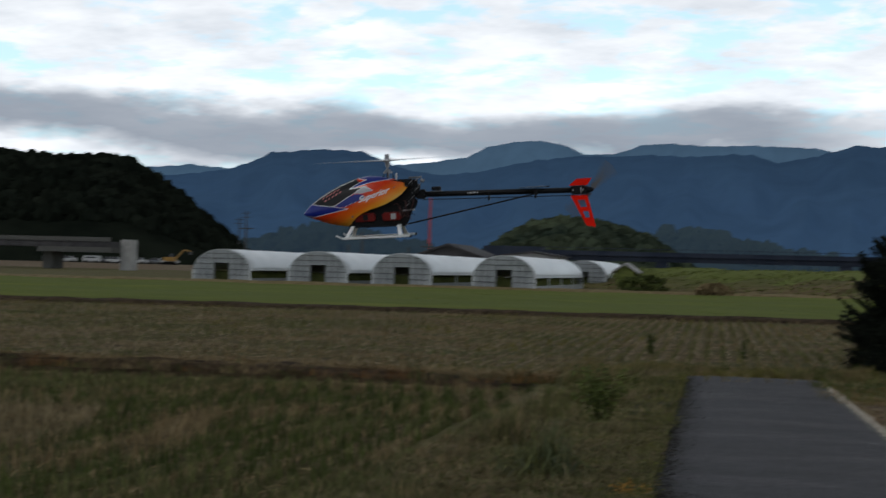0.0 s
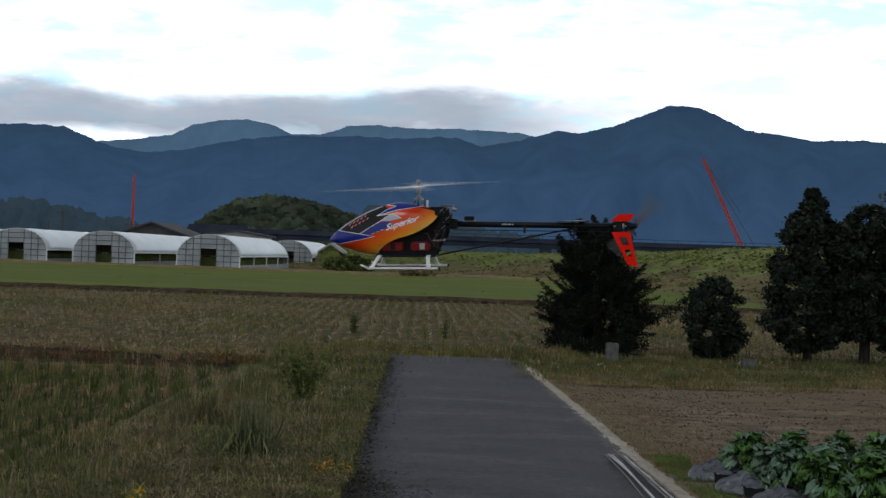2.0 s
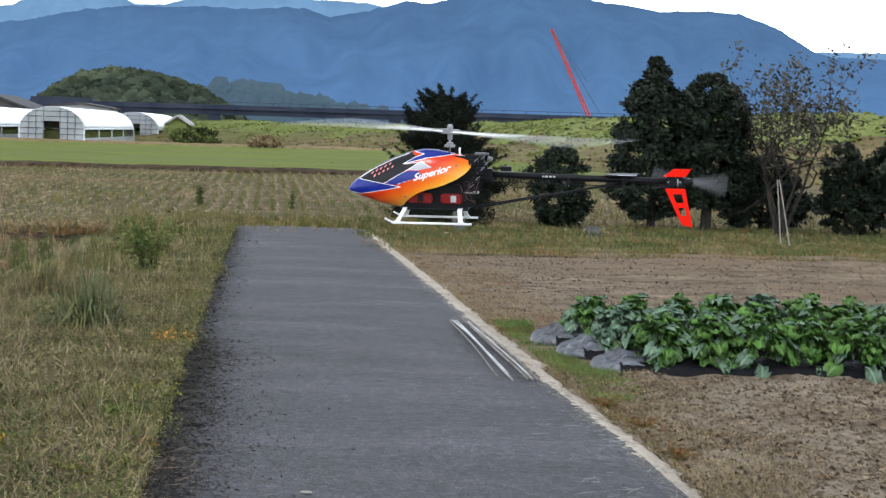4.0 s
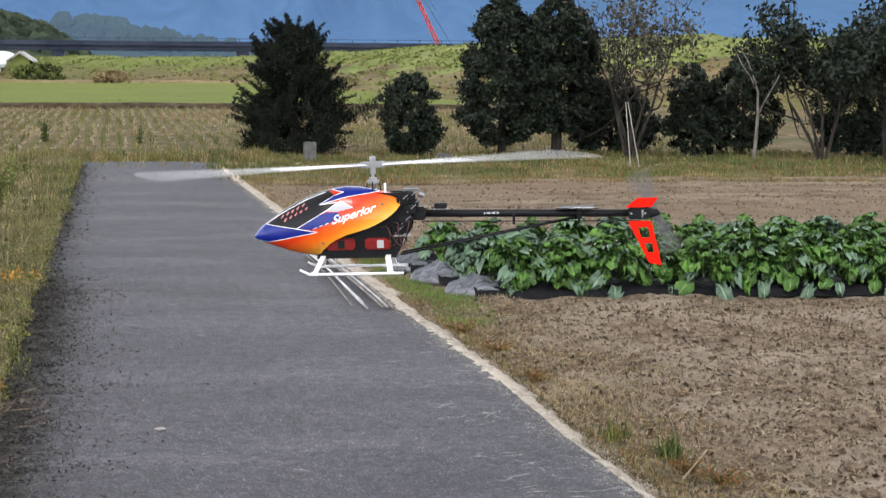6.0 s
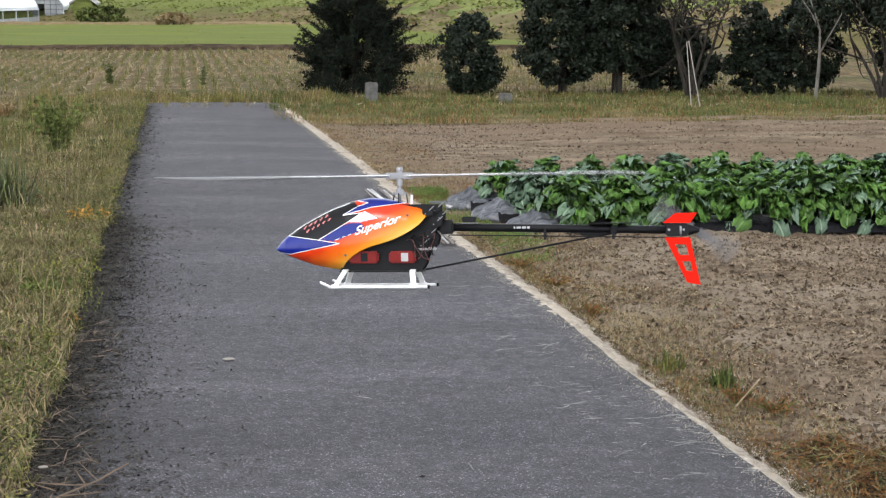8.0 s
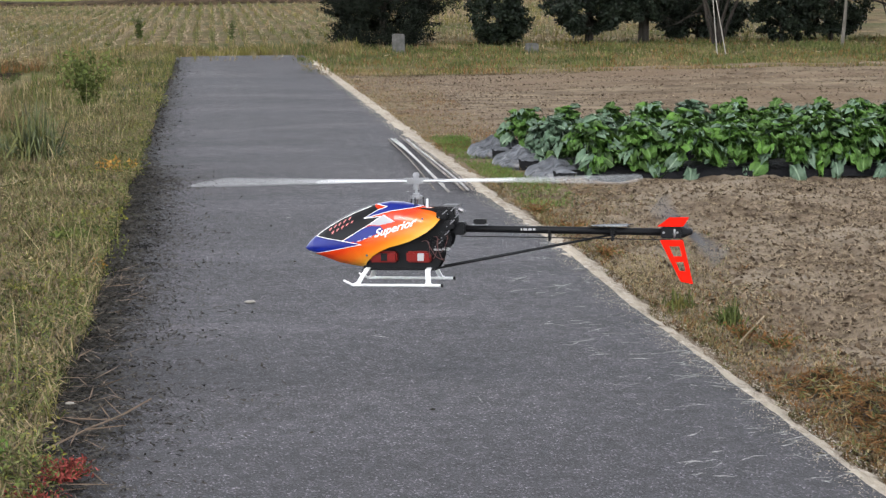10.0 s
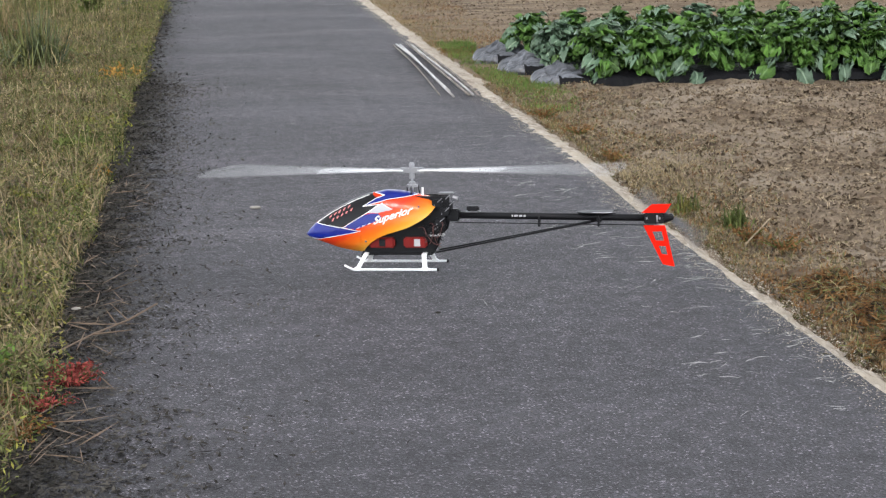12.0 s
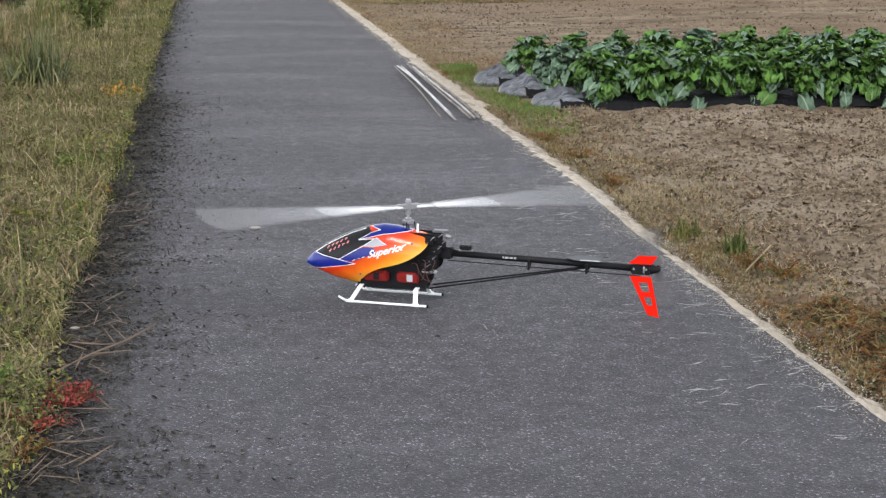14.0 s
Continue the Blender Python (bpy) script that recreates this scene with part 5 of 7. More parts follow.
for wx, wy, ww in ((2.05, 6.4, 0.2), (1.97, 6.6, 0.16), (1.78, 9.5, 0.25), (1.70, 10.2, 0.25), (1.80, 8.6, 0.2)):
    leafy_weed("dry_weed", "rusty brown dry weed beside the sandy road edge", wx, wy, 0.07, ww, 380, M_RUST, 0.010, 16)
for wx, wy, ww, hh in ((2.04, 5.75, 0.30, 0.12), (2.22, 5.55, 0.34, 0.14), (2.06, 5.3, 0.30, 0.12), (2.02, 4.95, 0.26, 0.12), (2.24, 5.05, 0.32, 0.14), (2.10, 4.6, 0.3, 0.12), (2.3, 4.5, 0.3, 0.12)):
    tangle("dry_clump", "rusty and straw-coloured withered grass clump on the soil", wx, wy, ww * 0.5, hh * 0.6, 2400, [M_RUST, M_RUST, M_DARKBITS, M_OLIVE, M_RUST, M_TAN])


def stubble_rows(name, label, x0, x1, y0, y1, dx, dy, per, h, mats, width, keep=1.0, loose=0.025):
    """Cut rice plants in rows along the road: short blades by tufts."""
    xs, ys = np.arange(x0, x1, dx), np.arange(y0, y1, dy)
    g = np.stack(np.meshgrid(xs, ys), -1).reshape(-1, 2)
    g[:, 0] -= 0.028 * g[:, 1]
    g += rng.normal(0, loose, g.shape)
    hue = noise_mask(g[:, 0], g[:, 1], 0.18, 1.0)
    ok = (rng.uniform(0, 1, len(g)) < keep) & (g[:, 0] < np.vectorize(lambda v: road_left(v) - 0.9)(g[:, 1]) if x1 < 0 else rng.uniform(0, 1, len(g)) < keep)
    g, hue = g[ok], hue[ok]
    edges = np.quantile(hue + rng.normal(0, 0.05, len(hue)), np.linspace(0, 1, len(mats) + 1))
    for i, mm in enumerate(mats):
        q = g[(hue >= edges[i]) & (hue <= edges[i + 1])]
        b = np.repeat(q, per, 0) + rng.normal(0, 0.028, (len(q) * per, 2))
        b = np.concatenate([b, np.full((len(b), 1), -0.08)], 1)
        tagged(quads_object(name, blades(rng, b, h, width, 0.32, 0.2), mm), label, "stubble", kind="stuff")


stubble_rows("rice_stubble", "rows of regrowing cut rice stalks", -13, -2.2, 9, 23.4, 0.30, 0.19, 10, 0.18, [M_OLIVE, M_GRASS_G, M_STRAW, M_GRASS_G, M_TAN], 0.011)
stubble_rows("rice_stubble", "rows of pale cut rice stalks", -30, 12, 26.6, 61, 0.32, 0.34, 5, 0.16, [M_STRAW, M_OLIVE, M_TAN, M_GRASS_Y, M_OLIVE], 0.014, 0.93)
stubble_rows("rice_plants", "green rice plants standing in the field", -75, 11, 63.5, 125, 0.45, 0.7, 3, 0.09, [M_RICE, M_YELLOWG, M_RICE, M_RICE], 0.05, 0.8, 0.4)


def litter(name, label, n, x0, x1, y0, y1, size, mat, z, flat=0.25, xf=None, aspect=0.3, category="litter", on=None):
    y = rng.uniform(y0, y1, n)
    x = rng.uniform(x0, x1, n) if xf is None else np.array([xf(u, v) for u, v in zip(rng.uniform(0, 1, n), y)])
    zz = z + rng.uniform(0, size * 0.6, n) if on is None else np.array([on(p, q) for p, q in zip(x, y)]) + z + rng.uniform(0, size * 0.25, n)
    c = np.stack([x, y, zz], -1)
    a = rng.normal(0, 1, (n, 3)) * np.array([1, 1, flat])
    a /= np.linalg.norm(a, axis=1)[:, None]
    b = np.cross(a, rng.normal(0, 0.3, (n, 3)) + np.array([0, 0, 1]))
    b /= np.linalg.norm(b, axis=1)[:, None]
    s = size * rng.uniform(0.4, 1.5, n)[:, None]
    return tagged(quads_object(name, np.stack([c - a * s, c - b * s * aspect, c + a * s, c + b * s * aspect], 1), mat), label, category, kind="stuff")


litter("straw_litter", "cut straw lying between the stubble rows", 34000, 0, 1, 8, 24, 0.05, M_STRAW, -0.07, 0.3, lambda u, v: -2.2 - 0.3 * int(u * 36) - 0.028 * v + 0.15 + 0.05 * math.sin(u * 9000), 0.12)
litter("straw_litter", "heaps of cut straw between the stubble rows", 30000, 0, 1, 8, 24, 0.06, M_STRAW, -0.05, 0.9, lambda u, v: -2.3 - 0.6 * int(u * 18) - 0.028 * v + 0.06 * math.sin(u * 9000) + 0.08 * nz(u * 30, v, 1.0), 0.07)
litter("straw_litter", "dry straw on the dark bank", 9000, -18, -3, 24.7, 25.5, 0.09, M_STRAW, 0.08, 0.6, None, 0.06)
scatter_grass("bank_grass", "ragged grass along the dark bank", rng, 12000, lambda u, y: -3 - 20 * u, 24.3, 25.6, [M_STRAW, M_GRASS_G, M_RUST], 0.2, 0.010, 0.7, 0.0)
litter("straw_litter", "cut straw lying on the middle field", 26000, -28, 12, 26.5, 61, 0.06, M_STRAW, -0.06, 0.3, None, 0.13)
litter("straw_litter", "pale cut straw lying in the rows of the middle field", 42000, 0, 1, 26.5, 61, 0.07, M_CHAFF, -0.05, 0.35, lambda u, v: -28 + 0.32 * int(u * 125) - 0.028 * v + 0.05 * math.sin(u * 9000), 0.12)
VERGE = (lambda u, v: road_left(v) + 0.01 + 0.05 * nz(2, v, 1.2) - 2.0 * u ** 1.2)
for mm, n in ((M_TAN, 26000), (M_STRAW, 16000), (M_OLIVE, 26000), (M_GRASS_G, 16000), (M_TWIG, 12000)):
    litter("dead_grass", "tangled stalks and blades lying in the verge", n, 0, 1, 3.6, 18, 0.042, mm, 0.0, 0.9, VERGE, 0.06, "litter", lambda x, y: 0.015 + 0.045 * (0.5 + nz(x, y, 2.5, 7)) + 0.03 * nz(x * 40, y * 40, 1.0))
DARK = (lambda u, v: road_left(v) - 0.06 - 0.125 * math.log(max(1e-4, 1 - u)) * (1 + 0.6 * nz(0, v, 1.3) + 0.5 * nz(5, v, 4)))
litter("dark_litter", "dark rotting plant litter along the road edge", 64000, 0, 1, 3.4, 13, 0.010, M_DARKBITS, 0.002, 0.25, DARK, 0.35, "litter", on_road)
litter("dark_litter", "dark stalks lying along the road edge", 6000, 0, 1, 3.4, 13, 0.03, M_DARKBITS, 0.003, 0.1, DARK, 0.06, "litter", on_road)
litter("dark_litter", "dark rotting plant litter along the road edge", 9000, 0, 1, 13, 27, 0.018, M_DARKBITS, 0.003, 0.15, lambda u, v: road_left(v) - 0.05 - 0.07 * math.log(max(1e-4, 1 - u)), 0.3, "litter", on_road)
litter("dry_stems", "dry brown stems lying along the road edge", 420, 0, 1, 4.2, 8.5, 0.07, M_TWIG, 0.006, 0.12, lambda u, v: road_left(v) - 0.05 + 0.3 * u ** 1.5, 0.03, "litter", on_road)
PLOT = (lambda u, v: road_right(v) + 0.16 + (2 + 0.42 * v) * u)
litter("soil_crumbs", "dry brown crumbs on the bare soil", 90000, 0, 1, 3.6, 11.6, 0.0085, M_CLOD, 0.001, 0.9, PLOT, 0.7, "litter", soil_z)
litter("soil_crumbs", "larger brown clods on the bare soil", 9000, 0, 1, 3.6, 11.6, 0.020, M_CLOD, 0.001, 0.9, PLOT, 0.7, "litter", soil_z)
litter("pale_chaff", "pale dry chaff scattered on the bare soil", 120000, 0, 1, 3.6, 11.6, 0.018, M_CHAFF, 0.005, 0.5, PLOT, 0.09, "litter", soil_z)
litter("soil_crumbs", "brown crumbs on the tilled soil", 40000, 1.2, 15, 14.6, 23.4, 0.014, M_CLOD, 0.0, 0.8, None, 0.6, "litter", tilled_z)
litter("pale_chaff", "pale dry chaff on the tilled soil", 26000, 1.2, 15, 14.6, 23.4, 0.024, M_CHAFF, 0.003, 0.5, None, 0.10, "litter", tilled_z)
EDGE_SAND = (lambda u, v: road_right(v) + 0.02 + 0.05 * nz(0, v, 2.2, 4) + 0.055 * (math.sqrt(-2 * math.log(max(1e-4, u))) * math.cos(u * 7919)))
litter("sand_grains", "pale sand and grit along the road edge", 46000, 0, 1, 3.6, 25, 0.0028, M_SAND, 0.0, 0.4, EDGE_SAND, 0.7, "sand", lambda x, y: min(-0.002, on_road(x, y)))
litter("road_scuff", "pale scuffs and scratches on the asphalt", 60, 0, 1, 5, 26, 0.04, M_PALE, 0.0015, 0.0, lambda u, v: road_left(v) + 0.3 + 1.8 * u, 0.05, "scuffs", on_road)


def curved_scuffs(n):
    """Short bowed scrapes across the road near its sandy edge, in thin tapered strips."""
    quads = []
    for i in range(n):
        y = 4.3 + 5.8 * rng.uniform(0, 1)
        x = road_right(y) - 0.02 - 0.45 * rng.uniform(0, 1) ** 1.8
        length, w = 0.03 + 0.10 * rng.uniform(0, 1) ** 1.6, rng.uniform(0.0008, 0.0026)
        turn, bow = rng.normal(0.05, 0.25), rng.normal(0, 0.10)
        ca, sa = math.cos(turn), math.sin(turn)
        row = []
        for k in range(7):
            u = k / 6 - 0.5
            a, b = u * length, bow * length * (0.25 - u * u) * 4 + rng.normal(0, 0.0012)
            wk = w * (1 - 4 * u * u) ** 0.6 * rng.uniform(0.5, 1.3) + 0.0003
            row.append([(x + a * ca - (b + sgn * wk) * sa, y + 2.2 * (a * sa + (b + sgn * wk) * ca)) for sgn in (-1, 1)])
        for p, q in zip(row, row[1:]):
            quads.append([(vx, vy, on_road(vx, vy) + 0.0015) for vx, vy in (p[0], p[1], q[1], q[0])])
    tagged(quads_object("road_scuff", np.array(quads), M_PALE), "pale bowed scrapes on the asphalt beside the sand", "scuffs", kind="stuff")


curved_scuffs(190)


def sand_edge():
    """Washed-in sand: thin and ragged over the asphalt, dipping under the soil."""
    ys = list(np.arange(3, 11, 0.02)) + list(np.arange(11, 27, 0.05))
    cols = 22
    verts, faces = [], []
    for y in ys:
        r0 = road_right(y)
        spread = float(np.interp(y, (4, 8, 10, 13, 20, 26), (0.10, 0.10, 0.16, 0.20, 0.22, 0.20))) + 0.05 * nz(3, y, 0.7, 4) + 0.05 * nz(5, y, 3.5, 4) + 0.035 * nz(7, y, 13, 4)
        spread = max(0.03, spread)
        for i in range(cols):
            d = -0.07 + (spread + 0.07) * i / (cols - 1)
            x = r0 + d
            skin = 0.009 * min(1.0, max(0.0, (d + 0.045) / 0.07)) - (0.0105 if y < 8.5 else 0.0055) + 0.008 * nz(x, y, 5, 4) + 0.009 * nz(x, y, 26, 6)
            verts.append((x, y, on_road(min(x, r0), y) + skin - 0.05 * max(0.0, d / spread) ** 1.5))
    for j in range(len(ys) - 1):
        for i in range(cols - 1):
            a = j * cols + i
            faces.append((a, a + 1, a + cols + 1, a + cols))
    tagged(data_object("sand_edge", verts, faces, M_SAND, None, True), "strip of pale washed sand along the asphalt edge", "sand", kind="structure")


sand_edge()
bm = bmesh.new()
add_rod(bm, (1.90, 6.40, 0.012), (2.08, 6.69, 0.05), 0.004, 0.0025, seg=6)
tagged(mesh_object("straw_stick", bm, M_CHAFF), "pale dry stick lying on the soil", "stick")
for cx, cy, cr in ((2.02, 6.05, 0.038), (1.96, 6.12, 0.03), (2.10, 6.0, 0.026), (2.30, 6.1, 0.024), (2.42, 6.3, 0.022), (2.55, 6.2, 0.028), (1.93, 5.62, 0.022), (2.65, 6.6, 0.03), (2.2, 7.1, 0.025), (2.75, 7.3, 0.03)):
    bm = bmesh.new()
    bmesh.ops.create_icosphere(bm, subdivisions=3, radius=cr)
    for v in bm.verts:
        k = 1 + 0.5 * noise.noise(v.co * 45 + Vector((cx * 9, cy * 7, 0))) + 0.22 * noise.noise(v.co * 130)
        v.co = Vector((v.co.x * k * 1.3, v.co.y * k, v.co.z * k * 0.7))
    ob = tagged(mesh_object("soil_clod", bm, M_CLOD), "crumbling brown clod of earth on the soil", "clod", "clods on the soil")
    ob.location = (cx, cy, soil_z(cx, cy) + cr * 0.25)
scatter_grass("edge_grass", "short dry and green grass beside the sandy edge", rng, 44000, lambda u, y: road_right(y) + 0.11 + 0.03 * nz(1, y, 5) + (0.30 + 0.03 * y) * u ** 1.7, 4, 23.5, [M_TAN, M_CHAFF, M_RUST, M_OLIVE, M_STRAW, M_TAN, M_RUST], 0.024, 0.004, 1.4, -0.015)
for mm, n in ((M_TAN, 7000), (M_RUST, 8000), (M_OLIVE, 8000), (M_DARKBITS, 5000), (M_CHAFF, 4000)):
    litter("edge_litter", "withered stalks matted on the soil beside the sand", n, 0, 1, 3.8, 12, 0.020, mm, 0.004, 0.6, lambda u, v: road_right(v) + 0.10 + 0.05 * nz(1, v, 3) + (0.22 + 0.04 * v) * u ** 2.0 * (1 + 0.9 * nz(9, v, 1.4)), 0.09, "litter", soil_z)
scatter_grass("edge_grass", "green grass at the end of the vegetable bed", rng, 20000, lambda u, y: road_right(y) + 0.17 + 0.05 * nz(1, y, 3) + (0.42 if y < 12.2 else 0.28) * u, 10.5, 14.7, [M_FRESH, M_OLIVE, M_FRESH, M_FRESH, M_FRESH_DULL], 0.05, 0.005, 1.1)
strip("grass_strip", -1.5, 17, 23.2, 29.6, 0.5, lambda x, y: -0.045 + 0.02 * nz(x, y, 1), M_GROUND, "grass strip under the trees", "verge")
scatter_grass("strip_grass", "green grass under the trees", rng, 60000, lambda u, y: 0.6 + 13.5 * u, 23.6, 31, [M_GRASS_G, M_OLIVE, M_GRASS_G, M_RUST, M_GRASS_G, M_FRESH_DULL, M_STRAW], 0.09, 0.010, 0.8)
scatter_grass("strip_grass", "rusty dry grass along the tilled soil", rng, 12000, lambda u, y: 0.8 + 13 * u, 23.0, 24.0, [M_STRAW, M_GRASS_Y, M_GRASS_G, M_RUST, M_STRAW], 0.08, 0.010, 0.7)
scatter_grass("road_end_grass", "grass at the end of the road", rng, 9000, lambda u, y: -2.5 + 4.2 * u, 28.05, 30.5, [M_GRASS_Y, M_STRAW, M_GRASS_G], 0.16, 0.010, 0.5)


# ---- vegetable bed ----
M_MULCH = material("black_mulch_film", (0.003, 0.003, 0.0035), (0.007, 0.007, 0.008), scale=6, rough=0.5, bump=0.015, fine=18, spec=0.12)
# pale streaks put the shine on the film's folds into the colour
M_MULCH_END = material("mulch_end_painted_shine", (0.010, 0.011, 0.013), (0.16, 0.168, 0.185), scale=11, rough=0.32, bump=0.02, fine=10, spec=0.5, stretch_xyz=(0.6, 5.0, 0.6))
M_LEAF = material("vegetable_leaf", (0.020, 0.058, 0.008), (0.076, 0.158, 0.024), scale=9, rough=0.55, bump=0.004, fine=40, spec=0.3, per_object=0.5)
M_LEAF_B = material("vegetable_leaf_bluish", (0.045, 0.085, 0.05), (0.10, 0.16, 0.095), scale=9, rough=0.5, bump=0.004, fine=40, spec=0.4, per_object=0.3)


def mulch_row(x0, x1, y):
    verts, faces = [], []
    xs = list(np.arange(x0 + 0.12, x1, 0.1))
    us = np.linspace(0, math.pi, 10)
    for x in xs:
        for u in us:
            verts.append((x, y - 0.25 * math.cos(u) + 0.01 * nz(x, u, 5), -0.04 + 0.10 * math.sin(u) ** 0.7 + 0.012 * nz(x * 2, u * 3, 2)))
    k = len(us)
    for j in range(len(xs) - 1):
        for i in range(k - 1):
            a = j * k + i
            faces.append((a, a + k, a + k + 1, a + 1))
    row = tagged(new("mulch_row"), "raised bed row under black plastic mulch film", "garden bed", "mulched bed rows")
    data_object("mulch_film", verts, faces, M_MULCH, row, True)
    bm = bmesh.new()
    bmesh.ops.create_uvsphere(bm, u_segments=28, v_segments=16, radius=1.0)
    for v in bm.verts:
        n = noise.noise(v.co * 2.0) * 0.04 + 0.02 * math.sin(v.co.y * 22 + v.co.z * 3)
        v.co = Vector((x0 + 0.19 + v.co.x * (0.23 + n * 0.8), y + v.co.y * (0.24 + n * 0.4), -0.04 + max(-0.02, v.co.z) * (0.14 + n)))
    part("film_end", bm, M_MULCH_END, row, "crumpled grey film end with shine painted as pale streaks", smooth=True)
    return row


BED_ROWS = ((1.93, 11.98), (1.80, 12.75), (1.70, 13.5))
for bx, by in BED_ROWS:
    mulch_row(bx, 8.5, by)


def leaf_mesh(seed, length, width):
    """A broad rounded leaf with a lobed, crumpled edge on a stout stalk, arching over at its tip."""
    r = random.Random(seed)
    verts, faces = [], []
    n, m = 12, 8
    ph, ph2 = r.uniform(0, 6), r.uniform(0, 6)
    for i in range(n + 1):
        u = i / n
        q = max(0.0, (u - 0.2) / 0.8)
        for j in range(m + 1):
            v = j / m * 2 - 1
            if u < 0.2:
                w = 0.10
            else:
                lobe = 1 + 0.17 * math.sin(q * 26 + (ph if v > 0 else ph2))
                w = max(0.10, (0.30 + 0.70 * math.sin(min(1.0, q * 1.15) * math.pi * 0.5)) * math.sqrt(max(0.0, 1 - q ** 8))) * lobe
            x = u * length + 0.010 * math.sin(v * 7 + ph) * q
            y = v * width * 0.5 * w
            z = length * (0.34 * math.sin(u * 2.4) - 0.32 * u ** 3) + abs(v) ** 1.4 * width * 0.16 * w * (1 - 0.8 * q)
            z += (0.030 * math.sin(q * 21 + ph + v * 5) * v * v + 0.011 * math.sin(v * 9 + u * 15 + ph2)) * min(1.0, q * 3)
            verts.append((x, y, z))
    for i in range(n):
        for j in range(m):
            a = i * (m + 1) + j
            faces.append((a, a + 1, a + m + 2, a + m + 1))
    me = bpy.data.meshes.new("leaf")
    me.from_pydata(verts, [], faces)
    me.polygons.foreach_set("use_smooth", [True] * len(faces))
    return me


def pale_rib(m, pale):
    """A pale midrib along the leaf's own x axis."""
    nt = m.node_tree
    b = nt.nodes["Principled BSDF"]
    old = b.inputs["Base Color"].links[0].from_socket
    co = nt.nodes.new("ShaderNodeTexCoord")
    xyz = nt.nodes.new("ShaderNodeSeparateXYZ")
    nt.links.new(co.outputs["Object"], xyz.inputs[0])
    ab = nt.nodes.new("ShaderNodeMath")
    ab.operation = "ABSOLUTE"
    nt.links.new(xyz.outputs["Y"], ab.inputs[0])
    mr = nt.nodes.new("ShaderNodeMapRange")
    mr.inputs[1].default_value, mr.inputs[2].default_value = 0.0025, 0.006
    mr.inputs[3].default_value, mr.inputs[4].default_value = 0.85, 0.0
    nt.links.new(ab.outputs[0], mr.inputs[0])
    mx = nt.nodes.new("ShaderNodeMix")
    mx.data_type = "RGBA"
    mx.inputs[7].default_value = (*pale, 1)
    nt.links.new(mr.outputs[0], mx.inputs[0])
    nt.links.new(old, mx.inputs[6])
    nt.links.new(mx.outputs[2], b.inputs["Base Color"])


pale_rib(M_LEAF, (0.13, 0.22, 0.07))
pale_rib(M_LEAF_B, (0.22, 0.30, 0.20))
LEAVES = []
for i in range(6):
    lm = leaf_mesh(40 + i, 0.125 + 0.02 * (i % 3), 0.092 + 0.016 * (i % 2))
    lm.materials.append(M_LEAF_B if i in (2,) else M_LEAF)
    LEAVES.append(lm)
BLUE = leaf_mesh(60, 0.14, 0.12)
BLUE.materials.append(M_LEAF_B)


def vegetable(x, y, size, bluish):
    top = tagged(new("leaf_vegetable"), "bluish green leafy cabbage plant in the mulched bed" if bluish else "large green leafy vegetable plant in the mulched bed", "vegetable", "vegetables in the bed")
    top.location = (x, y, 0.10)
    n = 72
    for i in range(n):
        me = BLUE if bluish else LEAVES[i % 6]
        lf = new("leaf", me)
        lf.parent = top
        ring = i / n
        yaw = i * 137.5 + rng.uniform(-20, 20)
        up = -34 + 108 * ring ** 0.8 + rng.uniform(-20, 20)
        s = size * (0.98 - 0.12 * ring) * rng.uniform(0.75, 1.25)
        lf.matrix_basis = pose(0, 0, 0.17 * ring - 0.06, 0, 0, yaw) @ pose(0.15 * (1 - ring) + 0.01, 0, 0, rng.uniform(-35, 35), -up, 0) @ Matrix.Diagonal((s, s, s, 1))
    return top


for ri, (bx, by) in enumerate(BED_ROWS):
    k = 0
    xx = bx + 0.42
    while xx < 8.2:
        vegetable(xx, by + rng.uniform(-0.05, 0.05), rng.uniform(0.92, 1.2), (ri == 1 and k in (0, 1)) or (ri == 2 and k in (4, 9)))
        xx += rng.uniform(0.30, 0.36)
        k += 1

# ---- trees ----
M_BARK = material("grey_bark", (0.014, 0.012, 0.010), (0.050, 0.043, 0.036), scale=14, rough=0.95, bump=0.01, spec=0.1, stretch_xyz=(1, 1, 0.25))
M_PALEBARK = material("pale_bark", (0.09, 0.082, 0.07), (0.19, 0.175, 0.15), scale=14, rough=0.95, bump=0.01, spec=0.1, stretch_xyz=(1, 1, 0.25))
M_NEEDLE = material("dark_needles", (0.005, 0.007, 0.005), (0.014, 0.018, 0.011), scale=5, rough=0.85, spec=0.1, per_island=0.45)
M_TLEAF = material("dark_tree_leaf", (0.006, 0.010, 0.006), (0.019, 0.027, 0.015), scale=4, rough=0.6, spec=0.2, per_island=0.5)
M_BLEAF = material("brown_tree_leaf", (0.030, 0.028, 0.020), (0.075, 0.065, 0.045), scale=4, rough=0.7, spec=0.2, per_island=0.5)


def leaf_cloud(centres, size, aspect, flat=1.0):
    n = len(centres)
    a = rng.normal(0, 1, (n, 3))
    a /= np.linalg.norm(a, axis=1)[:, None]
    b = np.cross(a, rng.normal(0, 1, (n, 3)))
    b /= np.linalg.norm(b, axis=1)[:, None]
    s = size * rng.uniform(0.6, 1.4, n)[:, None]
    return np.stack([centres - a * s, centres - b * s * aspect, centres + a * s, centres + b * s * aspect], 1)


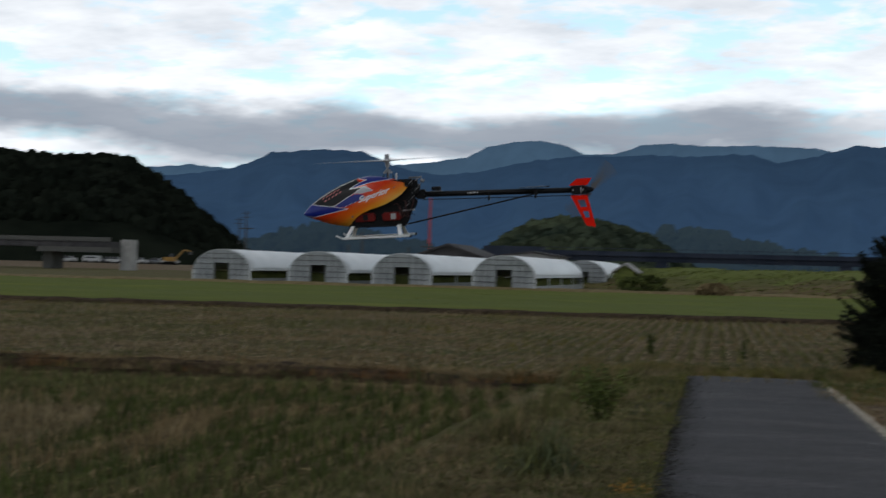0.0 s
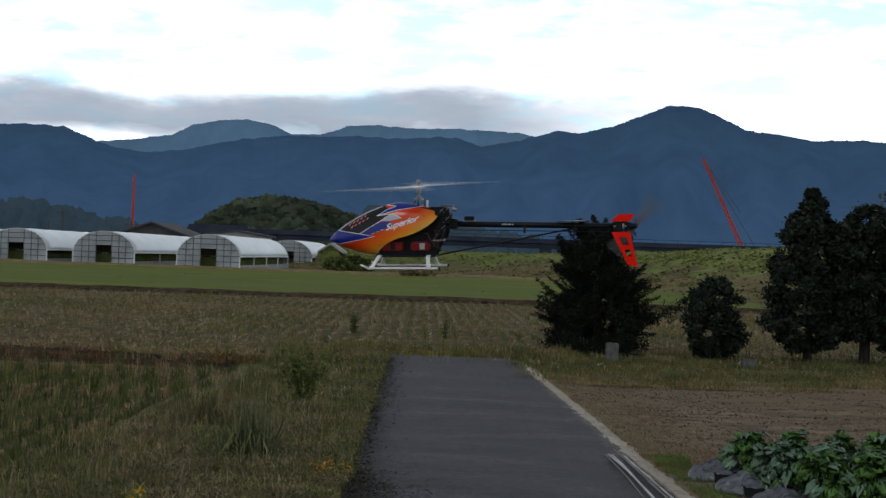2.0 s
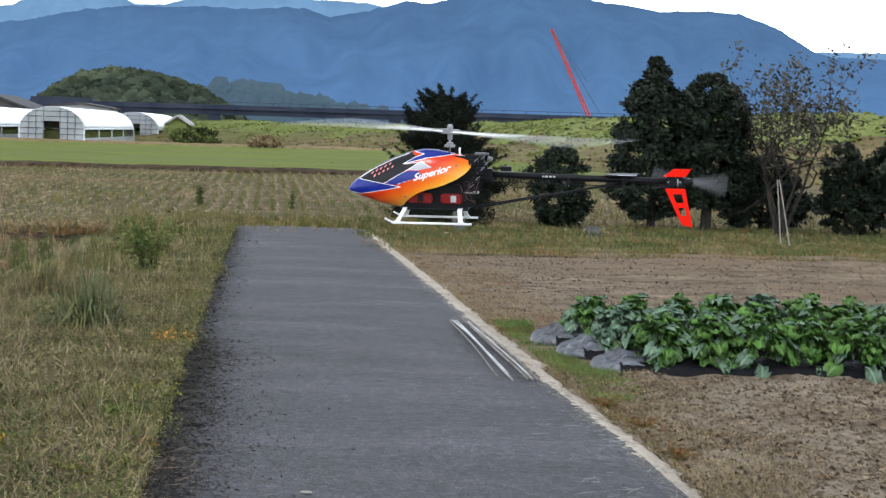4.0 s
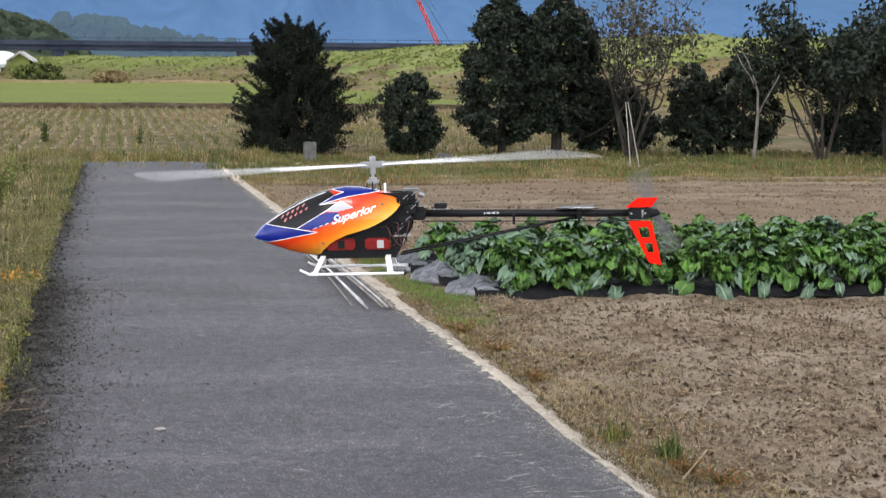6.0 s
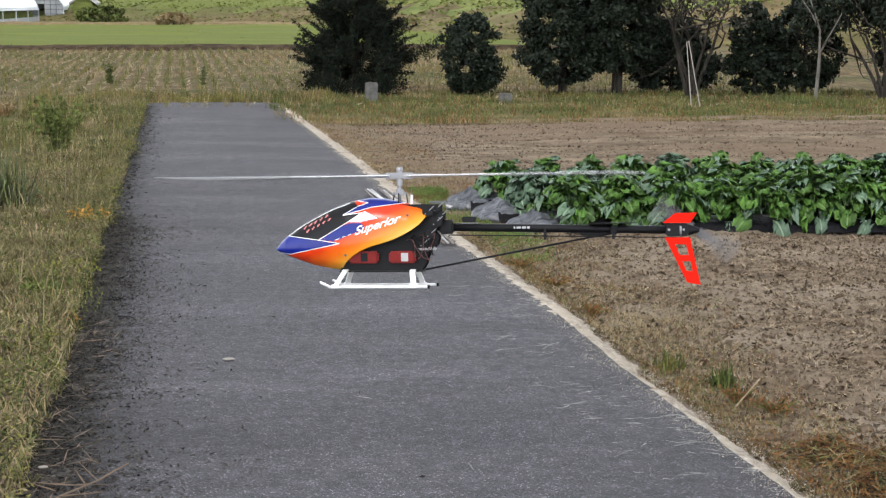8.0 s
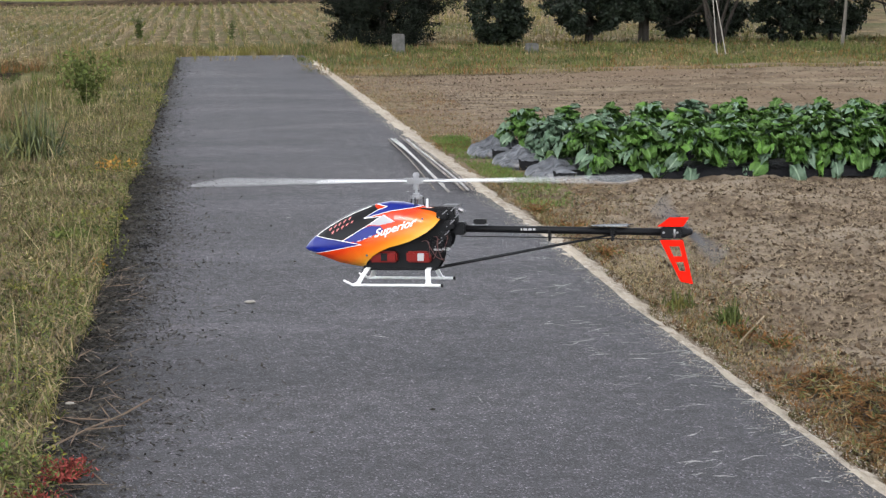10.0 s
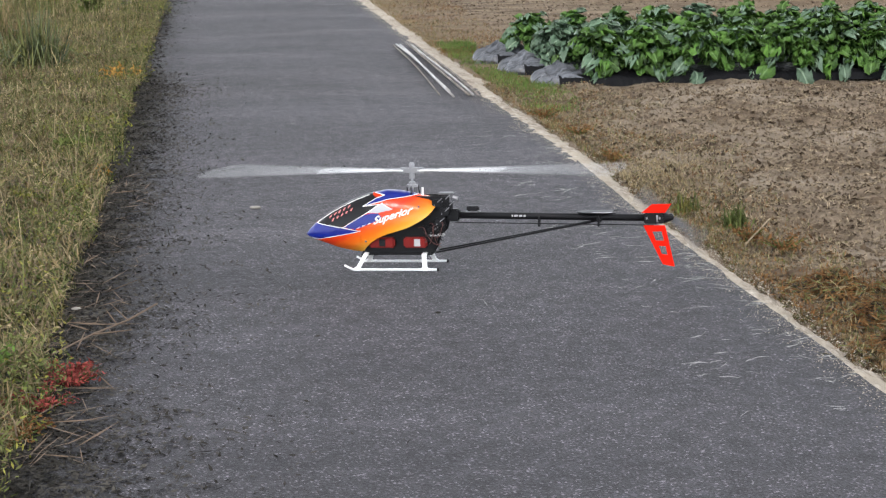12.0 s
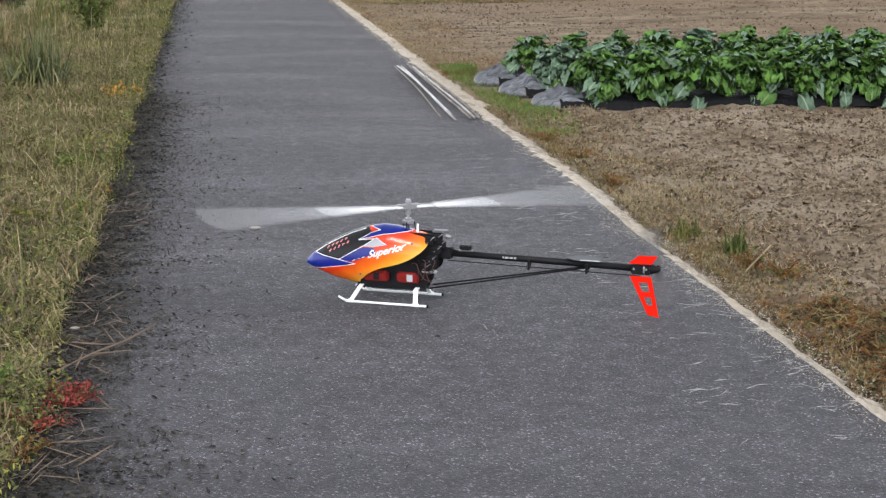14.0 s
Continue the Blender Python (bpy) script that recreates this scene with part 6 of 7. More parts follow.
def limbs(bm, a, direction, length, radius, depth, tips, spread, up):
    a = Vector(a)
    p, d = a, Vector(direction).normalized()
    segs = 3
    for i in range(segs):
        d = (d + Vector(rng.normal(0, 0.14, 3)) + Vector((0, 0, up))).normalized()
        q = p + d * length / segs
        r0, r1 = radius * (1 - 0.45 * i / segs), radius * (1 - 0.45 * (i + 1) / segs)
        add_rod(bm, p, q, r0, r1, seg=6, cap=False)
        p = q
        if depth <= 1:
            tips.append(p.copy())
        if depth > 0 and i >= 1:
            nd = (d + Vector(rng.normal(0, spread, 3))).normalized()
            limbs(bm, p, nd, length * 0.68, r1 * 0.75, depth - 1, tips, spread, up)
    if depth > 0:
        nd = (d + Vector(rng.normal(0, spread, 3))).normalized()
        limbs(bm, p, nd, length * 0.72, radius * 0.5, depth - 1, tips, spread, up)


def dense_tree(x, y, prof, label, leaf_mat, clumps, per, size, aspect, trunk=0.06, lobes=0.25, name="tree", category="tree", sprays=0):
    """prof: (height, half width) from the ground up; a crown of small leaves in clumps round it."""
    top = tagged(new(name), label, category)
    top.location = (x, y, -0.04)
    h = prof[-1][0]
    bm = bmesh.new()
    add_rod(bm, (0, 0, 0), (0.03, 0.02, h * 0.5), trunk, trunk * 0.7, seg=9)
    add_rod(bm, (0.03, 0.02, h * 0.5), (0, 0, h * 0.92), trunk * 0.7, trunk * 0.2, seg=8)
    pts = []
    hs, ws = [p[0] for p in prof], [p[1] for p in prof]
    for i in range(clumps):
        z = rng.uniform(hs[0], h)
        a = rng.uniform(0, 2 * math.pi)
        w = float(np.interp(z, hs, ws)) * (1 + lobes * noise.noise(Vector((math.cos(a) * 1.6, math.sin(a) * 1.6, z * 2.1 + x))))
        r = w * rng.uniform(0.25, 1.0) ** 0.5
        c = np.array([r * math.cos(a), r * math.sin(a), z])
        if i % 9 == 0:
            add_rod(bm, (0, 0, max(0.15, z * 0.75)), tuple(c * np.array([0.95, 0.95, 1])), 0.014, 0.005, seg=5, cap=False)
        pts.append(c + rng.normal(0, 1, (per, 3)) * np.array([0.06, 0.06, 0.045]) * (w + 0.35))
    # single boughs that reach out of the crown
    for i in range(sprays):
        z = rng.uniform(hs[0] + 0.15, h * 0.97)
        a = rng.uniform(0, 2 * math.pi)
        w = float(np.interp(z, hs, ws))
        d = np.array([math.cos(a), math.sin(a), rng.uniform(0.1, 1.1) + 0.8 * (z / h) ** 3])
        d /= np.linalg.norm(d)
        p0 = np.array([0.5 * w * math.cos(a), 0.5 * w * math.sin(a), z - 0.1])
        reach = 0.5 * w + rng.uniform(0.12, 0.38)
        add_rod(bm, tuple(p0), tuple(p0 + d * reach), 0.010, 0.003, seg=5, cap=False)
        u = rng.uniform(0.3, 1.05, 95)[:, None]
        pts.append(p0 + d * reach * u + rng.normal(0, 1, (95, 3)) * 0.045 * (1.25 - u))
    part("trunk", bm, M_BARK, top)
    quads_object("crown", leaf_cloud(np.concatenate(pts), size, aspect), leaf_mat, top)
    return top


def airy_tree(x, y, h, label, leaf_mat, trunks, leaves, size, bark, spread=0.55, depth=3, name="tree", reach=0.36):
    top = tagged(new(name), label, "tree")
    top.location = (x, y, -0.05)
    bm = bmesh.new()
    tips = []
    for i in range(trunks):
        a = 2 * math.pi * i / trunks + rng.uniform(0, 1)
        limbs(bm, (0.05 * math.cos(a), 0.05 * math.sin(a), 0), (0.28 * math.cos(a), 0.28 * math.sin(a), 1), h * reach, 0.036, depth, tips, spread, 0.10)
    part("trunk", bm, bark, top)
    t = np.array([v[:] for v in tips])
    t = t[(t[:, 2] > h * 0.3)]
    pick = t[rng.integers(0, len(t), leaves)] + rng.normal(0, 0.085, (leaves, 3))
    quads_object("crown", leaf_cloud(pick, size, 0.5), leaf_mat, top)
    return top


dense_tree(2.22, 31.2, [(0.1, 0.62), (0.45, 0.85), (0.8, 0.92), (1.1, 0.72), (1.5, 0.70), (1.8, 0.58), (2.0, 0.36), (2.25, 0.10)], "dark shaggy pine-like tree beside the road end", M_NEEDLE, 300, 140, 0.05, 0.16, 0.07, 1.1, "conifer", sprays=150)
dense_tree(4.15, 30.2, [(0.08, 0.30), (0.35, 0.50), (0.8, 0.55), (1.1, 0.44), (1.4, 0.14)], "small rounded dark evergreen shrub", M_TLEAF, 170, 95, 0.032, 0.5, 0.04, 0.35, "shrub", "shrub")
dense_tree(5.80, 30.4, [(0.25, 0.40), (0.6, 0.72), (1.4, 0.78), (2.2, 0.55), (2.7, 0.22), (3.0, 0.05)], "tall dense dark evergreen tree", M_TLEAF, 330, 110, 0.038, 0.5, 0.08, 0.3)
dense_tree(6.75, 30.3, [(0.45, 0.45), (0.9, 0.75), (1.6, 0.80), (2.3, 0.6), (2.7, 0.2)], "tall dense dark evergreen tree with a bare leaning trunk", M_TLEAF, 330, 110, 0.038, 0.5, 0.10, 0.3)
airy_tree(7.85, 29.4, 4.3, "open many-stemmed tree with sparse brown leaves", M_BLEAF, 5, 2600, 0.045, M_BARK, 0.8, 3, reach=0.31)
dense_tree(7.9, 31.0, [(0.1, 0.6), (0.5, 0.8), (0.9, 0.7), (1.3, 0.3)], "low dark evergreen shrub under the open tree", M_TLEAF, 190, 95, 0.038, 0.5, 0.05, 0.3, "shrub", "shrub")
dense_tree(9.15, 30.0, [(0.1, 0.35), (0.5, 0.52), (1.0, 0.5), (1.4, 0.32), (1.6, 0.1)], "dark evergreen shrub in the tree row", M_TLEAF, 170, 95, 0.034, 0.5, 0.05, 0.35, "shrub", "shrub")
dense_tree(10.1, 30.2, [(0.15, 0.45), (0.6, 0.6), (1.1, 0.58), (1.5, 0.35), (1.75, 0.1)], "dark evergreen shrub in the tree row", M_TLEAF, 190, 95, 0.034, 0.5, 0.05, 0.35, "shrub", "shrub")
airy_tree(9.75, 28.6, 1.9, "slim pale-barked young tree with few leaves", M_BLEAF, 1, 60, 0.035, M_PALEBARK, 0.5, 1, reach=0.62)
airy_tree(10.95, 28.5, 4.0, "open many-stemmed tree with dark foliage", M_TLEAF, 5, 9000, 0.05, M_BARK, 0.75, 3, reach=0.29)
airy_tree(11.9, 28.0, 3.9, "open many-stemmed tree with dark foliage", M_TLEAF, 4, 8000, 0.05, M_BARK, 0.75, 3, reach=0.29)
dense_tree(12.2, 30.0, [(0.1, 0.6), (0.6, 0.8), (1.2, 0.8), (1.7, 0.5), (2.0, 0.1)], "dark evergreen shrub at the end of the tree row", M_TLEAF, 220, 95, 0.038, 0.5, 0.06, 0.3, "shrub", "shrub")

# ---- small things round the road ----
M_CONCRETE = material("weathered_concrete", (0.065, 0.063, 0.058), (0.13, 0.127, 0.118), scale=9, rough=0.95, bump=0.006, spec=0.1)
M_PIPE = material("galvanised_pipe", (0.20, 0.185, 0.17), (0.52, 0.51, 0.49), scale=3, rough=0.5, metal=0.1, spec=0.3)
M_PIPE_RUSTY = material("rusty_pipe", (0.07, 0.055, 0.045), (0.26, 0.225, 0.195), scale=6, rough=0.7, metal=0.1, spec=0.3)
M_POLE = plain("white_stake", (0.24, 0.22, 0.19), rough=0.7)


def marker_post(x, y, w, h, label):
    bm = box(-w / 2, w / 2, -w / 2, w / 2, -0.05, h, 0.012)
    ob = tagged(mesh_object("marker_post", bm, M_CONCRETE), label, "post")
    ob.location = (x, y, -0.03)


marker_post(2.30, 28.7, 0.20, 0.30, "short square grey concrete marker post in the grass")
marker_post(4.44, 28.2, 0.20, 0.14, "low grey concrete marker block in the grass")
for i, (xa, ya, xb, yb) in enumerate(((1.10, 14.52, 1.165, 11.23), (1.12, 14.47, 1.24, 11.33), (1.155, 14.51, 1.245, 11.09), (1.21, 14.60, 1.345, 11.09), (1.25, 14.44, 1.38, 11.16), (1.27, 14.43, 1.405, 11.10))):
    pts = [(xa + (xb - xa) * u + 0.010 * math.sin(u * 3.1 + i) * math.sin(u * math.pi), ya + (yb - ya) * u, 0.006 + 0.008 * (i % 2) + 0.010 * math.sin(u * math.pi)) for u in np.linspace(0, 1, 13)]
    tagged(mesh_object("metal_pipe", tube(pts, 0.0078 if i else 0.005), M_PIPE if i in (1, 2, 4) else M_PIPE_RUSTY, None, True), "long thin galvanised greenhouse pipe lying on the road edge", "pipe", "pipes on the road edge")
for dx, dy in ((0.0, 0.02), (0.09, 0.0)):
    tagged(mesh_object("stake", rod((7.14 + dx * 1.5, 26.7 + dy, -0.05), (7.07 + dx * 0.3, 26.8 + dy, 0.98), 0.010, 0.008), M_POLE), "thin pale stake leaning on the open tree", "stake", "leaning stakes")
bm = bmesh.new()
tw = [(-0.66, 5.2, 0.012), (-0.55, 5.4, 0.02), (-0.45, 5.6, 0.012), (-0.36, 5.74, 0.03)]
for a, b in zip(tw, tw[1:]):
    add_rod(bm, a, b, 0.004, 0.003, seg=6)
add_rod(bm, tw[1], (-0.42, 5.40, 0.03), 0.003, 0.0015, seg=5)
add_rod(bm, tw[2], (-0.52, 5.75, 0.035), 0.0025, 0.001, seg=5)
tagged(mesh_object("twig", bm, M_TWIG), "dry fallen twig lying on the road edge", "twig")
for sx, sy, sr in ((-0.03, 7.56, 0.018), (-0.645, 5.82, 0.012)):
    bm = bmesh.new()
    bmesh.ops.create_icosphere(bm, subdivisions=2, radius=sr)
    for v in bm.verts:
        v.co = Vector((sx + v.co.x * 1.5, sy + v.co.y, 0.004 + v.co.z * 0.4)) + Vector((0, 0, 0.002 * noise.noise(v.co * 90)))
    tagged(mesh_object("pebble", bm, M_POLE, None, True), "small white pebble lying on the asphalt", "pebble", "pebbles on the road")

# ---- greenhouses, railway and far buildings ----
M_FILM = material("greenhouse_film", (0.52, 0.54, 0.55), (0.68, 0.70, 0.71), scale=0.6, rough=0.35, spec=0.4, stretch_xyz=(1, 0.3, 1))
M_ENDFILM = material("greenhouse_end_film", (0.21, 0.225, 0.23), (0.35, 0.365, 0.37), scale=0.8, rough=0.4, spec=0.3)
M_TUBE = plain("greenhouse_tube", (0.09, 0.095, 0.10), rough=0.5, metal=0.3)
M_INSIDE = material("greenhouse_inside", (0.05, 0.06, 0.02), (0.12, 0.13, 0.045), scale=1.2, rough=1.0, spec=0.0)
M_GIRDER = material("blue_grey_girder", (0.016, 0.022, 0.040), (0.035, 0.042, 0.062), scale=0.3, rough=0.7, spec=0.2)
M_ROOF = material("dark_roof", (0.035, 0.033, 0.036), (0.075, 0.07, 0.07), scale=0.7, rough=0.8, spec=0.2)
M_WALL = material("pale_wall", (0.26, 0.25, 0.24), (0.40, 0.39, 0.37), scale=0.6, rough=0.9, spec=0.1)
M_CRANE = plain("crane_red", (0.42, 0.035, 0.02), rough=0.5)
M_DARKPOLE = plain("dark_pole", (0.05, 0.05, 0.05), rough=0.8)
M_CARWHITE = plain("car_white", (0.42, 0.42, 0.42), rough=0.3)
M_CARSILVER = plain("car_silver", (0.18, 0.185, 0.195), rough=0.3, metal=0.4)
M_GLASS = plain("car_glass", (0.02, 0.022, 0.025), rough=0.1)
M_YELLOW = plain("excavator_yellow", (0.30, 0.17, 0.03), rough=0.5)


def greenhouse(x, y, w, h, length, door=True):
    top = tagged(new("greenhouse"), "white plastic film tunnel greenhouse with open sides", "greenhouse", "tunnel greenhouses")
    top.location = (x, y, 0)
    eave = 1.0

    def arch(u):
        a = math.pi * u
        return -w / 2 * math.cos(a), eave + (h - eave) * math.sin(a) ** 1.05

    us = np.linspace(0, 1, 21)
    verts, faces = [], []
    ys = np.linspace(0, length, 26)
    for yy in ys:
        for u in us:
            ax, az = arch(u)
            verts.append((ax, yy, az + 0.02 * math.sin(yy * 2.5)))
    k = len(us)
    for j in range(len(ys) - 1):
        for i in range(k - 1):
            a = j * k + i
            faces.append((a, a + 1, a + k + 1, a + k))
    roof = data_object("roof_film", verts, faces, M_FILM, top, True)
    th = roof.modifiers.new("thickness", "SOLIDIFY")
    th.thickness = 0.03
    for yy in (0.0, length):
        bm = bmesh.new()
        dw, dh = 0.62, 1.55
        ring = [bm.verts.new((ax, yy, az)) for ax, az in [arch(u) for u in us]]
        lb, rb = bm.verts.new((-w / 2, yy, -0.05)), bm.verts.new((w / 2, yy, -0.05))
        d = [bm.verts.new(v) for v in ((-dw, yy, -0.05), (-dw, yy, dh), (dw, yy, dh), (dw, yy, -0.05))]
        m = len(ring) // 2
        bm.faces.new([lb, d[0], d[1], ring[m]] + ring[:m][::-1])
        bm.faces.new([d[3], rb] + ring[m:][::-1] + [d[2]])
        bm.faces.new([d[1], d[2], ring[m]])
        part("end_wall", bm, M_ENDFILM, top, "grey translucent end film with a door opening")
        for z in (0.55, 1.0, 1.45, 1.9, 2.3):
            half = w / 2 if z <= eave else w / 2 * math.sqrt(max(0, 1 - ((z - eave) / (h - eave)) ** 1.9))
            for x0, x1 in (((-half, -dw), (dw, half)) if z < dh else ((-half, half),)):
                part("cross_tube", rod((x0, yy - 0.03, z), (x1, yy - 0.03, z), 0.028, seg=5), M_TUBE, top)
        for xx in (-1.75, -1.2, -dw, dw, 1.2, 1.75):
            zt = eave + (h - eave) * (1 - (abs(xx) / (w / 2)) ** 2) ** 0.525
            part("upright_tube", rod((xx, yy - 0.04, -0.05), (xx, yy - 0.04, zt), 0.03, seg=5), M_TUBE, top)
    for s in (-1, 1):
        for yy in (0.0, length * 0.25, length * 0.5, length * 0.75, length):
            part("corner_post", rod((s * w / 2, yy, -0.1), (s * w / 2, yy, eave), 0.06, seg=6), M_FILM, top)
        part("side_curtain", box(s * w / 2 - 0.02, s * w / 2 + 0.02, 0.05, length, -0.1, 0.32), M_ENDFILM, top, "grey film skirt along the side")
        part("eave_roll", rod((s * w / 2, 0, eave), (s * w / 2, length, eave), 0.07, seg=6), M_FILM, top)
    part("inner_crop", box(-w / 2 + 0.35, w / 2 - 0.35, 1.0, length - 1, -0.1, 0.85, 0.2), M_INSIDE, top, "dark green crop in the shade inside")
    return top


for gx, gl in ((-44.4, 46), (-36.2, 46), (-29.2, 46), (-20.4, 36)):
    greenhouse(gx, 139.0 if gx < -25 else 136.0, 4.9, 2.68, gl)
greenhouse(-18.6, 178, 4.9, 2.7, 30)


def viaduct():
    top = tagged(new("railway_viaduct"), "long low dark blue-grey railway viaduct across the plain", "viaduct")
    top.location = (0, 236, 0)
    part("girder", box(-30, 130, -1.2, 1.2, 3.05, 4.35, 0.05), M_GIRDER, top)
    part("girder", box(-38, -30, -1.4, 1.4, 2.8, 4.75, 0.05), M_GIRDER, top, "deeper dark girder span")
    part("walkway", box(-30, 130, -1.7, -1.2, 3.75, 3.85), M_GIRDER, top)
    for i in range(54):
        part("rail_post", box(-29.5 + i * 3, -29.42 + i * 3, -1.66, -1.58, 3.85, 4.75), M_GIRDER, top)
    part("hand_rail", box(-30, 130, -1.66, -1.6, 4.7, 4.76), M_GIRDER, top)
    for x in (-38, -14, 10, 34, 58, 82, 106):
        part("pier", box(x - 0.8, x + 0.8, -1, 1, -0.2, 3.1, 0.1), M_GIRDER, top)


viaduct()


def gable_house(name, label, x, y, w, d, eave, ridge, roof_mat, wall_mat, windows=0):
    top = tagged(new(name), label, "building")
    top.location = (x, y, 0)
    part("wall", box(-w / 2, w / 2, 0, d, -0.1, eave), wall_mat, top)
    bm = bmesh.new()
    o = 0.4
    prof = [(-w / 2 - o, eave - 0.05), (0, ridge), (w / 2 + o, eave - 0.05), (w / 2 + o, eave - 0.25), (0, ridge - 0.22), (-w / 2 - o, eave - 0.25)]
    a = [bm.verts.new((px, -o, pz)) for px, pz in prof]
    b = [bm.verts.new((px, d + o, pz)) for px, pz in prof]
    for i in range(6):
        bm.faces.new((a[i], a[(i + 1) % 6], b[(i + 1) % 6], b[i]))
    bm.faces.new((a[0], a[1], a[4], a[5]))
    bm.faces.new((a[1], a[2], a[3], a[4]))
    bm.faces.new((b[0], b[1], b[4], b[5]))
    bm.faces.new((b[1], b[2], b[3], b[4]))
    bmesh.ops.recalc_face_normals(bm, faces=bm.faces[:])
    part("roof", bm, roof_mat, top)
    bm = bmesh.new()
    bm.faces.new([bm.verts.new(v) for v in ((-w / 2, 0, eave), (w / 2, 0, eave), (0, 0, ridge - 0.2))])
    part("gable", bm, wall_mat, top)
    for i in range(windows):
        wx = -w / 2 + w * (i + 0.5) / windows
        win = part("window", box(wx - 0.6, wx + 0.6, -0.05, 0.03, 1.2, 2.2), M_GLASS, top)
        part("frame", box(wx - 0.7, wx + 0.7, -0.03, 0.0, 1.1, 1.2), M_WALL, win)


gable_house("barn", "dark-roofed long barn behind the greenhouses", -37.5, 205, 11.5, 16, 2.4, 4.5, M_ROOF, M_ROOF)
gable_house("shed", "low grey shed behind the greenhouses", -28.5, 212, 7, 8, 3.4, 3.9, M_ROOF, M_WALL, 3)
gable_house("shed", "small white tent-like shed below the viaduct", -14.0, 175, 1.8, 5, 1.75, 2.55, M_WALL, M_BANK)
dense_tree(-9.6, 138, [(0.1, 1.6), (0.5, 2.2), (0.9, 1.9), (1.3, 0.6)], "dark green scrub at the field's far edge", M_GRASS_G, 70, 40, 0.16, 0.5, 0.08, 0.4, "scrub", "shrub")
dense_tree(-4.0, 132, [(0.1, 1.2), (0.4, 1.6), (0.7, 1.2), (0.9, 0.5)], "brownish scrub at the field's far edge", M_STRAW, 50, 40, 0.14, 0.4, 0.08, 0.4, "scrub", "shrub")


def lattice_mast(name, label, a, b, side, bays):
    top = tagged(new(name), label, "crane")
    a, b = Vector(a), Vector(b)
    ax = (b - a).normalized()
    u = ax.cross(Vector((0, 1, 0))).normalized()
    v = ax.cross(u)
    cs = [u * side * i + v * side * j for i, j in ((-1, -1), (1, -1), (1, 1), (-1, 1))]
    for c in cs:
        part("chord", rod(a + c, b + c * 0.5, 0.13, 0.09, seg=5), M_CRANE, top)
    for k in range(bays):
        p, q = a.lerp(b, k / bays), a.lerp(b, (k + 1) / bays)
        f0, f1 = 1 - 0.5 * k / bays, 1 - 0.5 * (k + 1) / bays
        bm = bmesh.new()
        for i in range(4):
            add_rod(bm, p + cs[i] * f0, q + cs[(i + 1) % 4] * f1, 0.07, seg=4)
            add_rod(bm, p + cs[i] * f0, p + cs[(i + 1) % 4] * f0, 0.06, seg=4)
        part("brace", bm, M_CRANE, top)
    return top


c1 = lattice_mast("piling_mast", "slim upright red piling mast beyond the barn", (-77.6, 400, -0.1), (-77.5, 400, 17.8), 0.22, 12)
c2 = lattice_mast("crane", "red lattice crane with a leaning boom beyond the levee", (64, 400, 1.0), (52.2, 400, 25.9), 0.42, 18)
part("cab", box(62, 67, 398, 402, -0.1, 3.2, 0.2), M_CRANE, c2)
part("guy_line", rod((66.5, 400, 3.2), (52.2, 400, 25.9), 0.06, seg=4), M_DARKPOLE, c2)
part("hoist_line", rod((52.2, 400, 25.9), (61, 400, 14), 0.05, seg=4), M_DARKPOLE, c2)


def utility_pole(x, y, h, arms):
    top = tagged(new("utility_pole"), "dark wooden utility pole with crossarms", "utility pole", "utility poles")
    top.location = (x, y, -0.1)
    part("pole", rod((0, 0, 0), (0, 0, h), 0.22, 0.15, seg=7), M_DARKPOLE, top)
    for i in range(arms):
        part("crossarm", box(-1.1, 1.1, -0.08, 0.08, h - 0.6 - i * 1.0, h - 0.45 - i * 1.0), M_DARKPOLE, top)


for ux, uy, uh, ua in ((-58.5, 250, 6.6, 1), (-49.0, 252, 5.2, 1), (-62.5, 258, 4.8, 0), (-52.8, 256, 4.6, 0), (-75, 246, 7.2, 1), (-128, 420, 14.5, 2), (-131, 424, 13.0, 2)):
    utility_pole(ux, uy, uh, ua)


def flyover():
    top = tagged(new("unfinished_flyover"), "unfinished grey concrete flyover ending at a pale pier", "flyover")
    y = 262
    part("deck", box(-190, -99.9, y - 5, y + 5, 3.35, 4.3, 0.05), M_ROOF, top)
    part("parapet", box(-190, -100, y - 5.2, y - 4.9, 4.3, 4.95), M_CONCRETE, top)
    part("pier", box(-99.9, -97.9, y - 1.2, y + 1.2, -0.1, 4.7, 0.1), M_WALL, top, "pale concrete end pier")
    part("soffit", box(-112, -99.9, y - 5.1, y + 5, 2.6, 3.4), M_CONCRETE, top)
    for x in (-111.5, -127, -145, -165):
        part("column", box(x - 0.9, x + 0.9, y - 2, y + 2, -0.1, 3.4, 0.1), M_CONCRETE, top)


flyover()
strip("car_park", -260, -95, 300, 348, 6.0, lambda x, y: -0.15 if y < 302 else 0.8, M_SOIL_FAR, "raised gravel car park below the flyover", "car park")


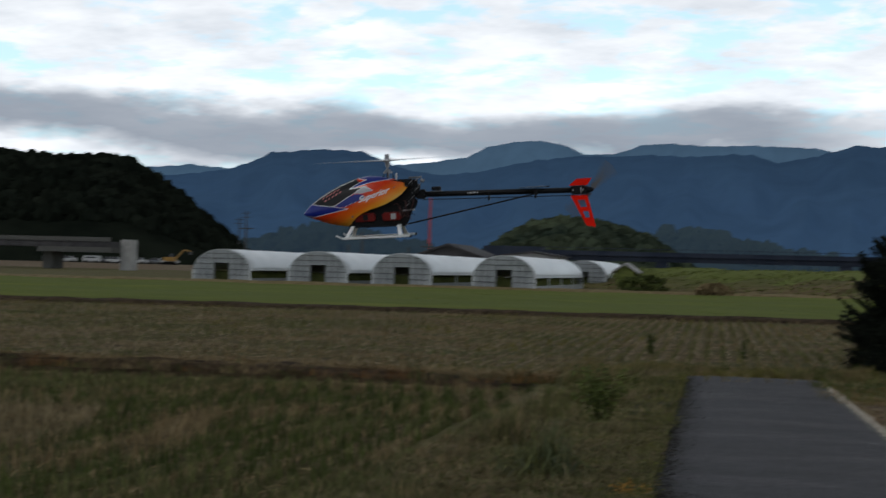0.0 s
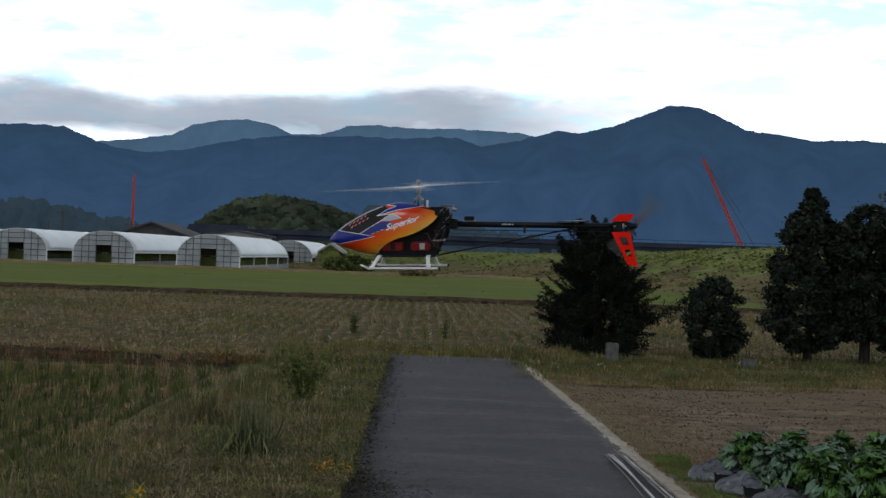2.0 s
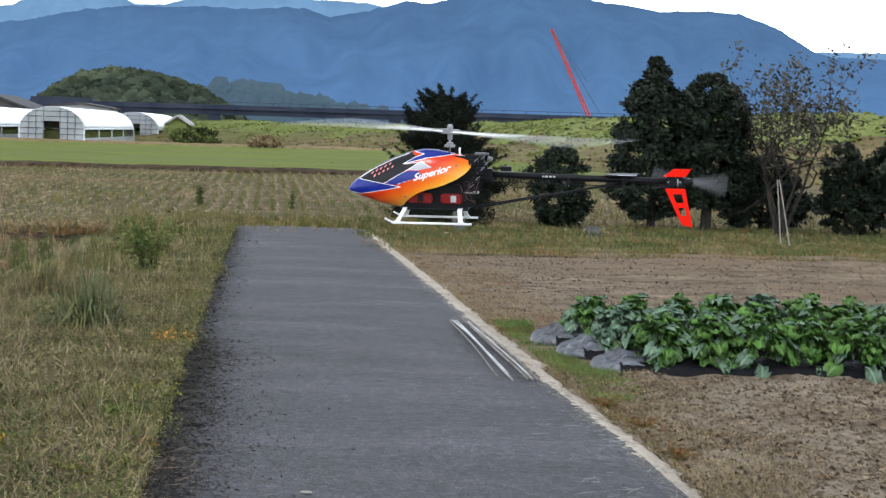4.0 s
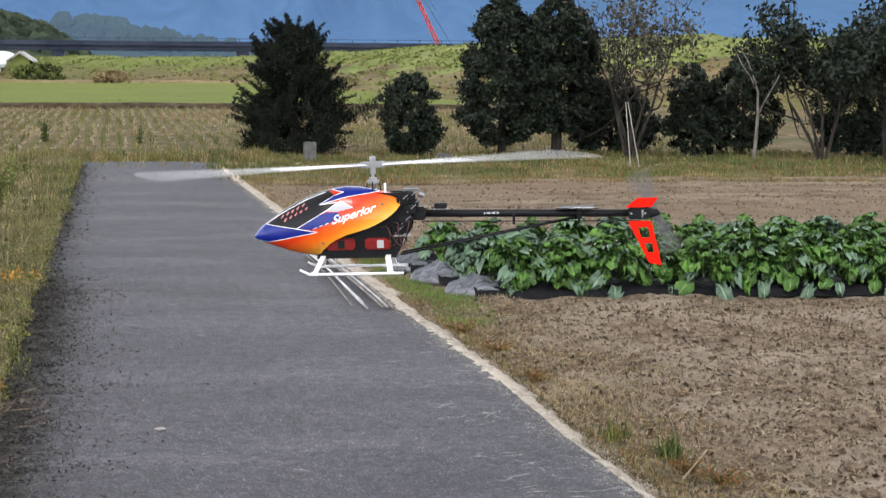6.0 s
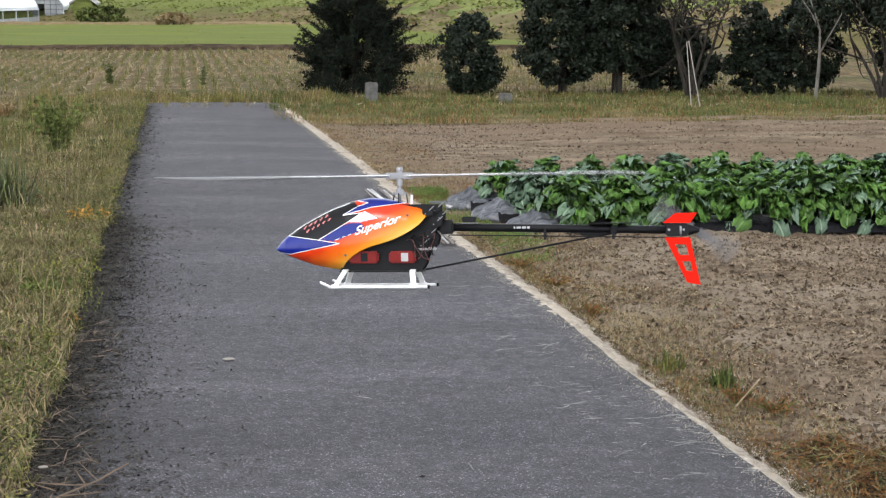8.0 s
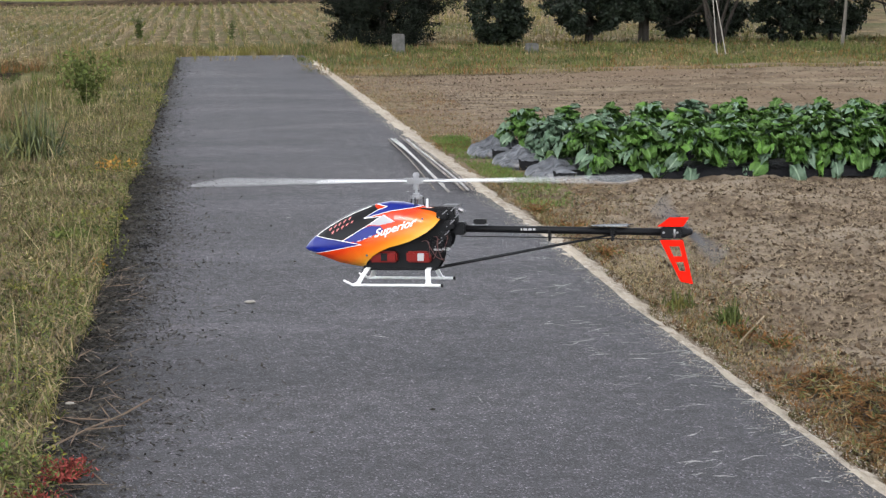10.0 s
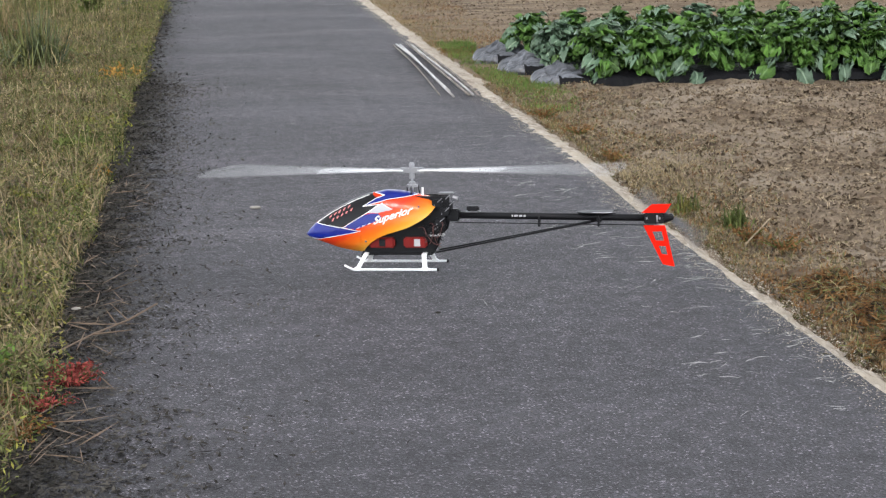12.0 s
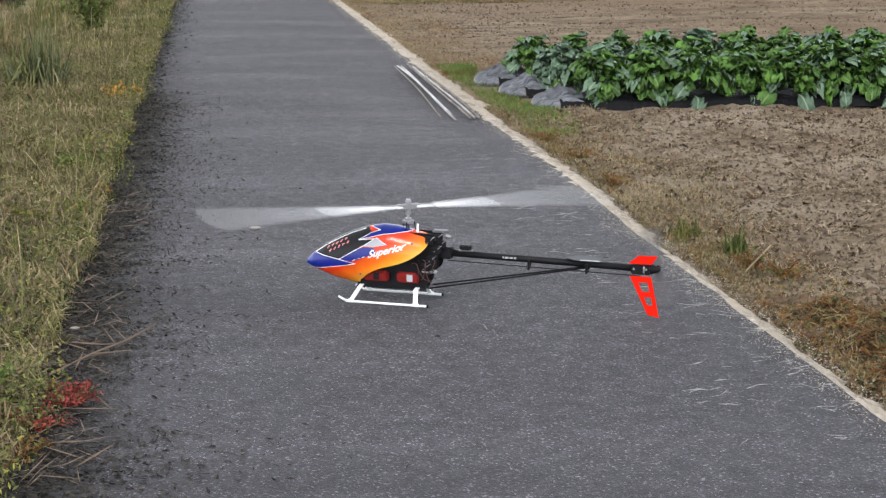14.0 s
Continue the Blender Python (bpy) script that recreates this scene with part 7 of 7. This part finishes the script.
def car(x, y, mat, label, van):
    top = tagged(new("car"), label, "car", "parked cars")
    top.location = (x, y, 0.8)
    top.scale = (0.8, 0.8, 0.8)
    h = 1.75 if van else 1.05
    bm = box(-2.1, 2.1, -0.85, 0.85, 0.3, h, 0.18)
    part("body", bm, mat, top)
    if van:
        part("window_band", box(-1.6, 1.5, -0.88, 0.88, 1.1, 1.55, 0.05), M_GLASS, top)
    else:
        cab = bmesh.new()
        g = bmesh.ops.create_cube(cab, size=1)
        for v in g["verts"]:
            k = 0.75 if v.co.z > 0 else 1
            v.co = Vector((v.co.x * 2.3 * k - 0.1, v.co.y * 1.5 * (0.85 if v.co.z > 0 else 1), 1.25 + v.co.z * 0.5))
        part("cabin", cab, M_GLASS, top)
        part("roof", box(-0.95, 0.75, -0.62, 0.62, 1.48, 1.54, 0.02), mat, top)
    for wx in (-1.3, 1.3):
        for wy in (-0.8, 0.8):
            part("wheel", rod((wx, wy - 0.1, 0.33), (wx, wy + 0.1, 0.33), 0.33, seg=12), M_BLACK, top)


for i, (cx, cy) in enumerate(((-138.6, 325), (-135.5, 326), (-129.8, 324), (-127.8, 328), (-125.4, 325), (-119.8, 323), (-117.4, 326), (-113.8, 324))):
    car(cx, cy, M_CARWHITE if i % 3 else M_CARSILVER, "parked white van on the gravel" if i in (0, 2) else ("parked white car on the gravel" if i % 3 else "parked silver car on the gravel"), i in (0, 2))


def excavator(x, y):
    top = tagged(new("excavator"), "yellow excavator with its arm raised", "excavator")
    top.location = (x, y, 0.8)
    top.scale = (0.75, 0.75, 0.75)
    part("body", box(-1.6, 1.4, -1.2, 1.2, 0.9, 2.0, 0.15), M_YELLOW, top)
    part("cab", box(-0.2, 1.2, -1.2, 0.0, 2.0, 2.9, 0.1), M_GLASS, top)
    for s in (-1, 1):
        part("track", box(-1.9, 1.9, s * 1.0 - 0.3, s * 1.0 + 0.3, 0.0, 0.8, 0.3), M_BLACK, top)
    part("boom", rod((1.2, 0, 1.5), (3.6, 0, 3.9), 0.28, 0.2, seg=6), M_YELLOW, top)
    part("stick", rod((3.6, 0, 3.9), (5.4, 0, 3.5), 0.2, 0.14, seg=6), M_YELLOW, top)
    part("bucket", box(5.0, 5.7, -0.5, 0.5, 2.7, 3.5, 0.1), M_DARKPOLE, top)


excavator(-113.4, 323)

motions()
